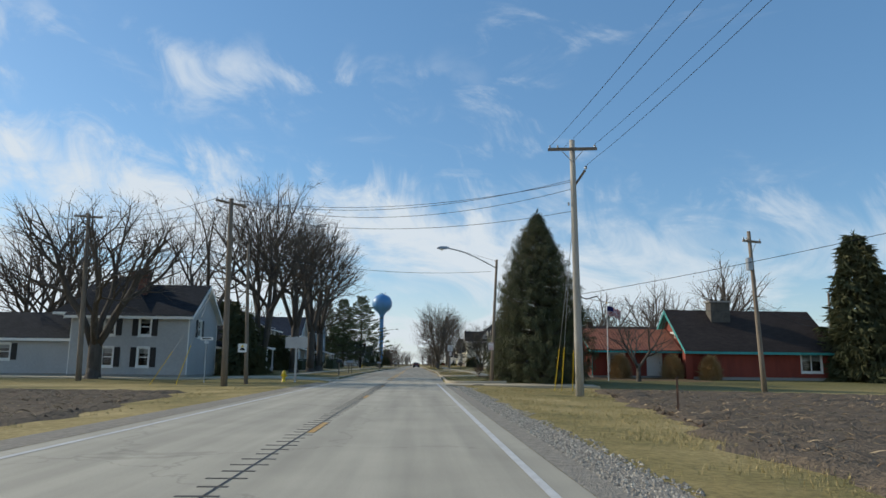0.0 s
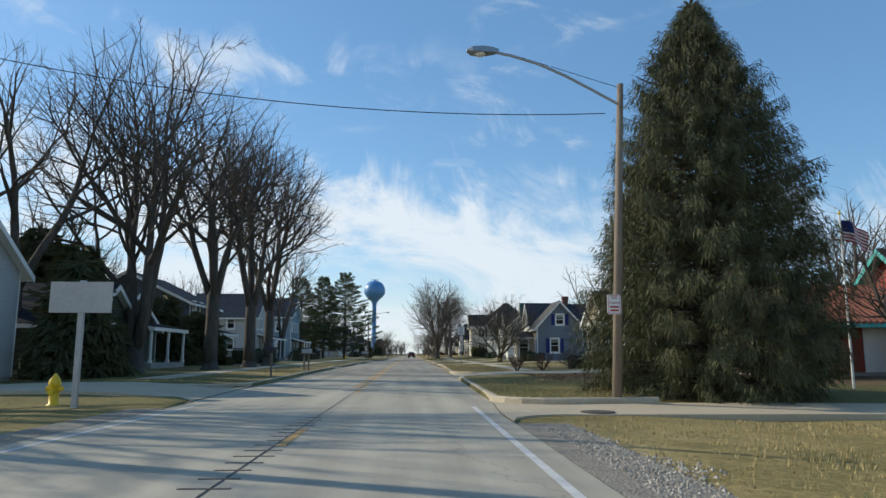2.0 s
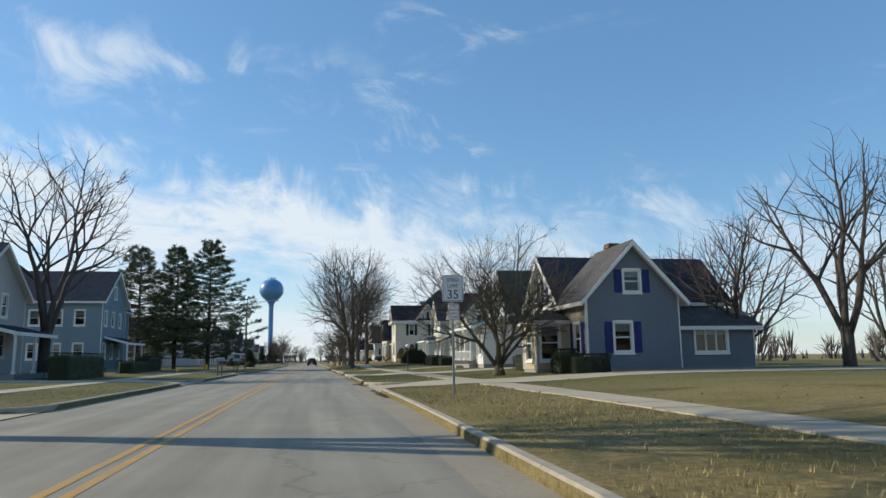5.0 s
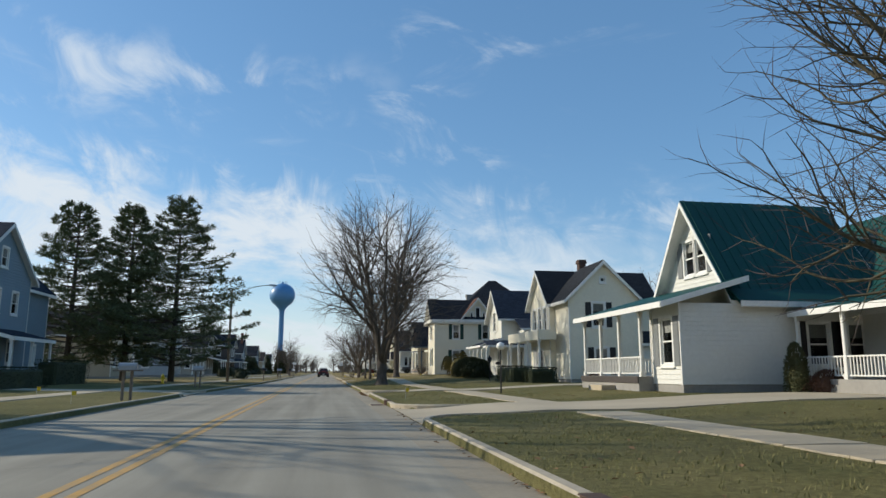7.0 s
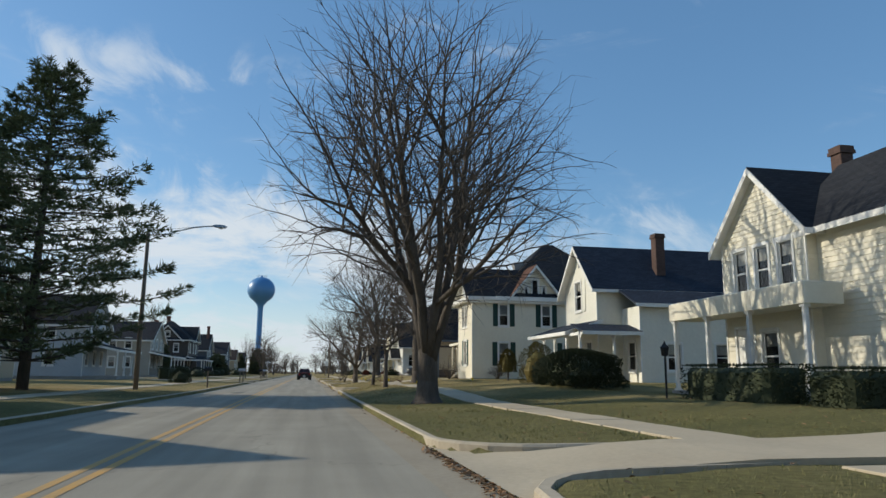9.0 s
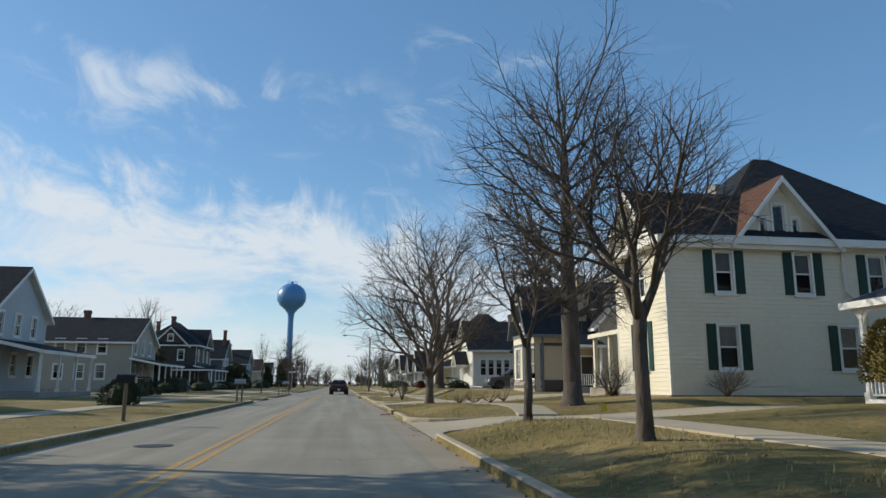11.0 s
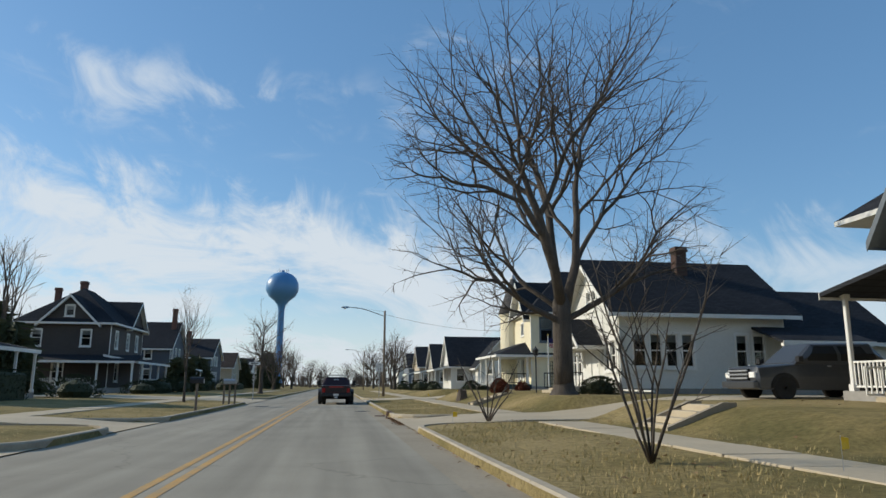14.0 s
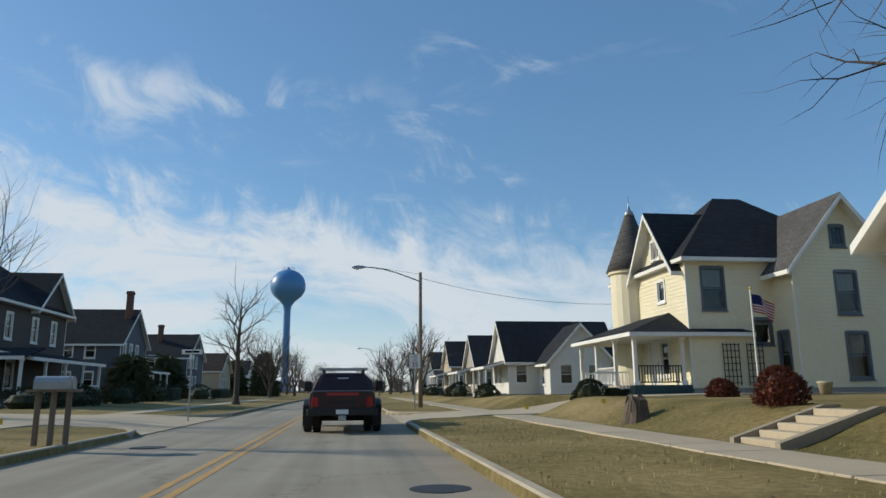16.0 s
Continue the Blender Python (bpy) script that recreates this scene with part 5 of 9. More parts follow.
def tan_house():
    h = placed("house", 18, 198, 0.6, "tan house with yellow and pink panels, slate-blue trim and bay", "house", "houses along the road")
    block(h, 13.4, 18.0, 195.8, 200.0, 0.35, 5.2, 8.15, "x", "roof_charcoal", 0.5, "siding_tan", rake=0.8, trim="trim_slate", skip="w", corner=False,
          opens={"s": [("door", 3.35, 1.05, 0.85, 2.05, dict(mat="siding_dark"))], "n": [("door", 2.6, 1.05, 0.9, 2.05)]})
    W = ((13.4, 200.0), (13.4, 195.8))
    up = [(1.25, 5.35, 0.6, 1.35), (2.05, 5.35, 0.6, 1.35)]
    wall(h, *W, 4.62, 5.2, (2.1, 8.15), up, "siding_yellow", lap=0.13)
    for u, v, w, q in up:
        window(h, *W, u, v, w, q, blind=0.6)
    b = Build()
    bar(b, Vector((13.4, 200.0, 0)), Vector((0, -1, 0)), Vector((-1, 0, 0)), 1.3, 1.8, 5.3, 5.62, 0.06, 0.4)
    ac = b.done("air_conditioner", M["white"], h)
    o, d, n = Vector((13.4, 200.0, 0)), Vector((0, -1, 0)), Vector((-1, 0, 0))
    for u0, u1, z0, z1 in ((0.0, 4.2, 5.0, 5.16), (0.0, 4.2, 4.5, 4.66), (0.75, 3.45, 6.85, 6.97)):
        b = Build()
        bar(b, o, d, n, u0, u1, z0, z1, 0.02, 0.06)
        b.done("trim_band", M["trim_slate"], h)
    for u0, u1, z0, z1 in ((0.12, 1.1, 5.16, 5.42), (0.42, 1.1, 5.42, 5.84), (2.8, 4.08, 5.16, 5.42), (2.8, 3.78, 5.42, 5.84), (1.1, 2.8, 5.16, 5.3)):
        b = Build()
        bar(b, o, d, n, u0, u1, z0, z1, 0.022, 0.045)
        b.done("shingle_panel", M["shingle_pink"], h)
    for u0, u1 in ((0.5, 1.12), (2.78, 3.7)):
        b = Build()
        bar(b, o, d, n, u0, u1, 5.84, 6.0, 0.02, 0.06)
        b.done("trim_band", M["trim_slate"], h)
    # pierced boards between the arch and the rakes
    for s_ in (-1, 1):
        b = Build()
        for k in range(5):
            t = k / 4
            b.beam((12.72, 197.9 + s_ * (0.25 + 0.95 * t), 7.75 - 0.5 * t), (12.72, 197.9 + s_ * (0.12 + 1.25 * t), 8.02 - 1.75 * t), 0.05, 0.06, (1, 0, 0))
        b.beam((12.72, 197.9 + s_ * 0.1, 7.95), (12.72, 197.9 + s_ * 1.6, 5.85), 0.06, 0.1, (1, 0, 0))
        b.done("gable_fretwork", M["siding_yellow"], h)
    # carved arch under the gable's peak
    b = Build()
    for k in range(10):
        a0, a1 = math.pi * k / 10, math.pi * (k + 1) / 10
        b.beam((12.72, 197.9 + 0.8 * math.cos(a0), 6.95 + 0.75 * math.sin(a0)), (12.72, 197.9 + 0.8 * math.cos(a1), 6.95 + 0.75 * math.sin(a1)), 0.08, 0.1, (1, 0, 0))
    b.beam((12.72, 197.05, 6.95), (12.72, 198.75, 6.95), 0.08, 0.09)
    b.done("gable_arch", M["siding_yellow"], h)
    # chamfered bay: two faces with tall windows, yellow panels and slate-blue trim
    pts = [(12.95, 200.0), (12.95, 197.15), (13.9, 195.72)]
    for (a, c), hole in zip(zip(pts, pts[1:]), ((0.75, 1.55, 1.25, 2.15), (0.45, 1.55, 0.82, 2.15))):
        L_ = (Vector(c) - Vector(a)).length
        wall(h, a, c, 1.12, 1.45, None, (), "shingle_pink", lap=0.11)
        wall(h, a, c, 1.45, 3.95, None, [hole], "siding_yellow")
        wall(h, a, c, 3.95, 4.6, None, (), "siding_yellow", lap=0.11)
        window(h, a, c, *hole, blind=0.8, mull=1 if hole[2] > 1 else 0)
        p, e = Vector((*a, 0)), (Vector((*c, 0)) - Vector((*a, 0))).normalized()
        nn = Vector((e.y, -e.x, 0))
        for u0, u1, z0, z1 in ((0, L_, 0.98, 1.14), (0, L_, 1.42, 1.5), (0, L_, 3.86, 4.04), (0, 0.14, 1.5, 3.86), (L_ - 0.16, L_, 1.5, 3.86), (0, L_, 4.5, 4.66)):
            b = Build()
            bar(b, p, e, nn, u0, u1, z0, z1, 0.02, 0.06)
            b.done("trim_board", M["trim_slate"], h)
    Build().prism([(13.4, 200.0), (12.9, 200.0), (12.9, 197.1), (13.85, 195.68), (14.0, 195.8)], "z", 4.6, 4.72).done("bay_roof", M["trim_slate"], h)
    Build().prism([(14.0, 200.0), (12.97, 199.98), (12.97, 197.17), (13.9, 195.75), (14.0, 195.8)], "z", 0.2, 1.0).done("foundation", M["stone"], h)
    Build().box(13.9, 18.0, 195.73, 195.79, 3.86, 4.06).done("trim_band", M["siding_dark"], h)
    Build().box(13.9, 18.0, 195.73, 195.79, 0.72, 1.5).done("base_board", M["siding_dark"], h)
    Build().box(13.86, 14.02, 195.68, 195.76, 0.72, 4.5).done("corner_board", M["trim_slate"], h)
    block(h, 17.7, 22.0, 194.7, 200, 0.35, 5.4, 7.8, "y", "roof_grey", 0.45, "siding_tan", rake=0.35,
          opens={"s": [("win", 1.55, 2.0, 1.0, 1.9, dict(blind=0.35)), ("win", 1.6, 5.85, 1.1, 0.7, dict(sash=False, blind=0))]})
    block(h, 22.0, 28, 196.6, 203, 0.35, 5.2, 7.4, "x", "roof_charcoal", 0.4, "siding_tan", rake=0.3,
          opens={"s": [("win", 0.4, 2.0, 0.7, 1.6, {}), ("win", 1.7, 2.0, 0.7, 1.6, {})]})
    hip_roof(h, 16.5, 25, 196.5, 206, 6.6, 9.3, "roof_charcoal", 0.2, 2.5, "x")
    chimney(h, 17.0, 196.3, 5.4, 8.9, 0.62, 0.62, "chimney_pale")
    # side porch
    hip_roof(h, 15.9, 17.65, 193.9, 195.7, 3.85, 4.6, "roof_charcoal", 0.2, 0.6, "x")
    Build().box(15.8, 17.68, 193.9, 195.7, 0.3, 1.05).done("porch_floor", M["block"], h)
    for x in (15.95, 17.55):
        post(h, x, 194.05, 1.05, 3.87)
    railing(h, (16.0, 194.05), (17.5, 194.05), 1.05, 0.8)
    steps(h, 14.9, 15.8, 194.2, 195.4, 0.5, 1.05, 3, "w")
    railing(h, (15.0, 194.1), (15.75, 194.1), 0.75, 0.8)
    # porch behind the bay
    shed_roof(h, 13.4, 17.5, 200.05, 203.45, 3.66, 4.2, "n", "roof_charcoal")
    for x, y in ((14.0, 203.2), (14.0, 200.4), (16.9, 203.2)):
        post(h, x, y, 1.05, 3.75, 0.12)
    Build().box(13.8, 17.5, 200.05, 203.4, 0.3, 1.05).done("porch_floor", M["block"], h)
    railing(h, (14.0, 201.7), (14.0, 203.1), 1.05, 0.78)
    steps(h, 13.0, 13.8, 200.6, 201.6, 0.65, 1.05, 3, "w")
    railing(h, (13.1, 201.65), (13.85, 201.65), 0.85, 0.8)
    return h


def white_cottage():
    h = placed("house", 17, 219, 0.9, "white cottage with a dark roof and a row of windows", "house", "houses along the road")
    win = dict(blind=0.25)
    block(h, 12.95, 21.5, 217.0, 224.0, 0.7, 4.9, 7.55, "x", "roof_charcoal", 0.65, "siding_white", rake=0.6,
          opens={"s": [("win", 0.8, 2.05, 0.58, 1.55, win), ("win", 1.6, 2.05, 0.58, 1.55, win), ("win", 2.4, 2.05, 0.58, 1.55, win), ("win", 3.2, 2.05, 0.58, 1.55, win),
                       ("win", 6.0, 2.05, 0.58, 1.55, win), ("win", 6.9, 2.05, 0.58, 1.55, win)],
                 "w": [("win", 3.08, 5.05, 0.58, 0.95, win), ("win", 3.84, 5.05, 0.58, 0.95, win), ("win", 5.3, 1.9, 0.6, 1.4, win), ("win", 6.1, 1.9, 0.6, 1.4, win),
                       ("win", 0.6, 1.65, 0.58, 1.5, win), ("win", 1.36, 1.65, 0.58, 1.5, win), ("door", 3.45, 1.15, 0.95, 2.05)]})
    chimney(h, 17.6, 219.6, 6.3, 8.35, 0.6, 0.6, "brick_dark")
    block(h, 21.5, 28.0, 217.6, 224.5, 0.7, 3.6, 6.2, "x", "roof_charcoal", 0.5, "siding_white", rake=0.4,
          opens={"s": [("win", 1.6, 1.8, 0.7, 1.3, win), ("win", 2.7, 1.8, 0.7, 1.3, win)]})
    shed_roof(h, 19.8, 24.5, 214.6, 217.0, 3.1, 3.9, "s", "roof_charcoal")
    for x in (20.0, 22.2, 24.3):
        post(h, x, 214.8, 1.0, 3.12)
    Build().box(19.9, 24.4, 214.7, 217.0, 0.4, 1.05).done("porch_floor", M["block"], h)
    # gabled hood on brackets over the front door
    block(h, 11.95, 12.9, 219.05, 221.45, 0.7, 3.3, 4.35, "x", "roof_charcoal", 0.35, "siding_white", rake=0.4, hi_ext=-0.4, skip="swne", foundation="", corner=False)
    Build().box(11.6, 12.92, 218.8, 221.7, 2.99, 3.05).done("hood_ceiling", M["white"], h)
    for y in (219.0, 221.5):
        b = Build()
        b.box(12.0, 12.92, y - 0.05, y + 0.05, 2.87, 2.99)
        b.box(12.8, 12.92, y - 0.05, y + 0.05, 2.1, 2.87)
        b.tube([(12.85, y, 2.2), (12.7, y, 2.5), (12.45, y, 2.74), (12.1, y, 2.9)], 0.045, 6)
        b.done("bracket", M["white"], h)
    Build().box(11.6, 12.85, 219.3, 221.3, 0.4, 1.15).done("porch_floor", M["block"], h)
    for y in (219.35, 221.25):
        railing(h, (10.6, y), (12.0, y), 0.95, 0.85, "dark_metal", 0.16)
    steps(h, 10.4, 11.6, 219.5, 221.1, 0.85, 1.15, 3, "w")
    Build().tube([(13.0, 216.9, 4.3), (13.0, 216.9, 1.0), (13.05, 216.5, 0.96), (13.45, 214.5, 0.93)], 0.045, 6).done("downpipe", M["white"], h)
    return h


def yellow_house():
    h = placed("house", 17, 240, 0.95, "pale yellow two-storey house with a round turret and wrap porch", "house", "houses along the road")
    P = dict(blind=0.45)
    T = dict(blind=0.45, frame="trim_slate")
    block(h, 14.5, 21.5, 237.5, 245.0, 0.75, 6.6, None, "x", siding="siding_yellow",
          opens={"s": [("win", 0.75, 4.5, 0.95, 1.75, T), ("win", 3.0, 3.0, 0.75, 1.0, dict(sash=False, blind=0.2, frame="trim_slate"))], "w": [("win", 4.7, 5.1, 0.7, 0.9, dict(sash=False, blind=0.3)), ("win", 4.6, 1.7, 0.8, 1.5, P), ("door", 3.4, 1.25, 0.95, 2.05)]})
    block(h, 14.5, 18.6, 238.2, 242.4, 6.2, 6.6, 9.25, "x", "roof_charcoal", 0.45, "siding_yellow", rake=0.5, foundation="", corner=False,
          opens={"w": [("win", 1.7, 7.2, 0.34, 0.8, dict(sash=False)), ("win", 2.16, 7.2, 0.34, 0.8, dict(sash=False))]})
    hip_roof(h, 14.6, 23.4, 237.5, 245.3, 6.7, 10.6, "roof_charcoal", 0.45, 1.4, "x")
    block(h, 18.5, 23.1, 236.0, 243, 0.75, 6.4, 9.15, "y", "roof_grey", 0.5, "siding_yellow", rake=0.5,
          opens={"s": [("win", 2.0, 7.1, 0.55, 0.8, dict(sash=False, blind=0, frame="trim_slate")), ("win", 2.0, 4.2, 0.9, 1.7, T), ("win", 2.2, 1.5, 0.9, 1.8, T)],
                 "w": [("win", 5.7, 1.6, 0.7, 1.8, T)]})
    for x in (15.9, 17.0):
        b = Build()
        for k in range(5):
            b.box(x + 0.18 * k, x + 0.18 * k + 0.03, 237.40, 237.43, 1.2, 3.0)
        for k in range(7):
            b.box(x - 0.02, x + 0.77, 237.37, 237.40, 1.3 + 0.27 * k, 1.33 + 0.27 * k)
        b.done("trellis", M["dark_metal"], h)
    b = Build().lathe([(1.15, 0.9), (1.15, 6.9), (1.28, 6.95), (1.28, 7.1)], 20, (14.7, 243.6, 0))
    t = b.done("turret", M["siding_yellow"], h, smooth=False)
    Build().lathe([(1.36, 7.1), (1.05, 7.9), (0.62, 9.1), (0.34, 9.9), (0.22, 10.2)], 20, (14.7, 243.6, 0)).done("turret_roof", M["roof_grey_x"], t, smooth=True)
    Build().lathe([(0.3, 10.1), (0.2, 10.35), (0.1, 10.45), (0.03, 10.7), (0.015, 11.2)], 12, (14.7, 243.6, 0)).done("finial", M["steel"], t, smooth=True)
    hip_roof(h, 11.9, 17.1, 237.4, 244.8, 3.45, 4.5, "roof_charcoal", 0.25, 3.6, "y")
    Build().box(11.9, 14.48, 237.55, 244.8, 0.5, 1.25).done("porch_floor", M["teal_dark"], h)
    for y in (237.7, 239.9, 242.3, 244.6):
        post(h, 12.05, y, 1.25, 3.3, 0.16)
    post(h, 14.2, 237.7, 1.25, 3.3, 0.16)
    railing(h, (12.2, 237.7), (14.1, 237.7), 1.25, 0.8, "dark_metal", 0.12)
    railing(h, (12.05, 240.1), (12.05, 242.2), 1.25, 0.8, "white")
    for y in (238.1, 239.7):
        railing(h, (10.4, y), (11.9, y), 1.0, 0.8)
    steps(h, 10.4, 11.9, 238.2, 239.6, 0.85, 1.25, 3, "w")
    return h


def plain_house(x0, x1, y0, y1, z0, ze, zr, ridge, roof, siding, label, group, opens=None, ch=None, porch=None, trim="white", over=0.4):
    h = placed("house", (x0 + x1) / 2, (y0 + y1) / 2, z0, label, "house", group)
    block(h, x0, x1, y0, y1, z0 - 0.1, ze, zr, ridge, roof, over, siding, rake=0.35, opens=opens, trim=trim)
    if ch:
        chimney(h, ch[0], ch[1], zr - 1.2, ch[2], 0.55, 0.55)
    if porch:
        px0, px1, py0, py1, side, zl, zh = porch
        shed_roof(h, px0, px1, py0, py1, zl, zh, side, roof)
        Build().box(px0 + 0.1, px1 - 0.1, py0 + 0.1, py1 - 0.1, z0 - 0.3, z0 + 0.3).done("porch_floor", M["block"], h)
        xx = px0 + 0.2 if side == "w" else px1 - 0.2
        n = max(2, int((py1 - py0) / 2.2))
        for i in range(n + 1):
            post(h, xx, py0 + 0.2 + (py1 - py0 - 0.4) * i / n, z0 + 0.3, zl + 0.02, 0.13)
    return h


for make in (red_house, bungalow, grey_house, green_roof_house, cream_house, slate_house, hip_house, tan_house, white_cottage, yellow_house):
    make()

# far houses on the right past the cross street
FR = "small houses past the cross street"
w2 = lambda n, z=1.6, d=1.9: [("win", 0.7 + d * i, z, 0.8, 1.3, {}) for i in range(n)]
hf = plain_house(12.6, 21.5, 264, 270, 0.5, 3.5, 6.6, "x", "roof_charcoal", "siding_white", "white gabled bungalow with a cross gable and porch", FR, {"w": w2(2), "s": [("win", 0.6, 1.6, 0.9, 1.4, {})]}, None, (10.6, 12.6, 264, 270, "w", 2.8, 3.3))
block(hf, 15.0, 19.8, 260.6, 264.2, 0.4, 3.3, 5.9, "y", "roof_charcoal", 0.4, "siding_white", rake=0.35, opens={"s": [("win", 0.8, 1.5, 0.9, 1.4, {}), ("win", 3.0, 1.5, 0.9, 1.4, {})], "w": [("win", 1.2, 1.5, 0.9, 1.4, {})]})
plain_house(12.8, 20.5, 279, 286, 0.4, 3.5, 6.6, "x", "roof_charcoal", "siding_dun", "dull beige gabled house with a dark roof and porch", FR, {"w": w2(3), "s": w2(3)}, (16, 283, 7.7), (10.8, 12.8, 279, 286, "w", 2.8, 3.3))
plain_house(12.8, 21, 297, 304, 0.4, 4.2, 7.2, "x", "roof_charcoal", "siding_tan", "tan house with a dark roof and porch", FR, {"w": w2(3), "s": w2(3)}, None, (10.8, 12.8, 297, 304, "w", 2.8, 3.3))
plain_house(14, 23, 326, 335, 0.4, 4.6, 7.4, "x", "roof_charcoal", "siding_grey", "grey house with a dark roof", FR, {"w": w2(3), "s": w2(3)})
plain_house(14, 23, 350, 360, 0.4, 4.6, 7.6, "y", "roof_brown", "siding_white", "pale house with a brown roof", FR, {"w": w2(3), "s": w2(3)})

# ---------------------------------------------------------------- houses on the left
FL = "houses on the far side of the road"
S2 = dict(shutters="shutter_black", blind=0.3)
# white farmhouse walls greyed: siding_shade holds their shade as colour
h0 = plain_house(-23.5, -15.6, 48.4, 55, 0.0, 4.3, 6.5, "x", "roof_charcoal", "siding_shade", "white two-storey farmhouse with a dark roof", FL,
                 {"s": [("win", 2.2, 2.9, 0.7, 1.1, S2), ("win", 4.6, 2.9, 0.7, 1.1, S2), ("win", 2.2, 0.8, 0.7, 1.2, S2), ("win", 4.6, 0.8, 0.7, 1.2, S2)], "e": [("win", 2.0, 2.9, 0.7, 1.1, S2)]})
hip_roof(h0, -24.5, -18.5, 48.6, 54.6, 4.4, 7.3, "roof_charcoal", 0.3, 0.6, "x")
chimney(h0, -19.7, 50.6, 5.8, 7.7, 0.6, 0.6)
chimney(h0, -21.0, 52, 5.8, 7.6, 0.5, 0.5)
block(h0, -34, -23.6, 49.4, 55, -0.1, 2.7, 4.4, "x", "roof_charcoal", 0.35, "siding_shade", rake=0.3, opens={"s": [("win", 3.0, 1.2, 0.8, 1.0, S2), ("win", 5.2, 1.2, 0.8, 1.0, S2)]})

plain_house(-21, -14.2, 57.5, 63, 0.2, 2.5, 4.2, "x", "roof_charcoal", "siding_moss", "low dark garage house behind the yard trees", FL, {"e": w2(2, 1.2)})
plain_house(-26, -17, 66, 74, 0.3, 2.7, 4.6, "x", "roof_charcoal", "siding_moss", "low dark green bungalow with a pale porch under the trees", FL, {"e": w2(3), "s": w2(3)}, None, (-17, -14.6, 67, 73, "e", 2.5, 3.0))
plain_house(-28, -18, 84, 92, 0.3, 5.2, 7.6, "y", "roof_slate", "siding_slate", "dark grey two-storey house with a dark roof", FL, {"e": w2(3) + w2(3, 4.0), "s": w2(4) + w2(4, 4.0)}, None, (-18, -15.8, 85, 91, "e", 2.7, 3.3))
# siding_shade again darkens these walls by colour for the shade
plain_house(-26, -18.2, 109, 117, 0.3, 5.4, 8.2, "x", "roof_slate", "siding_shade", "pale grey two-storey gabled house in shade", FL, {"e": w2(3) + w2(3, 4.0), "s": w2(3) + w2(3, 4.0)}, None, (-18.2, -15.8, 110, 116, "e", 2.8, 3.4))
hb = plain_house(-27.5, -18.8, 136, 144, 0.3, 6.9, 9.8, "x", "roof_slate", "siding_blue", "tall dull blue two-storey gabled house", FL, {"e": w2(3, 1.6, 2.4) + w2(3, 4.6, 2.4) + [("win", 3.6, 7.3, 0.8, 1.1, {})], "s": w2(4) + w2(4, 4.6)}, None, (-18.8, -16.6, 137, 143, "e", 2.9, 3.5))
# made-up wing, added so that a broad shadow falls on lawn and road
block(hb, -27.4, -20.2, 144.1, 151, 0.3, 6.9, 10.2, "y", "roof_slate", 0.4, "siding_blue", opens={"e": w2(3), "s": []})
plain_house(-31, -22, 174, 182, 0.3, 5.0, 7.6, "x", "roof_charcoal", "siding_tan", "tan house behind the pine trees", FL, {"e": w2(3), "s": w2(3)})
plain_house(-29.5, -19.8, 191.2, 198.8, 0.35, 5.4, 8.2, "x", "roof_charcoal", "siding_pale", "pale grey two-storey gabled house with a dark porch roof", FL, {"e": w2(3, 1.6, 2.3) + w2(3, 4.0, 2.3), "s": w2(4) + w2(4, 4.0)}, None, (-19.8, -16.6, 190.8, 199.4, "e", 2.9, 3.6))
plain_house(-29.6, -20.0, 219.8, 228.2, 0.35, 5.2, 7.6, "x", "roof_charcoal", "siding_dun", "dull beige two-storey house with a dark roof and long porch", FL, {"e": w2(3, 1.6, 2.5) + w2(3, 4.0, 2.5), "s": w2(4) + w2(4, 4.0)}, (-26, 224.5, 8.5), (-20.0, -17, 219, 229, "e", 2.9, 3.5))


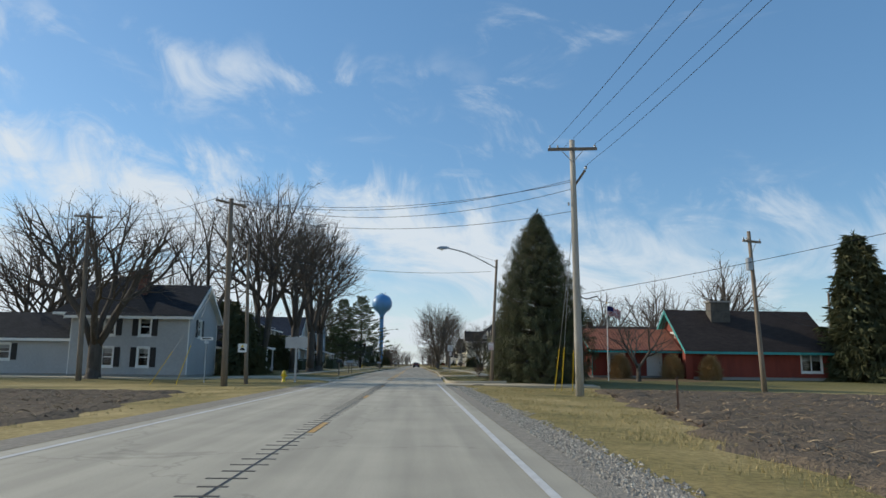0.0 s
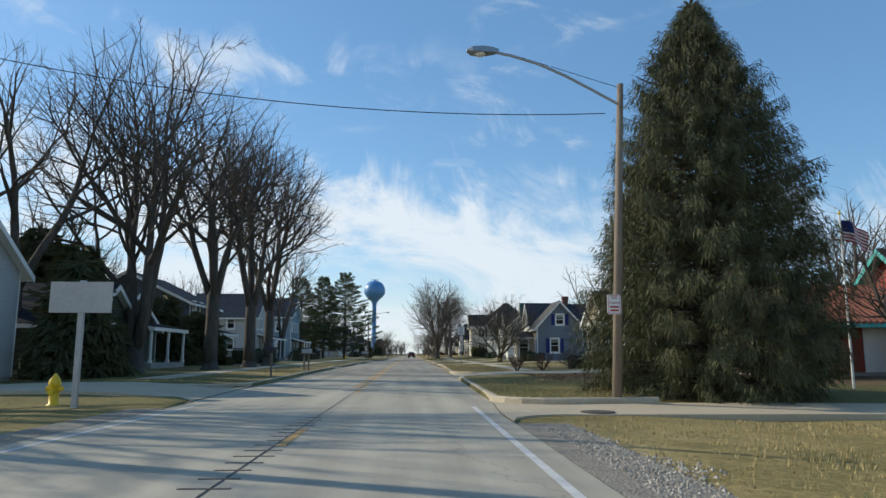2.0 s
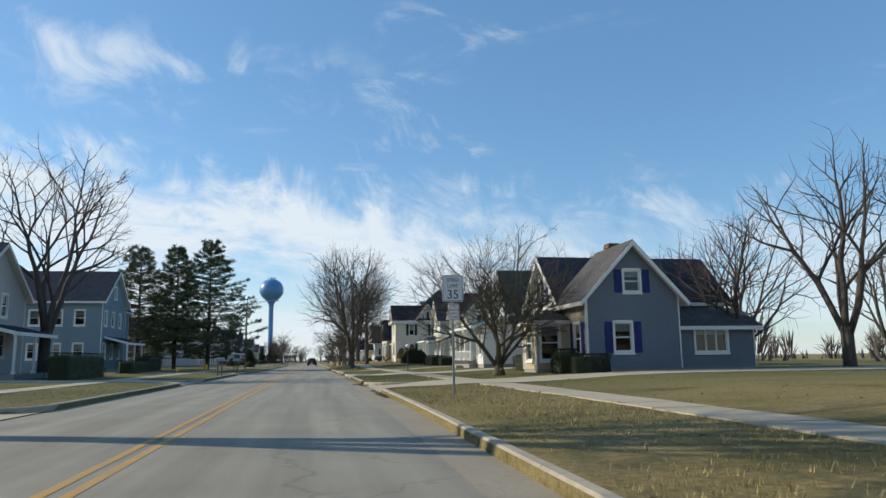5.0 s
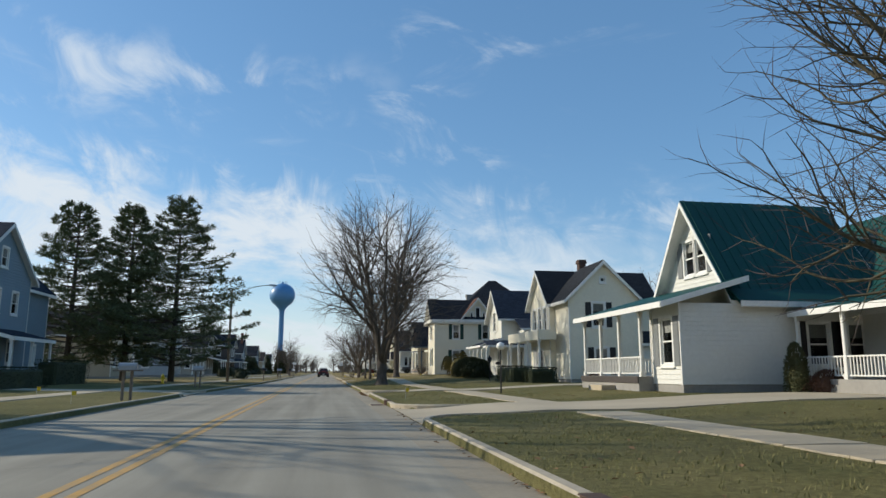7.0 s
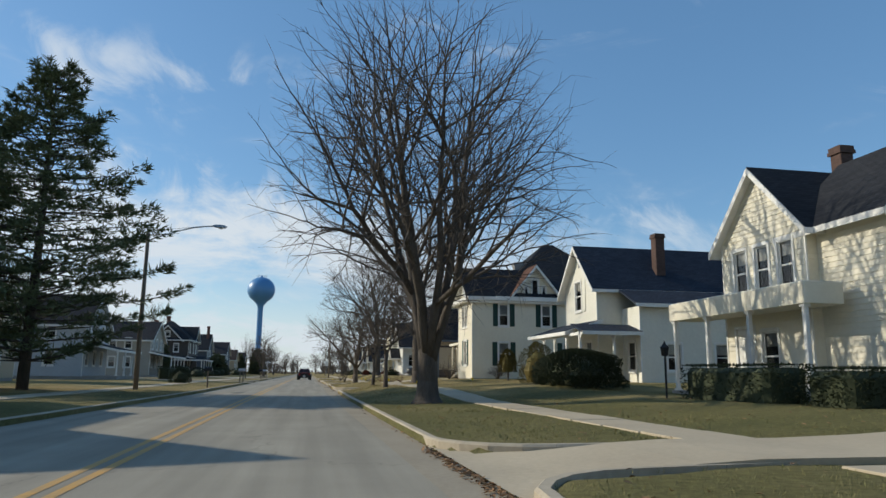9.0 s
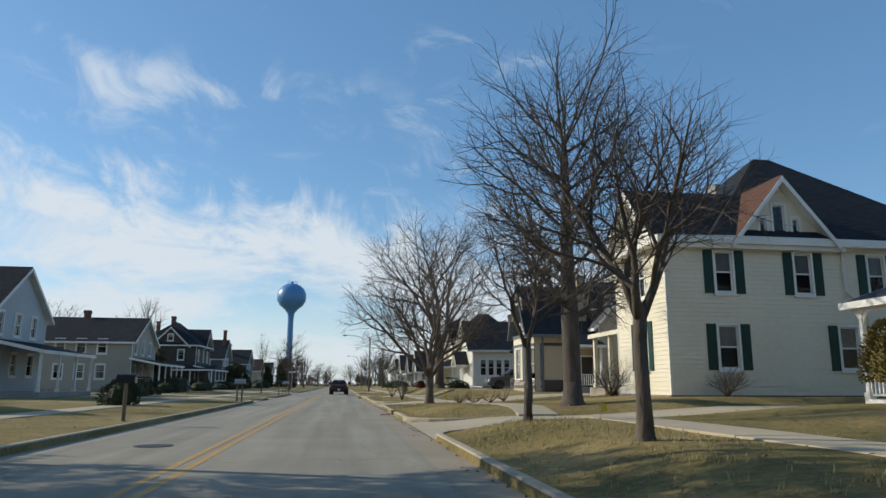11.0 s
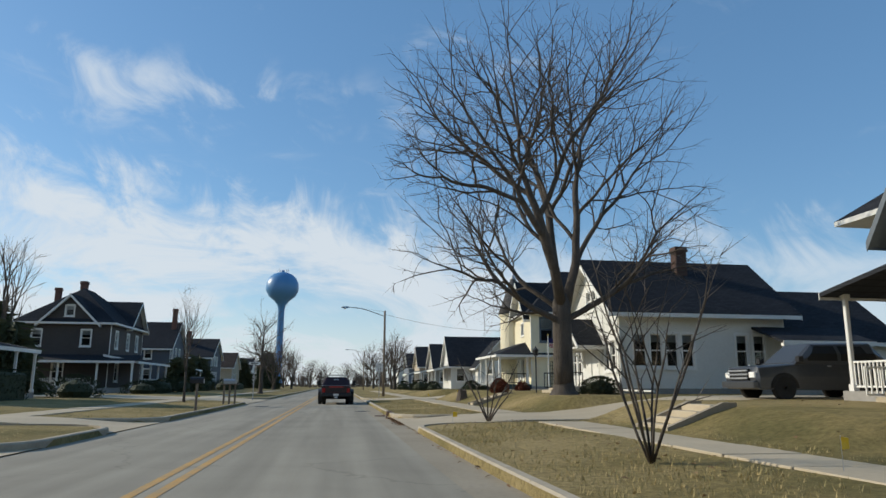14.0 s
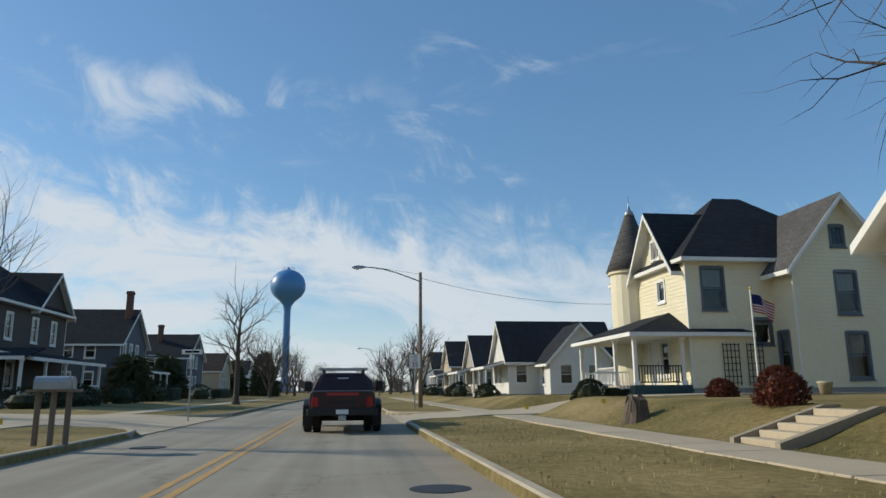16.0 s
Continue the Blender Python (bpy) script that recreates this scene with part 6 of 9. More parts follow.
def dark_victorian():
    h = placed("house", -24, 258, 0.35, "dark brown two-storey house with white trim and a long porch", "house", FL)
    P = dict(blind=0.3)
    block(h, -28.5, -20.6, 253, 263.5, 0.25, 6.6, None, "x", siding="siding_dark",
          opens={"s": [("win", 1.2, 4.5, 0.8, 1.4, P), ("win", 5.4, 4.5, 0.8, 1.4, P), ("win", 1.0, 1.4, 0.9, 1.6, P), ("win", 3.2, 1.4, 0.9, 1.6, P)],
                 "e": [("win", 1.4, 4.4, 0.8, 1.5, P), ("win", 5.0, 4.4, 0.8, 1.5, P), ("win", 8.0, 4.4, 0.8, 1.5, P), ("win", 2.0, 1.4, 1.0, 1.6, P)]})
    hip_roof(h, -28.5, -20.6, 253, 263.5, 6.6, 10.2, "roof_charcoal", 0.5, 3.0, "y")
    block(h, -26.6, -21.8, 252.9, 257, 6.2, 6.6, 9.0, "y", "roof_charcoal", 0.35, "siding_dark", rake=0.4, foundation="", corner=False, opens={"s": [("win", 2.0, 7.2, 0.7, 0.9, dict(sash=False))]})
    block(h, -24.5, -20.5, 258, 263.5, 6.2, 6.6, 9.2, "x", "roof_charcoal", 0.35, "siding_dark", rake=0.4, foundation="", corner=False)
    chimney(h, -25.5, 259.5, 8.8, 11.2, 0.6, 0.6)
    chimney(h, -27.3, 258, 8.0, 10.3, 0.5, 0.5)
    shed_roof(h, -20.6, -17.6, 251.5, 263.5, 3.0, 3.6, "e", "roof_charcoal")
    shed_roof(h, -28.5, -17.6, 250.4, 253, 3.0, 3.6, "s", "roof_charcoal")
    Build().box(-28.4, -17.8, 250.6, 253, 0.0, 0.8).done("porch_floor", M["block"], h)
    Build().box(-20.6, -17.8, 253, 263.4, 0.0, 0.8).done("porch_floor", M["block"], h)
    for x, y in ((-17.9, 250.8), (-20.8, 250.8), (-24, 250.8), (-28.2, 250.8), (-17.9, 254), (-17.9, 257), (-17.9, 260), (-17.9, 263.2)):
        post(h, x, y, 0.8, 3.02, 0.16)
    railing(h, (-28.1, 250.8), (-21, 250.8), 0.8, 0.8)
    railing(h, (-17.9, 254.2), (-17.9, 263), 0.8, 0.8)


dark_victorian()
plain_house(-28, -20.5, 276, 284, 0.35, 5.6, 8.8, "x", "roof_charcoal", "siding_slate", "dark grey house with a tall chimney", FL, {"e": w2(3) + w2(3, 4.2), "s": w2(3) + w2(3, 4.2)}, (-20.9, 279, 10.6), (-20.5, -18, 276, 284, "e", 2.9, 3.5))
plain_house(-28, -19, 296, 305, 0.35, 5.2, 8.0, "x", "roof_charcoal", "siding_slate", "dark grey house with a broad roof", FL, {"e": w2(3) + w2(3, 4.0), "s": w2(3) + w2(3, 4.0)}, (-23, 299, 9.2))
plain_house(-28, -19, 318, 327, 0.35, 4.2, 6.8, "x", "roof_brown", "siding_tan", "tan house among bare trees", FL, {"e": w2(3), "s": w2(3)})
plain_house(-28, -19, 345, 354, 0.35, 4.2, 6.8, "x", "roof_charcoal", "siding_white", "white house among bare trees", FL, {"e": w2(3), "s": w2(3)})

# ---------------------------------------------------------------- trees


def spike(b, pts, r, turn):
    """A thin three-sided twig that ends in a point."""
    n0 = len(b.v)
    d = (pts[-1] - pts[0]).normalized()
    a = d.cross(Vector((1, 0, 0)) if abs(d.x) < 0.8 else Vector((0, 1, 0))).normalized() * r
    c = d.cross(a)
    ring = [a * math.cos(turn + 2.094 * j) + c * math.sin(turn + 2.094 * j) for j in range(3)]
    m = len(pts) - 1
    for i in range(m):
        k = 1 - 0.55 * i / m
        b.v += [tuple(pts[i] + q * k) for q in ring]
    b.v.append(tuple(pts[-1]))
    for i in range(m - 1):
        for j in range(3):
            p, q = n0 + 3 * i + j, n0 + 3 * i + (j + 1) % 3
            b.f.append((p, q, q + 3, p + 3))
    e = n0 + 3 * (m - 1)
    for j in range(3):
        b.f.append((e + j, e + (j + 1) % 3, n0 + 3 * m))


def bare_tree(name, x, y, z, seed, height_, spread, trunk_r, fork, label, stems=1, bark="bark", twig="twig", open_=0.4, base=None, mid=0.42,
              group="bare street trees", lean=(0, 0), droop=0.0, crook=1.0, twig_r=0.008, limb=(), twig_len=0.4, up=0.06, power=2.0, angle=(0.5, 0.95)):
    """A leafless tree: every limb gives off side limbs, sharing out its thickness, inside an uneven rounded crown.
    fork: height of the parting into stems; spread: crown radius; base: height of the crown's underside."""
    rng = random.Random(seed)
    top = thing(name, x, y, z, label, "tree", group)
    wood, fine = Build(), Build()
    H = height_
    base = fork * 0.8 if base is None else base
    G0 = 2.399

    def rnd():
        return Vector((rng.gauss(0, 1), rng.gauss(0, 1), rng.gauss(0, 1))) * 0.58

    def reach(p):
        """Crown radius at a place, lobed round the stem."""
        s = (p.z - base) / (H - base)
        if s >= 1:
            return 0.0
        a = math.atan2(p.y, p.x)
        lobe = 1 + 0.22 * noise.noise((math.cos(a) * 1.5 + seed * 1.7, math.sin(a) * 1.5, p.z * 4 / H))
        if s < mid:
            k = max(0.0, (mid - s) / mid)
            return spread * lobe * (0.45 + 0.55 * math.sqrt(max(0.0, 1 - k * k)))
        return spread * lobe * math.sqrt(max(0.0, 1 - ((s - mid) / (1 - mid)) ** 2.4))

    def branch(p, d, r, length, level, start_r=None):
        """Marches along d; length is the way to its tip."""
        if r <= twig_r * 1.25 or length < twig_len * 0.8:
            L = min(max(length, twig_len * 0.5), twig_len * 1.7) * rng.uniform(0.6, 1.1)
            m = p + d * L * 0.5
            spike(fine, [p, m, m + (d + rnd() * 0.35 + Vector((0, 0, up - droop))).normalized() * L * 0.5], min(r, twig_r), rng.random() * 2)
            return
        share = (0.22, 0.42) if level == 0 and stems == 1 else (0.36, 0.74)
        m_ = sum(share) / 2
        f = (1 - m_ ** power) ** (1 / power)
        c = length * (1 - math.sqrt(f)) / (math.sqrt(r) - math.sqrt(twig_r) * 0.6)
        pts, rr, q, dd, gone = [p.copy()], [start_r or r], p.copy(), d.normalized(), 0.0
        spin = rng.uniform(0, 6.28)
        aim = dd.copy()
        jit = rng.uniform(0.88, 1.08)
        first = True
        while r > twig_r and len(pts) < 70:
            seg = max(0.09, c * math.sqrt(r) * rng.uniform(0.65, 1.35)) * (1.0 if not first else 2.0 if level == 0 else 1.5)
            bare = first and level == 0 and stems == 1
            n = max(1, int(fork / 0.8)) if bare else (2 if seg > 0.5 else 1)
            if bare:
                seg = fork
            sway = (0.015 if bare else 0.05 if level == 0 and stems == 1 else 0.10 + 0.03 * level) * crook
            for k in range(n):
                dd = (dd + rnd() * sway + (aim - dd) * (0.3 if level == 0 and stems == 1 else 0.12 if level == 0 else 0.06) + Vector((0, 0, (up if dd.z < 0.8 else 0) - droop * 0.22 * min(level, 2)))).normalized()
                q = q + dd * (seg / n)
                pts.append(q.copy())
                rr.append(r)
            gone += seg
            first = False
            away = Vector((q.x - lean[0] * q.z, q.y - lean[1] * q.z, q.z))
            off = math.hypot(away.x, away.y)
            if (level > 0 or stems > 1) and off > 0.5 and off > reach(away) * jit:
                break
            if level > 0 and dd.z < 0.1 and q.z < base * 0.8:
                break
            rl = r * rng.uniform(*share)
            left = max(length - gone, length * 0.06)
            spin += G0 + rng.uniform(-0.5, 0.5)
            a = dd.cross(Vector((0, 0, 1)) if abs(dd.z) < 0.9 else Vector((1, 0, 0))).normalized()
            side = a * math.cos(spin) + dd.cross(a) * math.sin(spin)
            ang = rng.uniform(*angle)
            if level == 0 and stems == 1:
                s = min(1.0, max(0.0, (q.z - fork) / (H - fork)))
                ang = 1.12 - 0.62 * s + rng.uniform(-0.15, 0.15)
                ll = max(reach(q), reach(q + Vector((0, 0, spread * 0.5)))) * rng.uniform(0.95, 1.3) + 0.3
                rl = max(rl, min(r * 0.6, 0.011 * ll))
            else:
                ll = (left + length * 0.12) * math.sqrt(rl / r) * rng.uniform(0.75, 1.15)
                if level < 2 and off > 0.3:
                    side = (side + Vector((away.x, away.y, 0)).normalized() * 0.35).normalized()
            branch(q, (dd * math.cos(ang) + side * math.sin(ang)).normalized(), rl, ll, level + 1, min(r * 0.8, rl * 1.25))
            if not (level == 0 and stems == 1):
                dd = (dd - side * 0.16 * rl / r * 1.6).normalized()
                aim = (aim - side * (0.05 if level == 0 else 0.1)).normalized()
            r = max(r ** power - rl ** power, 0.0) ** (1 / power)
        if r > twig_r * 1.5:
            for _ in range(3):
                branch(q, (dd + rnd() * 0.5).normalized(), twig_r * rng.uniform(1.0, 1.6), twig_len * 1.6, level + 2)
        m = min(5, len(rr) - 1)
        for k in range(m):
            rr[-1 - k] = min(rr[-1 - k], twig_r * 0.6 + (rr[-1 - m] - twig_r * 0.6) * (k / m) ** 0.7)
        if len(pts) > 1:
            r0 = rr[0]
            wood.tube(pts, rr, 12 if r0 > 0.16 else 8 if r0 > 0.09 else 6 if r0 > 0.04 else 4 if r0 > 0.02 else 3, level == 0)

    axis = Vector((lean[0], lean[1], 1)).normalized()
    if fork > 0.3:
        wood.tube([(0, 0, -0.25), (0, 0, 0.02), (0, 0, 0.15), (lean[0] * 0.4, lean[1] * 0.4, 0.42), (lean[0] * 0.8, lean[1] * 0.8, 0.8)],
                  [trunk_r * 1.9, trunk_r * 1.5, trunk_r * 1.22, trunk_r * 1.06, trunk_r * 0.97], 12)
    if stems == 1:
        branch(Vector((0, 0, -0.1)), axis, trunk_r, H * 1.04, 0)
    else:
        if fork > 0.3:
            wood.tube([axis * (fork * k) + rnd() * 0.02 for k in (0.05, 0.35, 0.7, 1.0)] + [axis * (fork + trunk_r)], [trunk_r * 1.05, trunk_r, trunk_r * 0.98, trunk_r * 0.95, trunk_r * 0.6], 12)
        extra = sum(v[3] ** power for v in limb)
        r = (max(trunk_r ** power - extra, trunk_r ** power * 0.5) / stems) ** (1 / power)
        for s in range(stems):
            a = 2 * math.pi * s / stems + rng.uniform(-0.35, 0.35) + seed
            o = open_ * rng.uniform(0.7, 1.25) * (0.25 if s == 0 and stems > 3 else 1.0)
            d = Vector((math.cos(a) * o + lean[0], math.sin(a) * o + lean[1], 1)).normalized()
            p = axis * max(0.0, fork - trunk_r * rng.uniform(0.2, 1.6)) + Vector((math.cos(a), math.sin(a), 0)) * trunk_r * 0.35
            branch(p, d, r * rng.uniform(0.88, 1.12), (H - fork) * rng.uniform(1.15, 1.3), 0, r * 1.1)
    for p, d, length, r in limb:
        branch(Vector(p), Vector(d).normalized(), r, length, 1)
    wood.done("trunk", M[bark], top, smooth=True)
    if fine.v:
        fine.done("crown", M[twig], top)
    return top


def sprig(b, p, d, length, width, rng):
    """A small needled shoot: two crossed tapering blades."""
    d = d.normalized()
    a = d.cross(Vector((rng.uniform(-1, 1), rng.uniform(-1, 1), rng.uniform(-1, 1)))).normalized()
    c = d.cross(a)
    n = len(b.v)
    tip, mid = p + d * length, p + d * length * 0.4
    b.v += [tuple(p), tuple(mid + a * width), tuple(tip), tuple(mid - a * width), tuple(mid + c * width), tuple(mid - c * width)]
    b.f += [(n, n + 1, n + 2, n + 3), (n, n + 4, n + 2, n + 5)]


def blade(b, p, d, length, width, rng):
    """One narrow needled shoot."""
    d = d.normalized()
    a = d.cross(Vector((rng.uniform(-1, 1), rng.uniform(-1, 1), rng.uniform(-1, 1)))).normalized() * width
    n = len(b.v)
    mid = p + d * length * 0.35
    b.v += [tuple(p), tuple(mid + a), tuple(p + d * length), tuple(mid - a)]
    b.f.append((n, n + 1, n + 2, n + 3))


def spruce(x, y, z, H, R, seed, label, fine=1.3, full=False):
    """A dense drooping spruce with boughs to the ground."""
    rng = random.Random(seed)
    top = thing("spruce_tree", x, y, z, label, "tree", "evergreen trees")
    Build().tube([(0, 0, -0.2), (0, 0, H * 0.5), (0, 0, H * 0.98)], [0.28, 0.17, 0.02], 9).done("trunk", M["bark"], top, smooth=True)
    wood, leaf = Build(), Build()
    zz = 0.25
    while zz < H - 0.25:
        t = zz / H
        r = R * ((1 - t ** 1.7) ** 0.98 if full else (1 - t) ** 0.72) * (0.8 + 0.2 * smoothstep(0.0, 0.16, t)) + 0.1
        n = max(5, int(7 + 9 * (1 - t)))
        for i in range(n):
            az = 2 * math.pi * (i + rng.random()) / n
            lobe = (0.88 + 0.1 * math.sin(3 * az + 6 * t) + rng.uniform(-0.16, 0.1)) if full else (0.82 + 0.2 * math.sin(3 * az + 6 * t) + rng.uniform(-0.2, 0.16))
            L_ = r * lobe
            out_ = Vector((math.cos(az), math.sin(az), 0))
            rise = 0.28 - 0.75 * (1 - t)
            z1 = zz + rng.uniform(-0.22, 0.22) if 0.5 < zz < H - 0.8 else zz
            pts = [Vector((0, 0, z1)) + out_ * (L_ * k) + Vector((0, 0, L_ * (0.12 * k + rise * k * k * 0.55 + (0.12 * k ** 4)))) for k in (0.05, 0.35, 0.7, 1.0)]
            wood.tube(pts, [0.035, 0.025, 0.015, 0.006], 4, False)
            m = int((9 + 16 * L_) / fine ** 1.4)
            for j in range(m):
                k = 0.25 + 0.75 * math.sqrt(rng.random())
                f = k * 3
                q = min(int(f), 2)
                p = pts[q].lerp(pts[q + 1], f - q)
                side = out_.cross(Vector((0, 0, 1))) * rng.uniform(-1, 1)
                p = p + side * 0.34 * (1.1 - k) * L_ * 0.5
                d = out_ * rng.uniform(0.25, 1.0) + side * 0.9 + Vector((0, 0, rng.uniform(-1.5, 0.12)))
                if full:
                    p = p + Vector((0, 0, -0.35 * rng.random() * k))
                    d = out_ * rng.uniform(0.0, 0.7) + side * 0.5 + Vector((0, 0, rng.uniform(-1.6, 0.05)))
                if full:
                    for _ in range(2):
                        blade(leaf, p + Vector((rng.uniform(-1, 1), rng.uniform(-1, 1), rng.uniform(-1, 1))) * 0.1, d + side * rng.uniform(-0.4, 0.4), rng.uniform(0.14, 0.3), rng.uniform(0.006, 0.012), rng)
                else:
                    sprig(leaf, p, d, fine * rng.uniform(0.26, 0.5), fine * rng.uniform(0.025, 0.05), rng)
        zz += rng.uniform(0.17, 0.26) * (1.0 - 0.35 * t) * (0.62 if full else 1.0)
    for k in range(14):
        sprig(leaf, Vector((0, 0, H - 0.6 + 0.04 * k)), Vector((rng.uniform(-1, 1), rng.uniform(-1, 1), 1.2)), 0.35, 0.035, rng)
    wood.done("bough", M["bark"], top)
    leaf.done("crown", M["spruce"], top)
    return top


def pine(x, y, z, H, R, seed, label, bare=0.18):
    """A white pine: open whorls of level boughs with soft needle tufts."""
    rng = random.Random(seed)
    top = thing("pine_tree", x, y, z, label, "tree", "evergreen trees")
    Build().tube([(0, 0, -0.2), (0.05, 0, H * 0.5), (0, 0.05, H * 0.97)], [0.27, 0.17, 0.03], 9).done("trunk", M["bark"], top, smooth=True)
    wood, leaf = Build(), Build()
    zz = H * bare
    while zz < H - 0.4:
        t = zz / H
        r = R * (1.03 - t) ** 0.95 * 1.2 * smoothstep(bare - 0.14, bare + 0.22, t) + 0.35
        n = rng.randint(5, 7)
        a0 = rng.random() * 6.28
        for i in range(n):
            az = a0 + 2 * math.pi * i / n + rng.uniform(-0.3, 0.3)
            L_ = r * rng.uniform(0.55, 1.12)
            out_ = Vector((math.cos(az), math.sin(az), 0))
            rise = rng.uniform(0.02, 0.22) + 0.5 * max(0, t - 0.6)
            pts = [Vector((0, 0, zz)) + out_ * (L_ * k) + Vector((0, 0, L_ * (rise * k - 0.12 * k * k + 0.14 * k ** 4))) for k in (0.03, 0.35, 0.7, 1.0)]
            wood.tube(pts, [0.05, 0.035, 0.022, 0.008], 5, False)
            for j in range(int(7 + 6.5 * L_)):
                k = 0.30 + 0.70 * math.sqrt(rng.random())
                f = k * 3
                q = min(int(f), 2)
                p = pts[q].lerp(pts[q + 1], f - q)
                side = out_.cross(Vector((0, 0, 1)))
                p = p + side * rng.uniform(-1, 1) * 0.32 * L_ * (1.15 - 0.75 * k) + Vector((0, 0, rng.uniform(-0.05, 0.14)))
                for _ in range(4):
                    d = Vector((rng.uniform(-1, 1), rng.uniform(-1, 1), rng.uniform(-0.35, 1))) + out_ * 0.6
                    sprig(leaf, p, d, rng.uniform(0.28, 0.5), 0.03, rng)
        zz += rng.uniform(0.36, 0.58) * (1.12 - 0.45 * t)
    wood.done("bough", M["bark"], top)
    leaf.done("crown", M["pine"], top)
    return top


G = height
spruce(7.9, 45.5, 0.1, 11.3, 3.85, 3, "tall dense dark green spruce with drooping boughs to the ground", 0.6, True)
for i, (px, py, ph, pr) in enumerate(((-12.6, 158, 15.8, 7.4), (-16.6, 158.5, 15.3, 5.4), (-20.6, 157, 14.8, 6.6))):
    pine(px, py, 0.3, ph, pr, 11 + i, "tall dark green white pine with open level boughs", 0.08)
B0 = "large leafless broad-crowned tree on a lawn"
BIG = dict(open_=0.24, twig_r=0.0105, power=2.1, mid=0.5, twig_len=0.6, base=3.2)
bare_tree("bare_tree", -13.6, 61.8, 0.2, 4, 17.4, 5.6, 0.42, 1.2, "large leafless tree with several trunks in a shaded yard", stems=4, **BIG)
bare_tree("bare_tree", -11.9, 68.8, 0.2, 5, 16.9, 6.6, 0.40, 4.4, B0, stems=4, **BIG)
bare_tree("bare_tree", -11.6, 77.3, 0.25, 6, 16.7, 6.4, 0.40, 4.6, B0, stems=3, **BIG)
bare_tree("bare_tree", -11.4, 82.8, 0.3, 7, 16.0, 6.8, 0.36, 4.2, B0, stems=4, **BIG)
bare_tree("bare_tree", -20.6, 45.8, -0.1, 8, 12.5, 5.6, 0.42, 2.4, "leafless tree with low crooked limbs before a white house", stems=4, open_=0.6, crook=1.4, twig_r=0.0105, twig_len=0.6, base=2.0)
bare_tree("bare_tree", -17.4, 58, 0.1, 9, 15.5, 4.6, 0.30, 4.0, "tall leafless tree behind a farmhouse yard", stems=3, open_=0.3, twig_r=0.009, twig_len=0.65)
bare_tree("bare_tree", 9.3, 101.7, 0.42, 21, 7.3, 4.7, 0.20, 0.5, "small leafless ornamental tree with several twisted stems", stems=6, bark="bark_moss", twig="twig_mauve", open_=0.85, base=1.2, mid=0.45, crook=1.6, twig_r=0.0058, twig_len=0.32, power=2.4)
bare_tree("bare_tree", 4.3, 145.5, 0.2, 22, 13.4, 6.2, 0.35, 1.7, "large leafless maple with many ascending arched limbs beside the kerb", stems=7, open_=0.40, base=3.2, mid=0.55, droop=0.12, twig_r=0.0095, power=2.25, twig_len=0.7)
bare_tree("bare_tree", 4.2, 157.5, G(4.2, 157.5) - 0.03, 23, 5.2, 1.8, 0.10, 1.8, "slender leafless young tree on the verge", stems=3, open_=0.34, bark="bark_pale", base=1.9, mid=0.42, twig_r=0.0044, power=2.3, twig_len=0.34, crook=1.3)
bare_tree("bare_tree", 4.1, 163.2, G(4.1, 163.2) - 0.03, 24, 4.9, 1.8, 0.08, 1.7, "small leafless tree on the verge", stems=3, open_=0.5, base=1.8, twig_r=0.0044, power=2.3, twig_len=0.34, crook=1.3)
bare_tree("bare_tree", 7.9, 171.5, G(7.9, 171.5) - 0.03, 25, 20.2, 5.0, 0.31, 3.0, "tall straight leafless tree before a cream house", base=2.6, mid=0.3, droop=0.05, twig_r=0.0072, power=2.2, twig_len=0.5)
bare_tree("bare_tree", 4.35, 182.4, G(4.35, 182.4) - 0.03, 26, 7.2, 4.3, 0.19, 1.5, "leafless crooked tree on the verge", stems=6, bark="bark_pale", open_=0.75, base=2.2, mid=0.5, crook=1.9, twig_r=0.0056, power=2.18, twig_len=0.36)
bare_tree("bare_tree", 9.2, 213.8, 0.8, 27, 17.2, 8.2, 0.41, 3.8, "very large spreading leafless tree on a bank", stems=3, open_=0.34, base=3.2, mid=0.42, crook=1.3, droop=0.04, twig_r=0.0088, power=2.15, twig_len=0.55,
          limb=(((-0.2, -0.1, 3.0), (-1, -0.3, 0.5), 9.5, 0.13), ((-0.2, 0.1, 3.6), (-0.9, 0.5, 0.55), 8.5, 0.11), ((0.2, 0, 3.1), (1, -0.4, 0.45), 9.5, 0.13)))
bare_tree("bare_shrub", 4.05, 194.6, 0.15, 28, 3.0, 1.0, 0.055, 0.02, "tall leafless shrub with thin upright stems on the verge", stems=8, open_=0.4, base=0.7, mid=0.7, twig_r=0.006, twig_len=0.3)
bare_tree("bare_shrub", 4.15, 205.2, 0.15, 29, 1.9, 1.0, 0.055, 0.02, "small leafless shrub with spreading stems on the verge", stems=6, open_=0.55, base=0.6, mid=0.7, twig_r=0.009, twig_len=0.25)
bare_tree("bare_tree", 11.0, 67.3, 0.3, 30, 6.6, 2.6, 0.10, 1.6, "small thin leafless tree before a bungalow porch", stems=3, bark="bark_pale", twig_r=0.009, open_=0.6)
bare_tree("bare_tree", 15.2, 47.8, 0.0, 31, 5.2, 2.6, 0.15, 1.2, "small leafless tree before a red house", stems=3, open_=0.6, twig="twig_red", twig_r=0.008, twig_len=0.35)
bare_tree("bare_tree", -8.0, 262, 0.3, 32, 10.5, 3.6, 0.2, 2.4, "slender leafless tree on the far verge", twig_r=0.011, twig_len=0.6)
bare_tree("bare_tree", -8.3, 226, 0.2, 33, 5.9, 1.2, 0.06, 1.6, "narrow upright leafless tree on a lawn", stems=3, open_=0.16, twig_r=0.006, power=2.2, twig_len=0.5, angle=(0.25, 0.5))
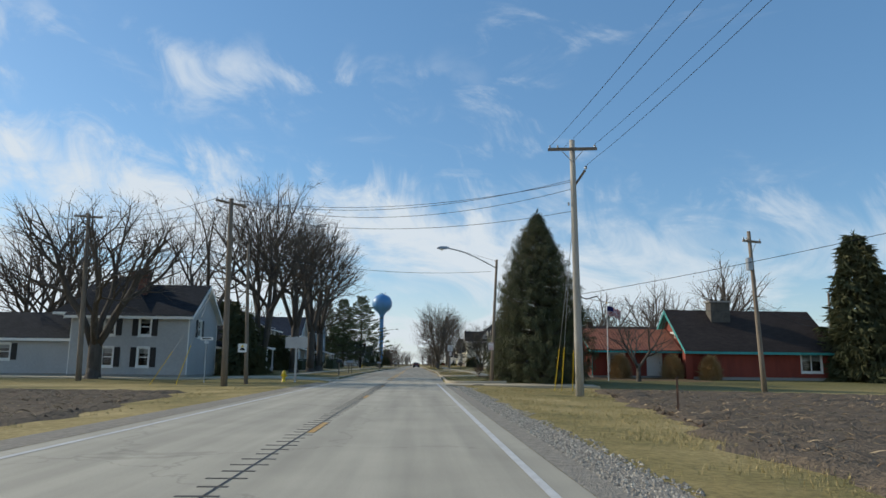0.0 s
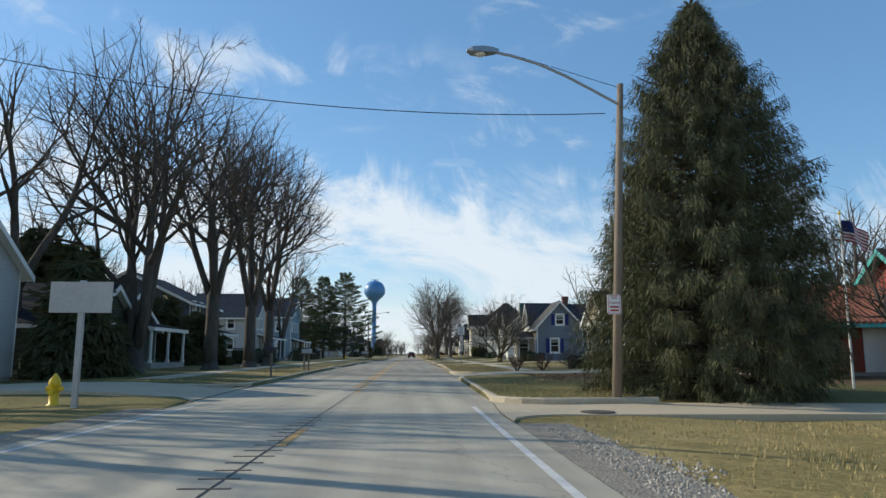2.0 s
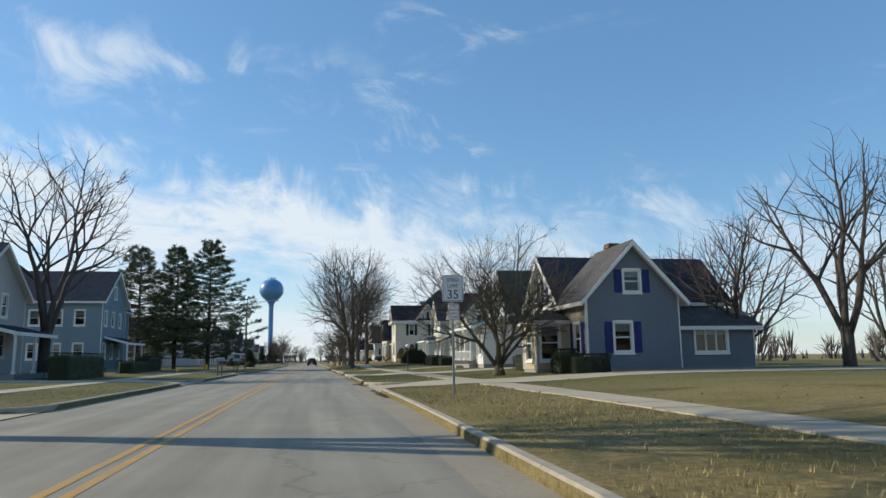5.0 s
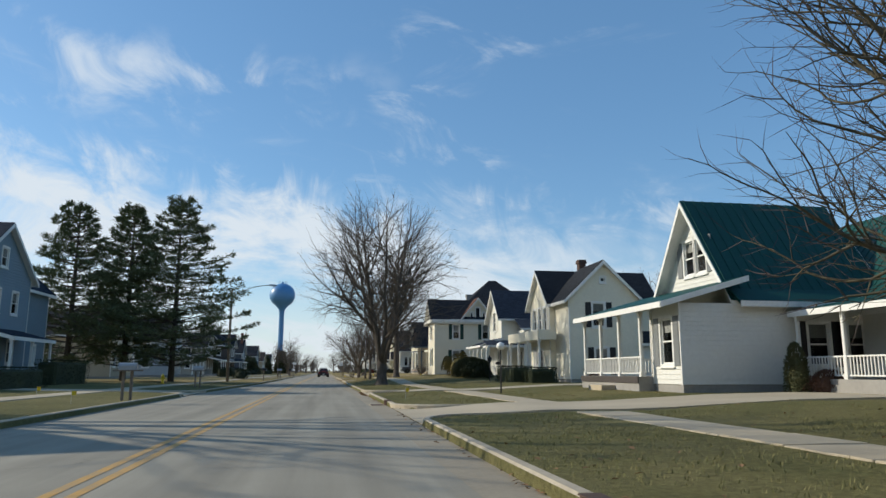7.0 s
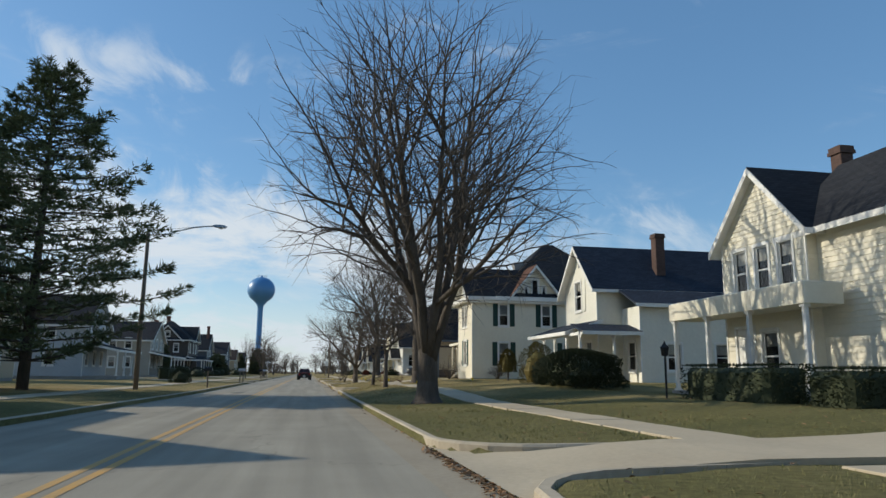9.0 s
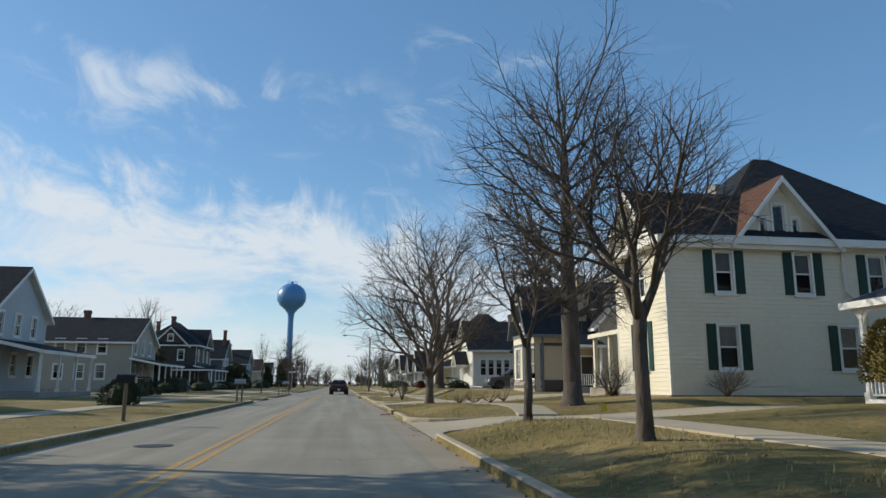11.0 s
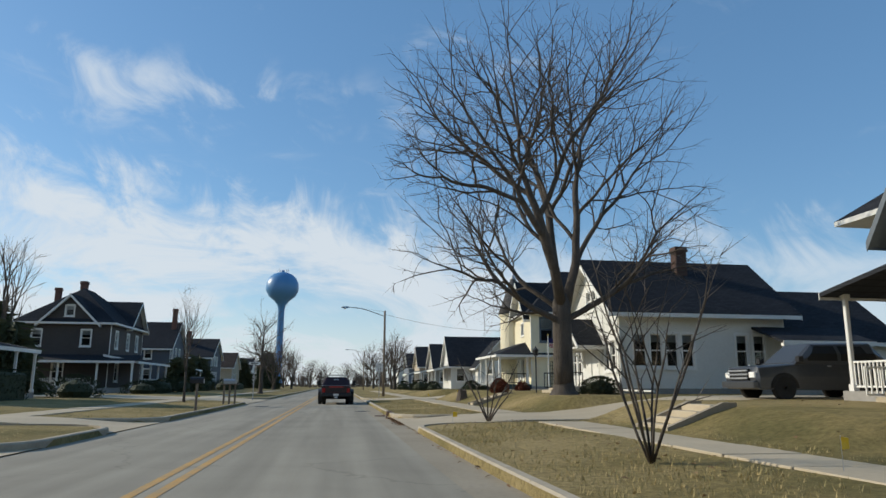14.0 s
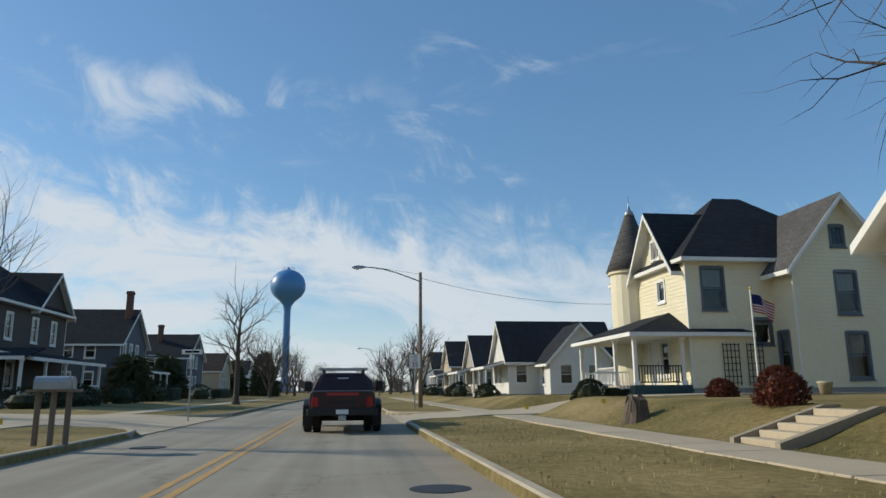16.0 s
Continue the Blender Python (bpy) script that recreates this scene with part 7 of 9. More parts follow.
bare_tree("bare_tree", -24, 240, 0.2, 36, 11.5, 2.8, 0.2, 2.2, "upright pale leafless tree between two houses", stems=4, open_=0.2, bark="bark_pale", twig_r=0.013, twig_len=0.7, angle=(0.25, 0.6))
bare_tree("bare_tree", -16.5, 116, 0.2, 37, 15.0, 4.6, 0.34, 3.0, "tall leafless tree before a grey house", stems=4, open_=0.3, twig_r=0.013, twig_len=0.7)
back = bare_tree("bare_tree", 41, 92, 0.2, 34, 12.5, 6.0, 0.34, 2.4, "leafless tree far behind the houses", stems=4, group="distant bare trees", twig_r=0.02, open_=0.4, twig_len=0.9)
back2 = bare_tree("bare_tree", 37, 168, 0.2, 35, 12.0, 6.5, 0.34, 1.6, "round reddish leafless tree behind the houses", stems=5, group="distant bare trees", twig="twig_red", twig_r=0.019, power=2.25, open_=0.45, base=2.0, twig_len=0.9)
rng0 = random.Random(99)
copy_thing(back, Matrix.Translation((38, 85, 0.15)) @ pose(0, 0, 0, 0, 0, 30) @ Matrix.Scale(1.12, 4))
copy_thing(back2, Matrix.Translation((36.5, 152, 0.15)) @ pose(0, 0, 0, 0, 0, 70) @ Matrix.Scale(1.18, 4))
for bx, by, sc in ((26, 98, 0.9), (33, 96, 1.0), (22, 101, 0.7), (30, 87, 0.8), (48, 70, 0.8), (34, 128, 0.9), (31, 152, 0.8), (34, 190, 0.8), (35, 212, 0.8), (31, 235, 0.7), (26, 252, 0.8),
                   (-32, 60, 1.1), (-27, 78, 1.0), (-35, 70, 1.2), (-33, 100, 1.0), (-30, 120, 1.0), (-34, 145, 1.0), (-36, 190, 0.9), (-33, 212, 0.9), (-34, 236, 0.9), (-33, 268, 0.8), (-31, 290, 0.7), (-40, 40, 1.1), (-46, 52, 1.1),
                   (-11, 312, 0.8), (8.5, 292, 0.7), (10, 318, 0.75), (-10, 345, 0.7), (8, 345, 0.8), (12, 372, 0.8), (-14, 375, 0.8), (-8, 400, 0.7), (-20, 398, 0.8), (-28, 410, 0.8), (9, 402, 0.8), (18, 395, 0.9), (27, 385, 0.8), (36, 370, 0.9),
                   (-38, 420, 0.9), (-4, 440, 0.7), (4, 455, 0.8), (14, 440, 0.9), (24, 430, 0.9), (-16, 445, 0.8), (-50, 400, 1.0), (48, 330, 1.0), (60, 300, 1.0), (55, 240, 1.0), (62, 180, 1.0), (58, 130, 1.0), (-60, 330, 1.0), (-60, 260, 1.0), (-58, 190, 1.0)):
    t_ = copy_thing(back if rng0.random() < 0.75 else back2, Matrix.Translation((bx, by, 0.15)) @ pose(0, 0, 0, 0, 0, rng0.uniform(0, 360)) @ Matrix.Scale(sc, 4))


def far_woods():
    """Bare woods and thickets that close the view beyond the last houses."""
    rng = random.Random(404)
    b = Build()
    for k in range(250):
        side = rng.choice((-1, 1))
        far = rng.random() < 0.62
        wx, wy = (rng.uniform(-150, 150), rng.uniform(455, 560)) if far else (side * rng.uniform(44, 130), rng.uniform(40, 450))
        if far and abs(wx) < 6:
            wx += math.copysign(7, wx)
        H, R = rng.uniform(6, 11), rng.uniform(2.2, 4.2)
        for j in range(38):
            a, o = rng.uniform(0, 6.283), rng.random() ** 0.6
            foot = Vector((wx + 0.5 * math.cos(a), wy + 0.5 * math.sin(a), 0.0 if rng.random() < 0.3 else H * rng.uniform(0.1, 0.45)))
            tip = Vector((wx + R * o * math.cos(a), wy + R * o * math.sin(a), H * (1 - 0.55 * o * o) * rng.uniform(0.65, 1.0)))
            spike(b, [foot, foot.lerp(tip, 0.5) + Vector((0, 0, 0.4)), tip], rng.uniform(0.06, 0.15), rng.random() * 2)
        for j in range(10):
            a = rng.uniform(0, 6.283)
            foot = Vector((wx + 3 * math.cos(a), wy + 3 * math.sin(a), -0.1))
            spike(b, [foot, foot + Vector((rng.uniform(-1, 1), rng.uniform(-1, 1), rng.uniform(1, 2.4)))], 0.3, rng.random() * 2)
    tagged(b.done("far_woods", M["twig"]), "grey leafless woods and thickets beyond the town", "woods", kind="stuff")


far_woods()


def water_tower():
    h = placed("water_tower", -25.4, 498, 0, "blue water tower with a round tank on one slim column", "water tower")
    b = Build()
    prof = [(2.6, 0), (2.0, 3), (1.45, 6), (1.4, 33), (1.7, 35.2), (3.2, 37.2), (5.6, 39.2), (6.9, 41.4), (7.15, 43.2), (6.9, 45.2), (5.9, 47.4), (4.2, 49.0), (2.0, 49.9), (0.3, 50.2)]
    t = b.lathe(prof, 36, (-25.4, 498, 0)).done("tank_and_column", M["tower_blue"], h, smooth=True)
    b = Build().lathe([(0.6, 50.0), (0.6, 50.9), (0.2, 51.1)], 12, (-25.4, 498, 0))
    b.done("vent", M["tower_blue"], h)
    for dx in (-1.6, 1.4, 2.2):
        Build().tube([(-25.4 + dx, 498, 49.4), (-25.4 + dx, 498, 51.6)], 0.08, 6).done("antenna", M["steel"], h)
    b = Build()
    for k in range(24):
        a0, a1 = 2 * math.pi * k / 24, 2 * math.pi * (k + 1) / 24
        for zz, r in ((50.2, 2.6), (50.8, 2.6)):
            b.beam((-25.4 + r * math.cos(a0), 498 + r * math.sin(a0), zz), (-25.4 + r * math.cos(a1), 498 + r * math.sin(a1), zz), 0.06, 0.06)
    b.done("top_rail", M["tower_blue"], h)


water_tower()

# ---------------------------------------------------------------- poles, lamps and wires


def text_mesh(words, size, at, parent, mat, rot=(90, 0, 0), name="lettering", align="CENTER"):
    cu = bpy.data.curves.new(name, 'FONT')
    cu.body, cu.size, cu.align_x, cu.extrude = words, size, align, 0.0015
    tmp = bpy.data.objects.new(name, cu)
    scene.collection.objects.link(tmp)
    bpy.context.view_layer.update()
    me = bpy.data.meshes.new_from_object(tmp.evaluated_get(bpy.context.evaluated_depsgraph_get()))
    bpy.data.objects.remove(tmp)
    me.materials.clear()
    me.materials.append(M[mat])
    ob = new(name, me)
    ob.parent = parent
    at_ = ORIGIN.get(parent.name, (0, 0, 0))
    ob.matrix_basis = pose(at[0] - at_[0], at[1] - at_[1], at[2] - at_[2], *rot)
    return ob


def insulator(p, parent, r=0.045):
    Build().lathe([(r * 0.5, -0.06), (r, -0.02), (r * 0.8, 0.02), (r, 0.05), (r * 0.4, 0.1)], 8, p).done("insulator", M["steel"], parent)


def utility_pole(base, top, r, label, arms=()):
    base, top = Vector(base), Vector(top)
    h = placed("utility_pole", *base, label, "utility pole", "wooden utility poles")
    d = top - base
    pts = [base - d * 0.03 + d * 1.03 * t for t in (0, 0.25, 0.5, 0.75, 1.0)]
    Build().tube(pts, [r * 1.15, r * 1.05, r * 0.92, r * 0.82, r * 0.72], 12).done("pole", M["wood_pale" if "pale" in label else "wood_pole"], h, smooth=True)
    for a, b in arms:
        a, b = Vector(a), Vector(b)
        arm = Build().beam(a, b, 0.10, 0.12).done("crossarm", M["wood_pole"], h)
        m = (a + b) / 2
        for e in (a.lerp(b, 0.25), a.lerp(b, 0.75)):
            Build().tube([e, m - Vector((0, 0, 0.6))], 0.018, 5).done("brace", M["steel"], arm)
        for t in (0.04, 0.2, 0.96):
            insulator(tuple(a.lerp(b, t) + Vector((0, 0, 0.1))), arm)
    return h


p1 = utility_pole((7.05, 30.3, -0.15), (6.77, 29.65, 11.1), 0.165, "tall pale weathered utility pole with one crossarm", [((5.68, 29.62, 10.64), (7.75, 29.1, 10.56))])
utility_pole((-10.1, 37.6, -0.1), (-10.15, 37.0, 9.85), 0.16, "leaning dark utility pole with a crossarm", [((-10.95, 36.9, 9.75), (-9.35, 37.2, 9.45))])
utility_pole((-20.4, 43.5, -0.15), (-21.1, 44.3, 10.4), 0.15, "leaning wooden utility pole with a crossarm", [((-21.9, 44.1, 10.2), (-20.3, 44.5, 10.2))])
p4 = utility_pole((18.8, 37.6, -0.1), (18.6, 37.9, 8.75), 0.13, "thin wooden utility pole with a transformer", [((18.2, 37.8, 8.2), (19.3, 38.0, 8.15))])
p5 = utility_pole((-9.75, 40.9, -0.05), (-10.2, 41.5, 8.1), 0.11, "short dark wooden pole beside the road")
utility_pole((37.5, 62, 0.0), (37.5, 62, 8.0), 0.13, "wooden utility pole behind a red house")
Build().soft_box(18.25, 18.55, 37.5, 37.8, 6.5, 7.2, 0.05).done("transformer", M["steel"], p4, "grey steel transformer can")
Build().beam((6.85, 29.85, 9.0), (7.35, 29.7, 9.75), 0.09, 0.09).done("bracket", M["wood_pole"], p1)
insulator((7.38, 29.7, 9.85), p1, 0.07)
insulator((6.6, 29.8, 8.2), p1)
Build().tube([(6.95, 30.1, 4.2), (7.3, 29.8, 4.0), (7.8, 29.9, 4.15)], 0.025, 5).done("cable_loop", M["wire"], p1)

SPANS = [((-9.7, 37.1, 9.75), (6.75, 29.7, 9.3), 0.9), ((-10.4, 37.0, 9.85), (6.75, 29.7, 9.2), 0.8), ((-9.4, 37.2, 9.6), (6.8, 29.75, 8.9), 1.0), ((-9.9, 37.1, 9.0), (6.8, 29.8, 7.9), 0.8),
         ((-21.8, 44.1, 10.3), (-10.9, 36.9, 9.85), 0.5), ((-20.4, 44.5, 10.3), (-9.5, 37.2, 9.6), 0.5), ((-21.2, 44.3, 9.5), (-10.2, 37.1, 9.0), 0.5),
         ((5.75, 29.6, 10.75), (7.6, -14, 11.6), 0.9), ((7.6, 29.1, 10.7), (9.6, -14, 11.6), 0.9), ((7.38, 29.7, 9.95), (9.0, -14, 10.8), 0.9), ((6.4, 29.6, 10.75), (8.4, -14, 11.6), 0.9),
         ((6.9, 30.1, 4.15), (18.7, 37.8, 4.4), 0.35), ((6.9, 30.1, 4.2), (30, 13, 9.4), 0.5), ((18.65, 37.8, 5.0), (37.5, 62, 5.6), 0.5), ((18.65, 37.8, 4.7), (37.5, 62, 4.9), 0.5),
         ((4.5, 42.9, 6.9), (-10.2, 41.4, 7.6), 0.5), ((4.1, 248.5, 7.4), (16, 250, 6.2), 0.4)]


def wires():
    for a, b, sag in SPANS:
        a, b = Vector(a), Vector(b)
        pts = [a.lerp(b, t) - Vector((0, 0, sag * 4 * t * (1 - t))) for t in [i / 14 for i in range(15)]]
        tagged(Build().tube(pts, 0.011, 4).done("overhead_wire", M["wire"]), "thin dark overhead wire hung between poles", "wire", "overhead wires")


wires()


def guy(top, foot, guard=True):
    h = placed("guy_wire", *foot, "steel guy wire with a yellow plastic guard at its foot", "guy wire", "guy wires")
    top, foot = Vector(top), Vector(foot)
    Build().tube([foot, top], 0.009, 4).done("cable", M["steel"], h)
    if guard:
        d = (top - foot).normalized()
        Build().tube([foot, foot + d * 2.3], 0.02, 6).done("guard", M["yellow_plastic"], h)


guy((6.9, 29.9, 9.2), (7.1, 34.4, -0.05))
guy((6.9, 29.9, 6.5), (7.6, 34.2, -0.05))
guy((6.9, 29.9, 8.0), (6.8, 34.6, -0.05))
guy((-10.1, 37.2, 7.5), (-13.0, 38.8, -0.1))
guy((-10.1, 37.2, 6.0), (-14.6, 39.4, -0.1))


def street_lamp(base, H, head, label, mat="wood_pole", r=0.11, lean=0.0):
    """A pole with a curved bracket and a cobra-head lantern."""
    base, head = Vector(base), Vector(head)
    h = placed("street_lamp", *base, label, "street lamp", "street lamps")
    top = base + Vector((lean, 0, H))
    Build().tube([base - Vector((0, 0, 0.3)), base.lerp(top, 0.5), top], [r * 1.2, r, r * 0.8], 10).done("pole", M[mat], h, smooth=True)
    root = base + Vector((lean * 0.93, 0, H * 0.93))
    d = head - root
    pts = [root + d * t + Vector((0, 0, 0.28 * math.sin(math.pi * t) * (0.5 + t * 0.5))) for t in (0, 0.2, 0.4, 0.6, 0.8, 0.9, 1.0)]
    arm = Build().tube(pts, 0.035, 7).done("bracket_arm", M["steel"], h)
    Build().tube([top - Vector((0, 0, 0.1)), root + d * 0.75 + Vector((0, 0, 0.2))], 0.008, 4).done("stay", M["wire"], arm)
    u = Vector((d.x, d.y, 0)).normalized()
    s = Vector((-u.y, u.x, 0))
    rings = []
    for t, w, z0, z1 in ((-0.15, 0.05, -0.03, 0.05), (0.0, 0.10, -0.06, 0.08), (0.25, 0.16, -0.09, 0.08), (0.5, 0.15, -0.08, 0.05), (0.62, 0.06, -0.04, 0.0)):
        c = head + u * (t - 0.2)
        rings.append([c + s * w + Vector((0, 0, z0)), c + s * w * 0.7 + Vector((0, 0, z1)), c - s * w * 0.7 + Vector((0, 0, z1)), c - s * w + Vector((0, 0, z0))])
    lan = Build().stack(rings).done("lantern", M["steel"], h)
    c = head + u * 0.1 - Vector((0, 0, 0.09))
    Build().lathe([(0.13, 0.0), (0.11, -0.04), (0.03, -0.07)], 10, tuple(c)).done("lens", M["globe"], lan)
    return h


lamp1 = street_lamp((4.54, 42.9, 0.03), 7.62, (1.55, 42.6, 8.3), "weathered wooden street lamp pole with a curved arm beside a spruce", "wood_pole", 0.095, 0.36)
street_lamp((-8.38, 161.2, 0.15), 8.5, (-4.75, 161.2, 9.0), "dark wooden street lamp pole with a curved arm beside pines")
street_lamp((4.0, 248.5, 0.1), 7.65, (0.5, 248.2, 7.95), "dark wooden street lamp pole with a curved arm at a corner")
street_lamp((5.2, 330, 0.1), 7.8, (1.8, 330, 8.2), "distant wooden street lamp pole")


def plate(parent, x, y, z0, z1, w, mat="sign_white", name="sign_face", border="sign_black", th=0.012):
    b = Build().prism([(x - w / 2 + 0.03, z0), (x + w / 2 - 0.03, z0), (x + w / 2, z0 + 0.03), (x + w / 2, z1 - 0.03), (x + w / 2 - 0.03, z1), (x - w / 2 + 0.03, z1), (x - w / 2, z1 - 0.03), (x - w / 2, z0 + 0.03)], "y", y, y + th)
    p = b.done(name, M[mat], parent)
    if border:
        b = Build()
        k, t = 0.018, 0.012
        for x0, x1, za, zb in ((x - w / 2 + k, x + w / 2 - k, z1 - k - t, z1 - k), (x - w / 2 + k, x + w / 2 - k, z0 + k, z0 + k + t), (x - w / 2 + k, x - w / 2 + k + t, z0 + k + t, z1 - k - t), (x + w / 2 - k - t, x + w / 2 - k, z0 + k + t, z1 - k - t)):
            b.box(x0, x1, y - 0.003, y, za, zb)
        b.done("border", M[border], p)
    return p


def speed_sign(x, y, z, top, label, parking=True):
    h = placed("speed_limit_sign", x, y, z, label, "road sign", "road signs")
    b = Build().box(x - 0.03, x + 0.03, y + 0.02, y + 0.05, z - 0.3, top - 0.1)
    b.box(x - 0.03, x - 0.018, y, y + 0.02, z - 0.3, top - 0.1)
    b.box(x + 0.018, x + 0.03, y, y + 0.02, z - 0.3, top - 0.1)
    post_ = b.done("post", M["steel"], h)
    if parking:
        zz = z + 0.2
        while zz < top - 0.9:
            Build().box(x - 0.006, x + 0.006, y + 0.012, y + 0.021, zz, zz + 0.012).done("punched_hole", M["sign_black"], post_)
            zz += 0.05
    f = plate(h, x, y - 0.02, top - 0.762, top, 0.61)
    text_mesh("SPEED", 0.135, (x, y - 0.022, top - 0.19), f, "sign_black")
    text_mesh("LIMIT", 0.135, (x, y - 0.022, top - 0.36), f, "sign_black")
    text_mesh("35", 0.36, (x, y - 0.022, top - 0.68), f, "sign_black")
    if parking:
        g = plate(h, x + 0.03, y - 0.02, top - 1.29, top - 0.82, 0.31, border="sign_red")
        for i, wd in enumerate(("NO", "PARKING", "ANY", "TIME")):
            text_mesh(wd, 0.088 if wd != "PARKING" else 0.07, (x + 0.03, y - 0.022, top - 0.92 - 0.105 * i), g, "sign_red")
    return h


speed_sign(4.13, 87.24, 0.22, 3.50, "white speed limit 35 sign on a punched steel post")
speed_sign(3.5, 246.5, 0.15, 3.0, "white speed limit 35 sign near a corner", False)
g = plate(lamp1, 4.52, 42.74, 2.05, 2.5, 0.32, border="sign_red")
text_mesh("NO", 0.085, (4.52, 42.738, 2.40), g, "sign_red")
text_mesh("PARKING", 0.068, (4.52, 42.738, 2.29), g, "sign_red")
for i in range(2):
    Build().box(4.42, 4.62, 42.735, 42.74, 2.12 + 0.08 * i, 2.16 + 0.08 * i).done("lettering", M["sign_red"], g)

warn = plate(p5, -10.05, 40.85, 1.7, 2.2, 0.5, border=None)
Build().prism([(-10.22, 1.82), (-9.88, 1.82), (-9.93, 1.9), (-10.0, 1.96), (-10.1, 1.96), (-10.17, 1.9)], "y", 40.84, 40.849).done("symbol", M["sign_black"], warn)
Build().prism([(-10.16, 2.0), (-9.94, 2.0), (-10.05, 2.14)], "y", 40.84, 40.849).done("symbol", M["yellow_plastic"], warn)


def small_board():
    h = placed("notice_board", -7.2, 42.2, 0.0, "pale blank notice board seen from behind on one post", "sign board")
    Build().soft_box(-7.26, -7.14, 42.2, 42.3, -0.3, 2.7, 0.01).done("post", M["steel"], h)
    Build().box(-7.84, -6.54, 42.15, 42.19, 2.0, 2.66).done("board", M["steel"], h)


small_board()


def street_sign(x, y, z, label):
    h = placed("street_name_sign", x, y, z, label, "road sign", "road signs")
    Build().tube([(x, y, z - 0.2), (x, y, z + 2.6)], 0.03, 8).done("post", M["steel"], h)
    f = Build().box(x - 0.38, x + 0.38, y - 0.01, y + 0.01, z + 2.42, z + 2.6).done("name_plate", M["sign_white"], h)
    Build().box(x - 0.26, x + 0.26, y - 0.016, y - 0.011, z + 2.47, z + 2.55).done("lettering", M["sign_black"], f)
    Build().box(x - 0.01, x + 0.01, y - 0.38, y + 0.38, z + 2.22, z + 2.4).done("name_plate", M["sign_white"], h)


street_sign(-5.9, 237.0, 0.1, "street name sign with plain bars at the crossing")
street_sign(-12.6, 42.5, 0.0, "small street name sign beside a white house")


def mailbox(x, y, z, label, posts=1, wide=0.22):
    h = placed("mailbox", x, y, z, label, "mailbox", "roadside mailboxes")
    for i in range(posts):
        px = x - (posts - 1) * 0.14 + 0.28 * i
        Build().soft_box(px - 0.045, px + 0.045, y - 0.045, y + 0.045, z - 0.25, z + 1.02, 0.01).done("post", M["wood_pole"], h)
    L = 0.5 if posts == 1 else 0.6
    prof = [(-wide / 2, 0), (wide / 2, 0), (wide / 2, 0.14), (wide * 0.35, 0.22), (0, 0.25), (-wide * 0.35, 0.22), (-wide / 2, 0.14)]
    n = max(1, posts - 1)
    for i in range(n):
        cy = z + 1.03
        b = Build().prism([(y + p[0] + 0.26 * (i - (n - 1) / 2), cy + p[1]) for p in prof], "x", x - L / 2, x + L / 2)
        box = b.done("box", M["dark_metal"] if posts == 1 else M["steel"], h)
        Build().box(x + L / 2, x + L / 2 + 0.012, y - wide / 2 + 0.26 * (i - (n - 1) / 2), y + wide / 2 + 0.26 * (i - (n - 1) / 2), cy, cy + 0.16).done("door", M["steel"], box)
    if posts > 1:
        Build().box(x - 0.45, x + 0.45, y - 0.2, y + 0.2, z + 0.98, z + 1.03).done("shelf", M["wood_pole"], h)


mailbox(-6.5, 59.4, 0.15, "grey mailbox on a slim post beside the kerb")
mailbox(-6.7, 71.5, 0.15, "pale mailboxes on twin wooden posts", 2, 0.24)
mailbox(-6.5, 121.5, 0.15, "pale mailbox on twin posts beside the kerb", 2)
mailbox(-7.3, 140, 0.15, "grey mailbox on twin posts", 2)
mailbox(-5.9, 169.3, 0.15, "dark mailbox on a brown post")
mailbox(-5.7, 190.6, 0.15, "grey mailboxes on twin white posts", 2)
mailbox(-5.5, 214.5, 0.15, "dark mailbox on a post by a drive")
mailbox(-5.6, 223.8, 0.15, "grey mailboxes on a shelf on three posts", 3)


def hydrant(x, y, z, col, label):
    h = placed("fire_hydrant", x, y, z, label, "fire hydrant", "fire hydrants")
    body = Build().lathe([(0.15, 0), (0.15, 0.05), (0.10, 0.07), (0.10, 0.45), (0.13, 0.47), (0.13, 0.52), (0.11, 0.6), (0.05, 0.68), (0.03, 0.73)], 12, (x, y, z)).done("barrel", M[col], h, smooth=True)
    Build().tube([(x - 0.18, y, z + 0.4), (x + 0.18, y, z + 0.4)], 0.055, 8).done("outlet", M[col], body)
    Build().tube([(x, y - 0.19, z + 0.34), (x, y, z + 0.34)], 0.07, 8).done("outlet", M[col], body)


hydrant(-8.0, 43.0, -0.03, "yellow_plastic", "weathered yellow fire hydrant on the verge")
hydrant(-11.6, 150.5, 0.2, "yellow_plastic", "yellow fire hydrant on a lawn")


def marker_flag(x, y, label="small yellow utility marker flag on a wire"):
    z = G(x, y)
    h = placed("marker_flag", x, y, z, label, "marker flag", "utility marker flags")
    Build().tube([(x, y, z - 0.1), (x, y, z + 0.42)], 0.004, 4).done("wire", M["steel"], h)
    k = random.uniform(-0.5, 0.5)
    b = Build()
    b.stack([[(x + dx, y + k * dx + 0.02 * math.sin(dx * 30), z + 0.27 + dz) for dx, dz in ((0, 0), (0.06, -0.01), (0.13, 0.0), (0.13, 0.12), (0.06, 0.13), (0, 0.13))],
             [(x + dx, y + 0.004 + k * dx + 0.02 * math.sin(dx * 30), z + 0.27 + dz) for dx, dz in ((0, 0), (0.06, -0.01), (0.13, 0.0), (0.13, 0.12), (0.06, 0.13), (0, 0.13))]])
    b.done("flag", M["yellow_plastic"], h)


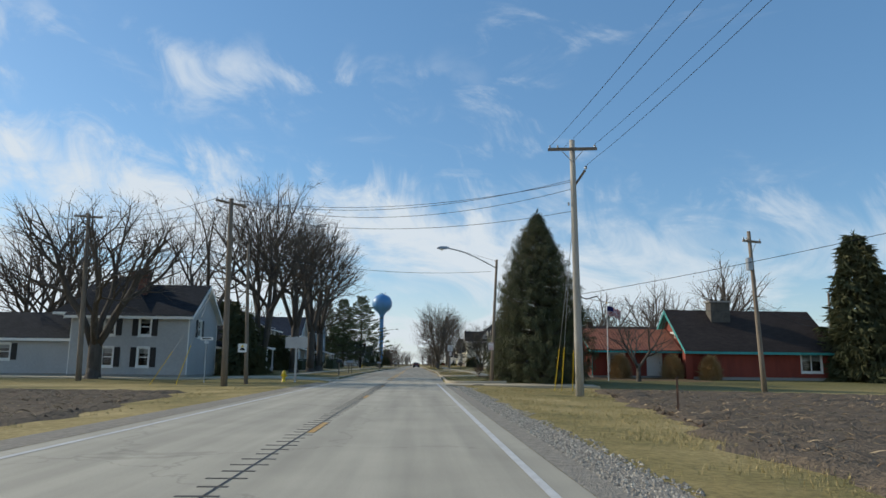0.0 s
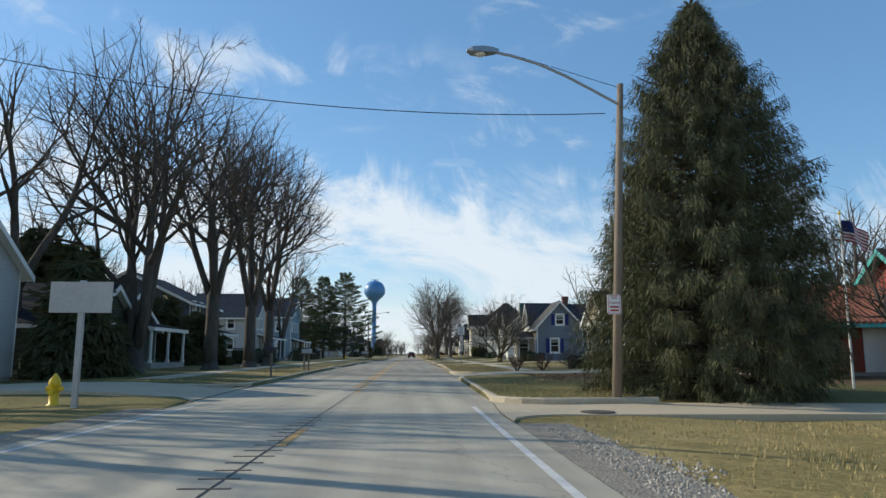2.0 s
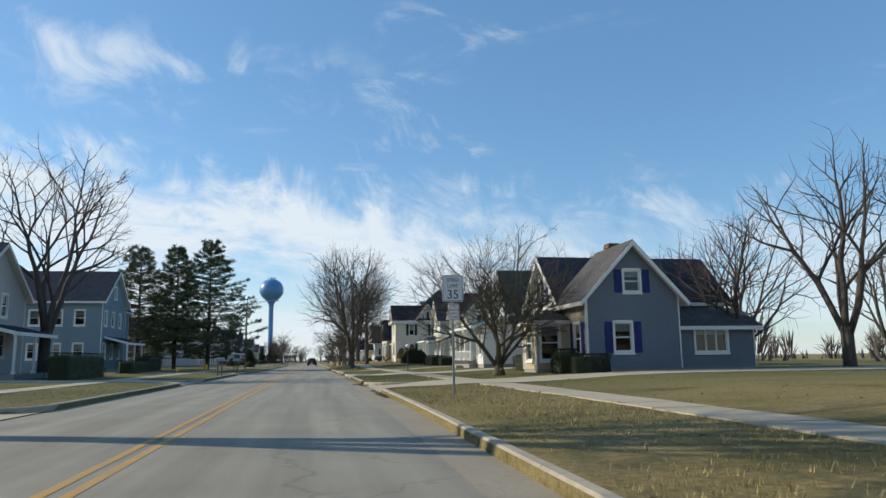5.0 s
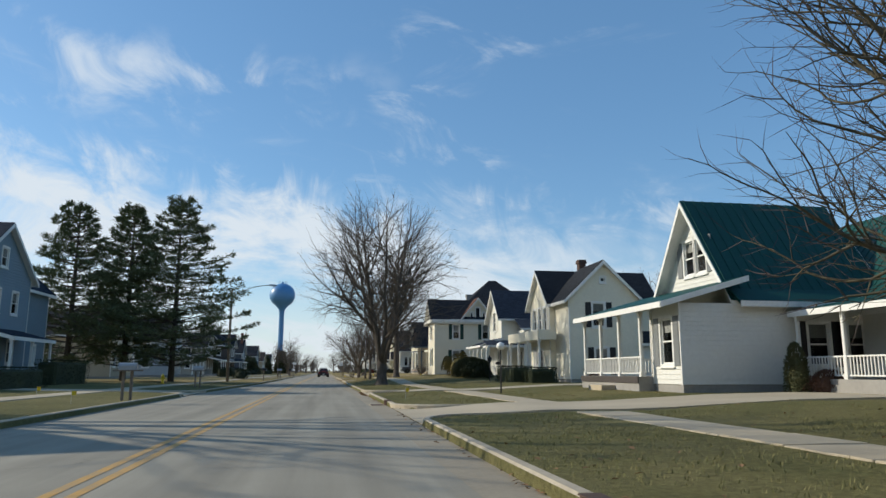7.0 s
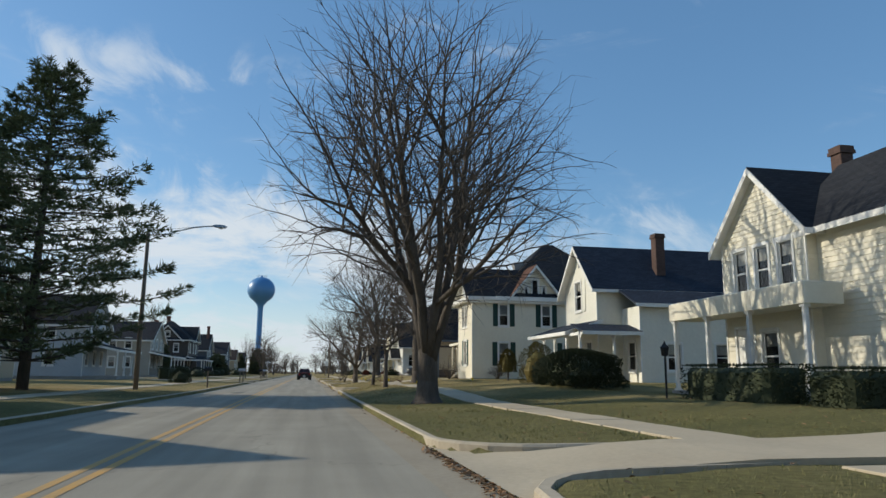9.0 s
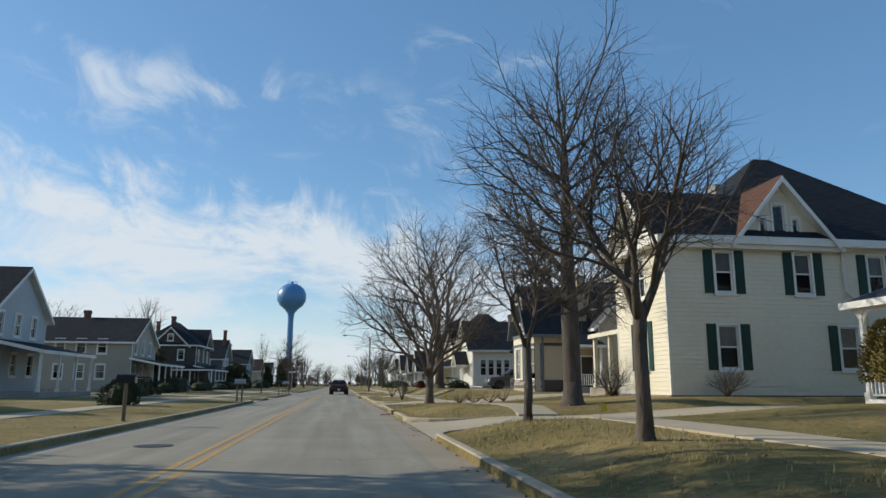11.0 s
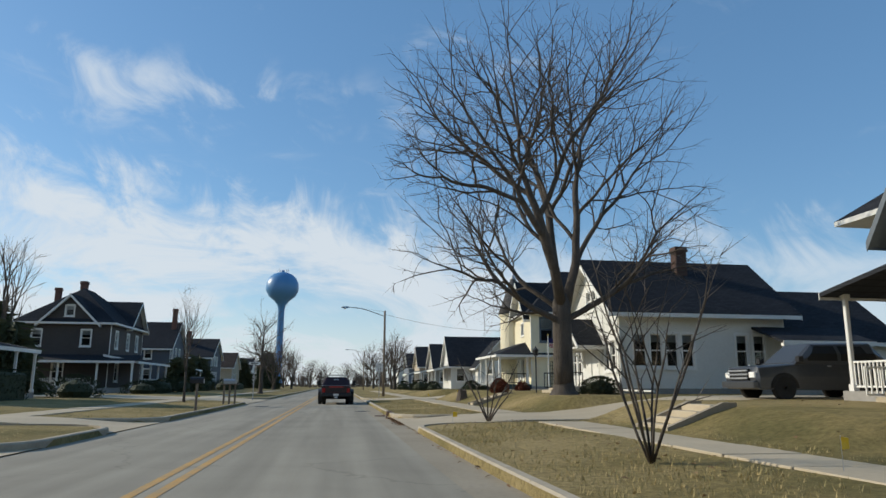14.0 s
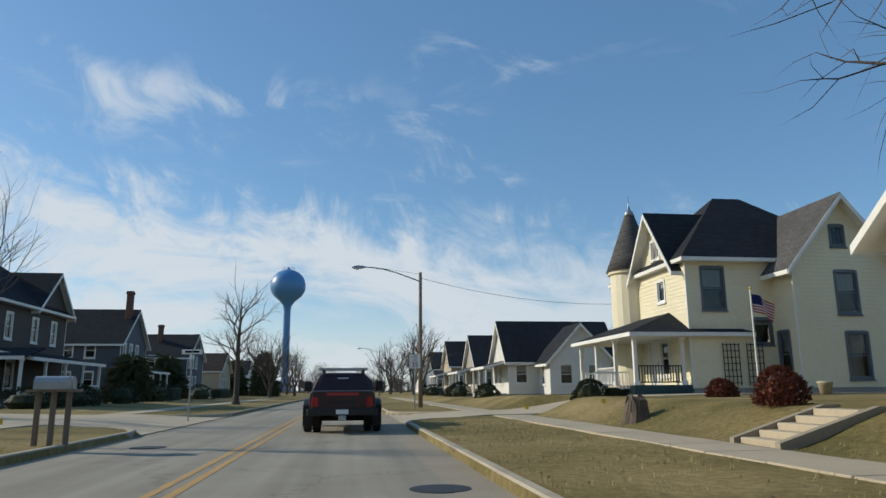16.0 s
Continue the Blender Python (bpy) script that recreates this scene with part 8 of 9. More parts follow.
for fx, fy in ((3.3, 121.2), (9.2, 101.2), (5.0, 152.6), (4.6, 160.2), (8.6, 157.5), (5.6, 193.0), (5.2, 183.2), (3.2, 205.6), (5.9, 232.5), (7.3, 229.0), (9.2, 236.5), (-7.3, 118.5), (-9.6, 122.0), (-9.8, 196.0), (-7.6, 226.0)):
    marker_flag(fx, fy)


def drain(x, y, label="rusted iron kerb inlet grate"):
    h = placed("storm_drain", x, y, 0.0, label, "storm drain", "kerb drains")
    Build().box(x - 0.55, x - 0.02, y - 0.5, y + 0.5, -0.05, 0.012).done("pan", M["concrete"], h)
    b = Build()
    for i in range(9):
        yy = y - 0.42 + 0.105 * i
        b.box(x - 0.03, x + 0.02, yy, yy + 0.05, 0.012, 0.155)
    b.done("grate_bar", M["rust"], h)
    Build().box(x - 0.035, x + 0.16, y - 0.5, y + 0.5, 0.155, 0.17).done("lid", M["rust"], h)
    Build().box(x - 0.5, x - 0.08, y - 0.4, y + 0.4, 0.012, 0.018).done("gutter_grate", M["rust"], h)


for dy in (100.3, 119.4, 176.0, 212.6):
    drain(follow(KERB_R, dy), dy)
tagged(Build().lathe([(0.34, 0.0), (0.34, 0.03), (0.3, 0.034)], 20, (3.6, 41.0, -0.012)).done("manhole_cover", M["iron"]), "dark iron manhole cover in a drive", "manhole cover")
for mx, my in ((-4.0, 224.6), (-3.4, 162.6), (1.1, 217.5)):
    tagged(Build().lathe([(0.36, 0.0), (0.36, 0.008), (0.32, 0.012)], 20, (mx, my, 0.0)).done("manhole_cover", M["tar"]), "dark iron manhole cover in the road", "manhole cover")


def flagpole(x, y, z, H, label, size=(1.15, 0.62), droop=0.5, ang=-30):
    h = placed("flagpole", x, y, z, label, "flagpole", "flagpoles")
    Build().tube([(x, y, z - 0.2), (x, y, z + H)], [0.04, 0.028], 8).done("pole", M["white"], h)
    Build().lathe([(0.02, 0), (0.05, 0.05), (0.02, 0.1)], 8, (x, y, z + H)).done("finial", M["yellow_plastic"], h)
    W, Hh = size
    ca, sa = math.cos(radians(ang)), math.sin(radians(ang))

    def at(u, v):
        sag = droop * u * u * 0.5 + 0.1 * u
        wv = 0.06 * math.sin(u * 9 + v * 2)
        return (x + 0.04 + u * ca * W + wv * sa, y + u * W * -sa * 0.6 + wv, z + H - 0.15 - (1 - v) * Hh - sag)
    cloth = None
    for i in range(13):
        b = Build()
        v0, v1 = i / 13, (i + 1) / 13
        u0 = 0.42 if i >= 6 else 0.0
        n = 10
        for k in range(n):
            ua, ub = u0 + (1 - u0) * k / n, u0 + (1 - u0) * (k + 1) / n
            b.face(at(ua, v0), at(ub, v0), at(ub, v1), at(ua, v1))
        s = b.joined("stripe", M["flag_red"] if i % 2 == 0 else M["flag_white"], h)
    b = Build()
    for k in range(4):
        for j in range(4):
            ua, ub, va, vb = 0.42 * k / 4, 0.42 * (k + 1) / 4, 6 / 13 + 7 / 13 * j / 4, 6 / 13 + 7 / 13 * (j + 1) / 4
            b.face(at(ua, va), at(ub, va), at(ub, vb), at(ua, vb))
    b.joined("canton", M["flag_blue"], h)


M["flag_red"] = material("red_flag_cloth", (0.42, 0.03, 0.04), None, 3, 30, 0.9, 0.2)
M["flag_white"] = material("white_flag_cloth", (0.72, 0.71, 0.70), None, 3, 30, 0.9, 0.2)
M["flag_blue"] = material("navy_flag_cloth", (0.02, 0.025, 0.12), None, 3, 30, 0.9, 0.2)
flagpole(14.2, 232.2, 0.85, 3.7, "white flagpole with a striped flag on a lawn")
flagpole(13.0, 47.4, 0.0, 5.4, "white flagpole with a striped flag before a red house")


def lawn_lamp(x, y, z, H, kind, label):
    h = placed("lamp_post", x, y, z, label, "lamp post", "garden lamp posts")
    Build().tube([(x, y, z - 0.2), (x, y, z + H)], 0.035, 8).done("post", M["dark_metal"], h)
    if kind == "globe":
        Build().lathe([(0.06, 0), (0.16, 0.07), (0.19, 0.17), (0.15, 0.28), (0.04, 0.34)], 14, (x, y, z + H)).done("globe", M["globe"], h, smooth=True)
        Build().box(x - 0.22, x + 0.0, y - 0.01, y + 0.01, z + H * 0.62, z + H * 0.62 + 0.12).done("name_plate", M["dark_metal"], h)
    else:
        Build().lathe([(0.05, 0), (0.11, 0.02), (0.15, 0.26), (0.17, 0.28), (0.05, 0.4), (0.015, 0.5)], 6, (x, y, z + H)).done("lantern", M["dark_metal"], h)


lawn_lamp(7.78, 124.6, 0.42, 1.62, "globe", "black garden lamp post with an opal globe")
lawn_lamp(9.6, 219.3, 0.85, 1.75, "lantern", "black garden lamp post with a lantern top")
lawn_lamp(11.6, 143, 0.45, 1.3, "lantern", "small black lamp post by a hedge")

# ---------------------------------------------------------------- shrubs and hedges


def shrub(name, x, y, z, rx, ry, H, mat, seed, label, category="shrub", n=None, blade=(0.085, 0.02), box=False, group="shrubs and hedges"):
    """A clipped or loose bush: many small leaf shoots over an uneven body."""
    rng = random.Random(seed)
    top = thing(name, x, y, z, label, category, group)
    leaf, core = Build(), Build()
    n = n or min(2000, int(900 * (rx + ry) * H + 700))
    for _ in range(n):
        if box:
            f = rng.random()
            px, py, pz = rng.uniform(-1, 1), rng.uniform(-1, 1), rng.uniform(0.02, 1)
            face_ = rng.choice("xyzxy")
            if face_ == "x":
                px = math.copysign(1, px)
            elif face_ == "y":
                py = math.copysign(1, py)
            else:
                pz = 1
            nrm = Vector((px if face_ == "x" else 0, py if face_ == "y" else 0, 1 if face_ == "z" else 0.2))
            bulge = 1 + 0.07 * noise.noise((px * rx, py * ry * 1.3, pz * H + seed))
        else:
            a, b = rng.uniform(0, 6.283), rng.uniform(-0.25, 1)
            c = math.sqrt(max(0, 1 - b * b))
            px, py, pz = c * math.cos(a), c * math.sin(a), (b + 0.25) / 1.25
            nrm = Vector((px, py, b))
            bulge = (1 + 0.25 * noise.noise((px * 2, py * 2, pz * 2 + seed))) * rng.uniform(0.72, 1.02)
        p = Vector((px * rx * bulge, py * ry * bulge, pz * H * (0.95 + 0.05 * bulge)))
        d = nrm + Vector((rng.uniform(-0.8, 0.8), rng.uniform(-0.8, 0.8), rng.uniform(-0.4, 0.8)))
        sprig(leaf, p - nrm * 0.03, d, blade[0] * rng.uniform(0.7, 1.3), blade[1], rng)
    if box:
        core.soft_box(-rx * 0.9, rx * 0.9, -ry * 0.9, ry * 0.9, 0.0, H * 0.92, min(rx, ry) * 0.2)
    else:
        core.lathe([(0.5 * rx, 0), (0.66 * rx, 0.3 * H), (0.5 * rx, 0.62 * H), (0.1 * rx, 0.8 * H)], 10)
        core.v = [(vx, vy * ry / rx, vz) for vx, vy, vz in core.v]
    core.done("core", M[mat], top)
    leaf.done("foliage", M[mat], top)
    return top


def sx(name, x, y, rx, ry, H, mat, seed, label, **kw):
    return shrub(name, x, y, G(x, y) - 0.03, rx, ry, H, mat, seed, label, **kw)


def twig_bush(x, y, r, H, seed, label, twig="twig_red", wide=0.8):
    t = bare_tree("leafless_bush", x, y, G(x, y), seed, H, r, 0.03 + 0.06 * H ** 0.5, 0.01, label, stems=11, open_=wide, base=0.12, mid=0.6, twig=twig, bark=twig, twig_r=0.0045, group="shrubs and hedges", twig_len=0.2)
    return t


HG = "dark clipped evergreen hedge along a house wall"
sx("hedge", 12.3, 101.2, 0.42, 2.0, 0.9, "hedge", 1, HG, box=True, category="hedge")
sx("hedge", 11.6, 98.6, 0.5, 0.5, 1.1, "hedge", 2, HG, box=True, category="hedge")
sx("hedge", 12.4, 97.8, 0.9, 0.45, 0.9, "hedge", 3, HG, box=True, category="hedge")
sx("hedge", 12.3, 105.8, 0.45, 2.2, 0.85, "hedge", 4, HG, box=True, category="hedge")
sx("arborvitae", 15.7, 116.2, 0.42, 0.42, 1.7, "spruce", 5, "green cone-shaped evergreen by a white wall")
sx("hedge", 16.6, 115.8, 0.9, 0.45, 0.8, "twig_red", 6, "brown leafless clipped bush by a white wall")
sx("hedge", 13.3, 137.0, 0.9, 0.8, 0.95, "hedge", 7, "dark clipped hedge before a cream house", box=True, category="hedge")
sx("hedge", 12.6, 140.5, 0.7, 2.2, 1.05, "hedge", 8, "dark clipped hedge before a cream house", box=True, category="hedge")
twig_bush(16.6, 136.4, 0.7, 1.0, 9, "small reddish leafless bush by a cream wall")
sx("hedge", 12.2, 152.3, 1.5, 4.2, 1.6, "hedge", 10, "broad rounded evergreen hedge between two lawns", n=9000, blade=(0.13, 0.028), category="hedge")
sx("arborvitae", 12.0, 156.9, 1.15, 1.0, 2.0, "arborvitae", 11, "yellow-green rounded arborvitae by a porch")
ball = shrub("topiary", 11.85, 162.0, G(11.85, 162) + 0.5, 0.55, 0.55, 1.35, "arborvitae", 12, "yellow-brown clipped ball shrub on a stem by a porch")
Build().tube([(0, 0, -0.65), (0.03, 0, 0.5)], [0.06, 0.05], 7).done("stem", M["bark"], ball)
sx("arborvitae", 13.2, 160.8, 0.6, 0.6, 2.3, "arborvitae", 13, "yellow-green arborvitae bush beside porch steps")
twig_bush(11.3, 176.6, 0.75, 1.2, 14, "grey leafless bush by a cream wall", "twig")
twig_bush(14.1, 172.5, 0.9, 1.0, 15, "brown leafless bush by a cream wall", "twig")
for i, (bx, by) in enumerate(((6.0, 183.5), (6.8, 183.8), (7.6, 183.5), (8.4, 184.0))):
    twig_bush(bx, by, 0.9, 0.3, 66 + i, "low sprawling tangle of reddish leafless shrub on a lawn", wide=1.6)
sx("bush", 19.8, 193.6, 0.5, 0.5, 0.7, "hedge", 17, "dark low bush by a tan wall")
sx("bush", 11.3, 215.2, 1.0, 0.6, 0.8, "hedge", 18, "dark green bush by a white wall")
sx("bush", 11.9, 230.6, 0.5, 0.5, 0.6, "red_shrub", 19, "round rust-red shrub on a lawn")
sx("bush", 8.4, 222.1, 0.5, 0.48, 0.75, "red_shrub", 20, "rust-red shrub beside the garden steps")
sx("bush", 9.7, 236.8, 0.8, 0.7, 1.0, "hedge", 61, "dark evergreen bush beside porch steps")
sx("bush", 10.6, 236.5, 0.5, 0.5, 0.5, "hedge", 21, "low dark bush by porch steps")
twig_bush(5.9, 66.9, 0.7, 0.8, 22, "brown leafless bush by the side street")
twig_bush(7.5, 67.6, 0.7, 1.0, 23, "brown leafless bush by the side street")
twig_bush(9.3, 68.2, 0.8, 1.2, 24, "grey leafless bush before a bungalow", "twig")
sx("hedge", 10.2, 68.6, 0.9, 0.45, 0.7, "hedge", 25, "low dark hedge before a bungalow", box=True, category="hedge")
for i, (hx, hy, hl) in enumerate(((-15.2, 58.5, 3.2), (-14.2, 87.5, 3.0), (-13.4, 112.5, 3.6), (-14.8, 132, 3.6), (-14.0, 199.8, 2.0), (-16.2, 222.5, 2.0), (-16.8, 256, 3.6), (-17.0, 279.5, 3.6), (-16, 143, 3), (-15.5, 300, 4))):
    sx("hedge", hx, hy, 0.6, hl, 1.1 + 0.2 * (i % 3), "hedge", 40 + i, "dark clipped hedge before a house in shade", box=True, category="hedge")
sx("bush", -9.6, 181.5, 0.9, 0.9, 1.2, "hedge", 60, "dark rounded bush on a lawn")
for i, (gx, gy) in enumerate(((15.4, 52.8), (19.3, 52.6), (21.8, 51.6))):
    sx("ornamental_grass", gx, gy, 0.5, 0.5, 1.5, "drygrass", 30 + i, "dry straw-coloured ornamental grass clump", blade=(0.55, 0.012))


def cedar(x, y, H, R, seed, label="dark evergreen cedar in the yard", fine=2.0):
    t = spruce(x, y, G(x, y), H, R, seed, label, fine)
    t.name = "cedar_tree"


cedar(-16.5, 61.5, 6.5, 2.6, 71)
cedar(-17.5, 76.5, 5.0, 2.4, 75, fine=2.4)
cedar(-16.0, 80.5, 4.2, 2.2, 76, fine=2.4)
cedar(-19.5, 63.5, 7.5, 2.8, 72)
cedar(-13.9, 56.5, 5.0, 2.0, 73)
for i, (cx, cy, ch, cr) in enumerate(((-22.5, 237.5, 5.2, 2.3), (-25.5, 241.0, 7.0, 2.4), (-17.8, 270.5, 4.0, 1.9), (-20.0, 291.0, 5.0, 2.2), (-14.0, 330.0, 7.5, 2.4), (-19.5, 335.0, 6.0, 2.2))):
    cedar(cx, cy, ch, cr, 80 + i, fine=3.2)
for i, (bx, by, br, bh) in enumerate(((9.8, 259.0, 0.9, 1.0), (10.2, 274.0, 1.2, 1.3), (10.0, 277.0, 0.9, 1.0), (9.8, 292.0, 1.3, 1.3), (-15.6, 252.6, 1.3, 1.3), (-16.2, 248.2, 1.6, 1.1), (-15.8, 262.0, 1.2, 1.5), (-16.6, 274.0, 1.5, 1.7), (-15.4, 286.0, 1.6, 1.5), (-15.8, 216.0, 1.2, 1.2), (-15.6, 231.0, 1.5, 1.4), (-14.6, 205.0, 1.1, 1.1), (-14.0, 92.0, 1.4, 1.3), (-14.6, 98.0, 1.2, 1.2), (-14.8, 118.0, 1.2, 1.3))):
    sx("bush", bx, by, br, br * 1.3, bh, "hedge", 110 + i, "dark rounded evergreen bush before a house", n=700, blade=(0.17, 0.035))
spruce(33.5, 51.5, 0.1, 11.5, 3.4, 74, "dark spruce at the edge of a field", 2.0)

# ---------------------------------------------------------------- steps, fence, vehicles


def bank_steps(x0, x1, y0, y1, z0, z1, n, label, mat="concrete"):
    h = placed("garden_steps", (x0 + x1) / 2, (y0 + y1) / 2, z0, label, "steps", "garden steps")
    for i in range(n):
        a = x0 + (x1 - x0) * i / n
        Build().soft_box(a, a + (x1 - x0) / n + 0.08, y0, y1, z0 - 0.2, z0 + (z1 - z0) * (i + 1) / n, 0.015).done("step", M[mat], h)
    for yy in (y0 - 0.16, y1 + 0.02):
        Build().prism([(x0 - 0.1, z0 - 0.2), (x1 + 0.2, z0 - 0.2), (x1 + 0.2, z1 + 0.06), (x1 - 0.1, z1 + 0.06), (x0 - 0.1, z0 + 0.1)], "y", yy, yy + 0.14).done("side_wall", M["gutter"], h)


bank_steps(6.5, 8.2, 219.3, 220.4, 0.2, 0.76, 5, "weathered concrete steps up a grass bank")
bank_steps(6.9, 8.2, 199.9, 201.2, 0.2, 0.76, 4, "pale concrete steps up a grass bank")


def truck(x, y):
    """A dark red pickup with twin rear wheels, wide fenders, a roof rack and big mirrors, seen from behind."""
    h = placed("pickup_truck", x, y, 0.0, "dark maroon pickup truck with twin rear wheels and a roof rack", "pickup truck")
    B = Build

    def shell(secs):
        rings = []
        for yy, w0, w1, z0, z1 in secs:
            rings.append([(x - w0, y + yy, z0), (x - w0, y + yy, z0 + (z1 - z0) * 0.55), (x - w1, y + yy, z1 - 0.05), (x - w1 + 0.08, y + yy, z1), (x + w1 - 0.08, y + yy, z1), (x + w1, y + yy, z1 - 0.05), (x + w0, y + yy, z0 + (z1 - z0) * 0.55), (x + w0, y + yy, z0)])
        return B().stack(rings)
    shell([(0.08, 0.86, 0.84, 0.55, 1.1), (0.3, 0.88, 0.86, 0.5, 1.12), (2.4, 0.88, 0.86, 0.48, 1.12), (4.4, 0.88, 0.84, 0.48, 1.1), (5.5, 0.84, 0.76, 0.5, 1.0)]).done("body", M["truck_bed"], h)
    cab = shell([(1.5, 0.86, 0.78, 1.08, 1.14), (1.75, 0.84, 0.64, 1.08, 1.62), (3.4, 0.84, 0.64, 1.08, 1.64), (4.2, 0.84, 0.74, 1.08, 1.14)]).done("cab", M["truck_red"], h)
    B().face((x - 0.68, y + 1.555, 1.19), (x + 0.68, y + 1.555, 1.19), (x + 0.56, y + 1.71, 1.55), (x - 0.56, y + 1.71, 1.55)).done("rear_window", M["glass"], cab)
    B().face((x - 0.16, y + 1.585, 1.27), (x + 0.14, y + 1.585, 1.27), (x + 0.14, y + 1.675, 1.48), (x - 0.16, y + 1.675, 1.48)).done("sticker", M["sign_white"], cab)
    # black sheet behind the rear glass in place of the cab's inner shade
    B().face((x - 0.66, y + 1.62, 1.2), (x + 0.66, y + 1.62, 1.2), (x + 0.55, y + 1.76, 1.54), (x - 0.55, y + 1.76, 1.54)).done("cabin_interior", M["sign_black"], cab)
    tg = B().soft_box(x - 0.80, x + 0.80, y, y + 0.08, 0.64, 1.1, 0.02).done("tailgate", M["truck_red"], h)
    B().box(x - 0.42, x + 0.42, y - 0.006, y + 0.0, 0.99, 1.06).done("lettering", M["sign_red"], tg)
    B().box(x - 0.34, x + 0.34, y - 0.006, y + 0.0, 0.78, 0.86).done("lettering", M["dark_metal"], tg)
    for s in (-1, 1):
        rings = []
        for a in range(0, 9):
            t = math.pi * a / 8
            rings.append([(x + s * 0.84, y + 1.25 - 0.62 * math.cos(t), 0.42 + 0.52 * math.sin(t)), (x + s * 1.06, y + 1.25 - 0.60 * math.cos(t), 0.40 + 0.50 * math.sin(t)), (x + s * 1.06, y + 1.25 - 0.52 * math.cos(t), 0.38 + 0.42 * math.sin(t)), (x + s * 0.84, y + 1.25 - 0.52 * math.cos(t), 0.38 + 0.42 * math.sin(t))])
        B().stack(rings if s > 0 else [r[::-1] for r in rings]).done("fender", M["truck_bed"], h)
        B().box(x + s * 0.93 - 0.13, x + s * 0.93 + 0.13, y + 0.62, y + 0.65, 0.18, 0.72).done("mud_flap", M["rubber"], h)
        for k, off in enumerate((0.70, 0.95)):
            wheel = B().lathe([(0.16, -0.1), (0.36, -0.11), (0.395, -0.08), (0.395, 0.08), (0.36, 0.11), (0.16, 0.1)], 20)
            wheel.v = [(x + s * off + vz, y + 1.25 + vx, 0.395 + vy) for vx, vy, vz in wheel.v]
            w = wheel.done("wheel", M["rubber"], h)
            rim = B().lathe([(0.05, -0.06), (0.2, -0.03), (0.21, 0.06), (0.05, 0.07)], 12)
            rim.v = [(x + s * off + s * vz, y + 1.25 + vx, 0.395 + vy) for vx, vy, vz in rim.v]
            rim.done("rim", M["steel"], w)
        wheel = B().lathe([(0.16, -0.12), (0.36, -0.13), (0.395, -0.09), (0.395, 0.09), (0.36, 0.13), (0.16, 0.12)], 20)
        wheel.v = [(x + s * 0.82 + vz, y + 4.7 + vx, 0.395 + vy) for vx, vy, vz in wheel.v]
        wheel.done("wheel", M["rubber"], h)
        B().soft_box(x + s * 0.72 - 0.09, x + s * 0.72 + 0.09, y - 0.02, y + 0.02, 0.70, 0.95, 0.02).done("tail_light", M["lamp_red"], h)
        m = B().soft_box(x + s * 1.12 - 0.12, x + s * 1.12 + 0.12, y + 3.55, y + 3.65, 1.1, 1.42, 0.03).done("door_mirror", M["dark_metal"], h)
        B().tube([(x + s * 0.86, y + 3.6, 1.16), (x + s * 1.05, y + 3.6, 1.22)], 0.025, 6).done("mirror_arm", M["dark_metal"], m)
    bp = B().soft_box(x - 0.92, x + 0.92, y - 0.16, y - 0.02, 0.48, 0.66, 0.03).done("bumper", M["dark_metal"], h)
    B().soft_box(x - 0.1, x + 0.1, y - 0.24, y - 0.1, 0.36, 0.48, 0.01).done("tow_hitch", M["steel"], bp)
    B().box(x - 0.16, x + 0.16, y - 0.168, y - 0.161, 0.51, 0.63).done("number_plate", M["sign_white"], bp)
    for yy in (1.9, 3.2):
        rb = B().beam((x - 0.72, y + yy, 1.74), (x + 0.72, y + yy, 1.74), 0.06, 0.05).done("roof_rack_bar", M["steel"], h)
        for s in (-0.58, 0.58):
            B().box(x + s - 0.03, x + s + 0.03, y + yy - 0.03, y + yy + 0.03, 1.6, 1.72).done("rack_foot", M["dark_metal"], rb)
    B().tube([(x - 0.2, y + 0.3, 0.42), (x - 0.2, y + 4.8, 0.42)], 0.05, 6).done("frame_rail", M["dark_metal"], h)
    B().tube([(x - 0.7, y + 1.25, 0.38), (x + 0.7, y + 1.25, 0.38)], 0.09, 8).done("axle", M["dark_metal"], h)


M["truck_red"] = material("dark_maroon_car_paint", (0.034, 0.007, 0.009), (0.022, 0.005, 0.007), 1.5, 30, 0.3, 0.03, spec=0.5)
M["truck_bed"] = material("dusty_black_truck_paint", (0.018, 0.017, 0.019), (0.03, 0.027, 0.026), 2, 30, 0.45, 0.05, spec=0.4)
M["rubber"] = material("black_rubber", (0.02, 0.02, 0.02), (0.035, 0.033, 0.03), 5, 50, 0.85, 0.3)
M["lamp_red"] = material("red_lamp_lens", (0.35, 0.02, 0.02), None, 3, 30, 0.2, 0.05)
M["silver_paint"] = material("dark_silver_car_paint", (0.10, 0.105, 0.11), (0.08, 0.084, 0.088), 1.5, 30, 0.3, 0.03, metal=0.5)
truck(-0.12, 228.2)


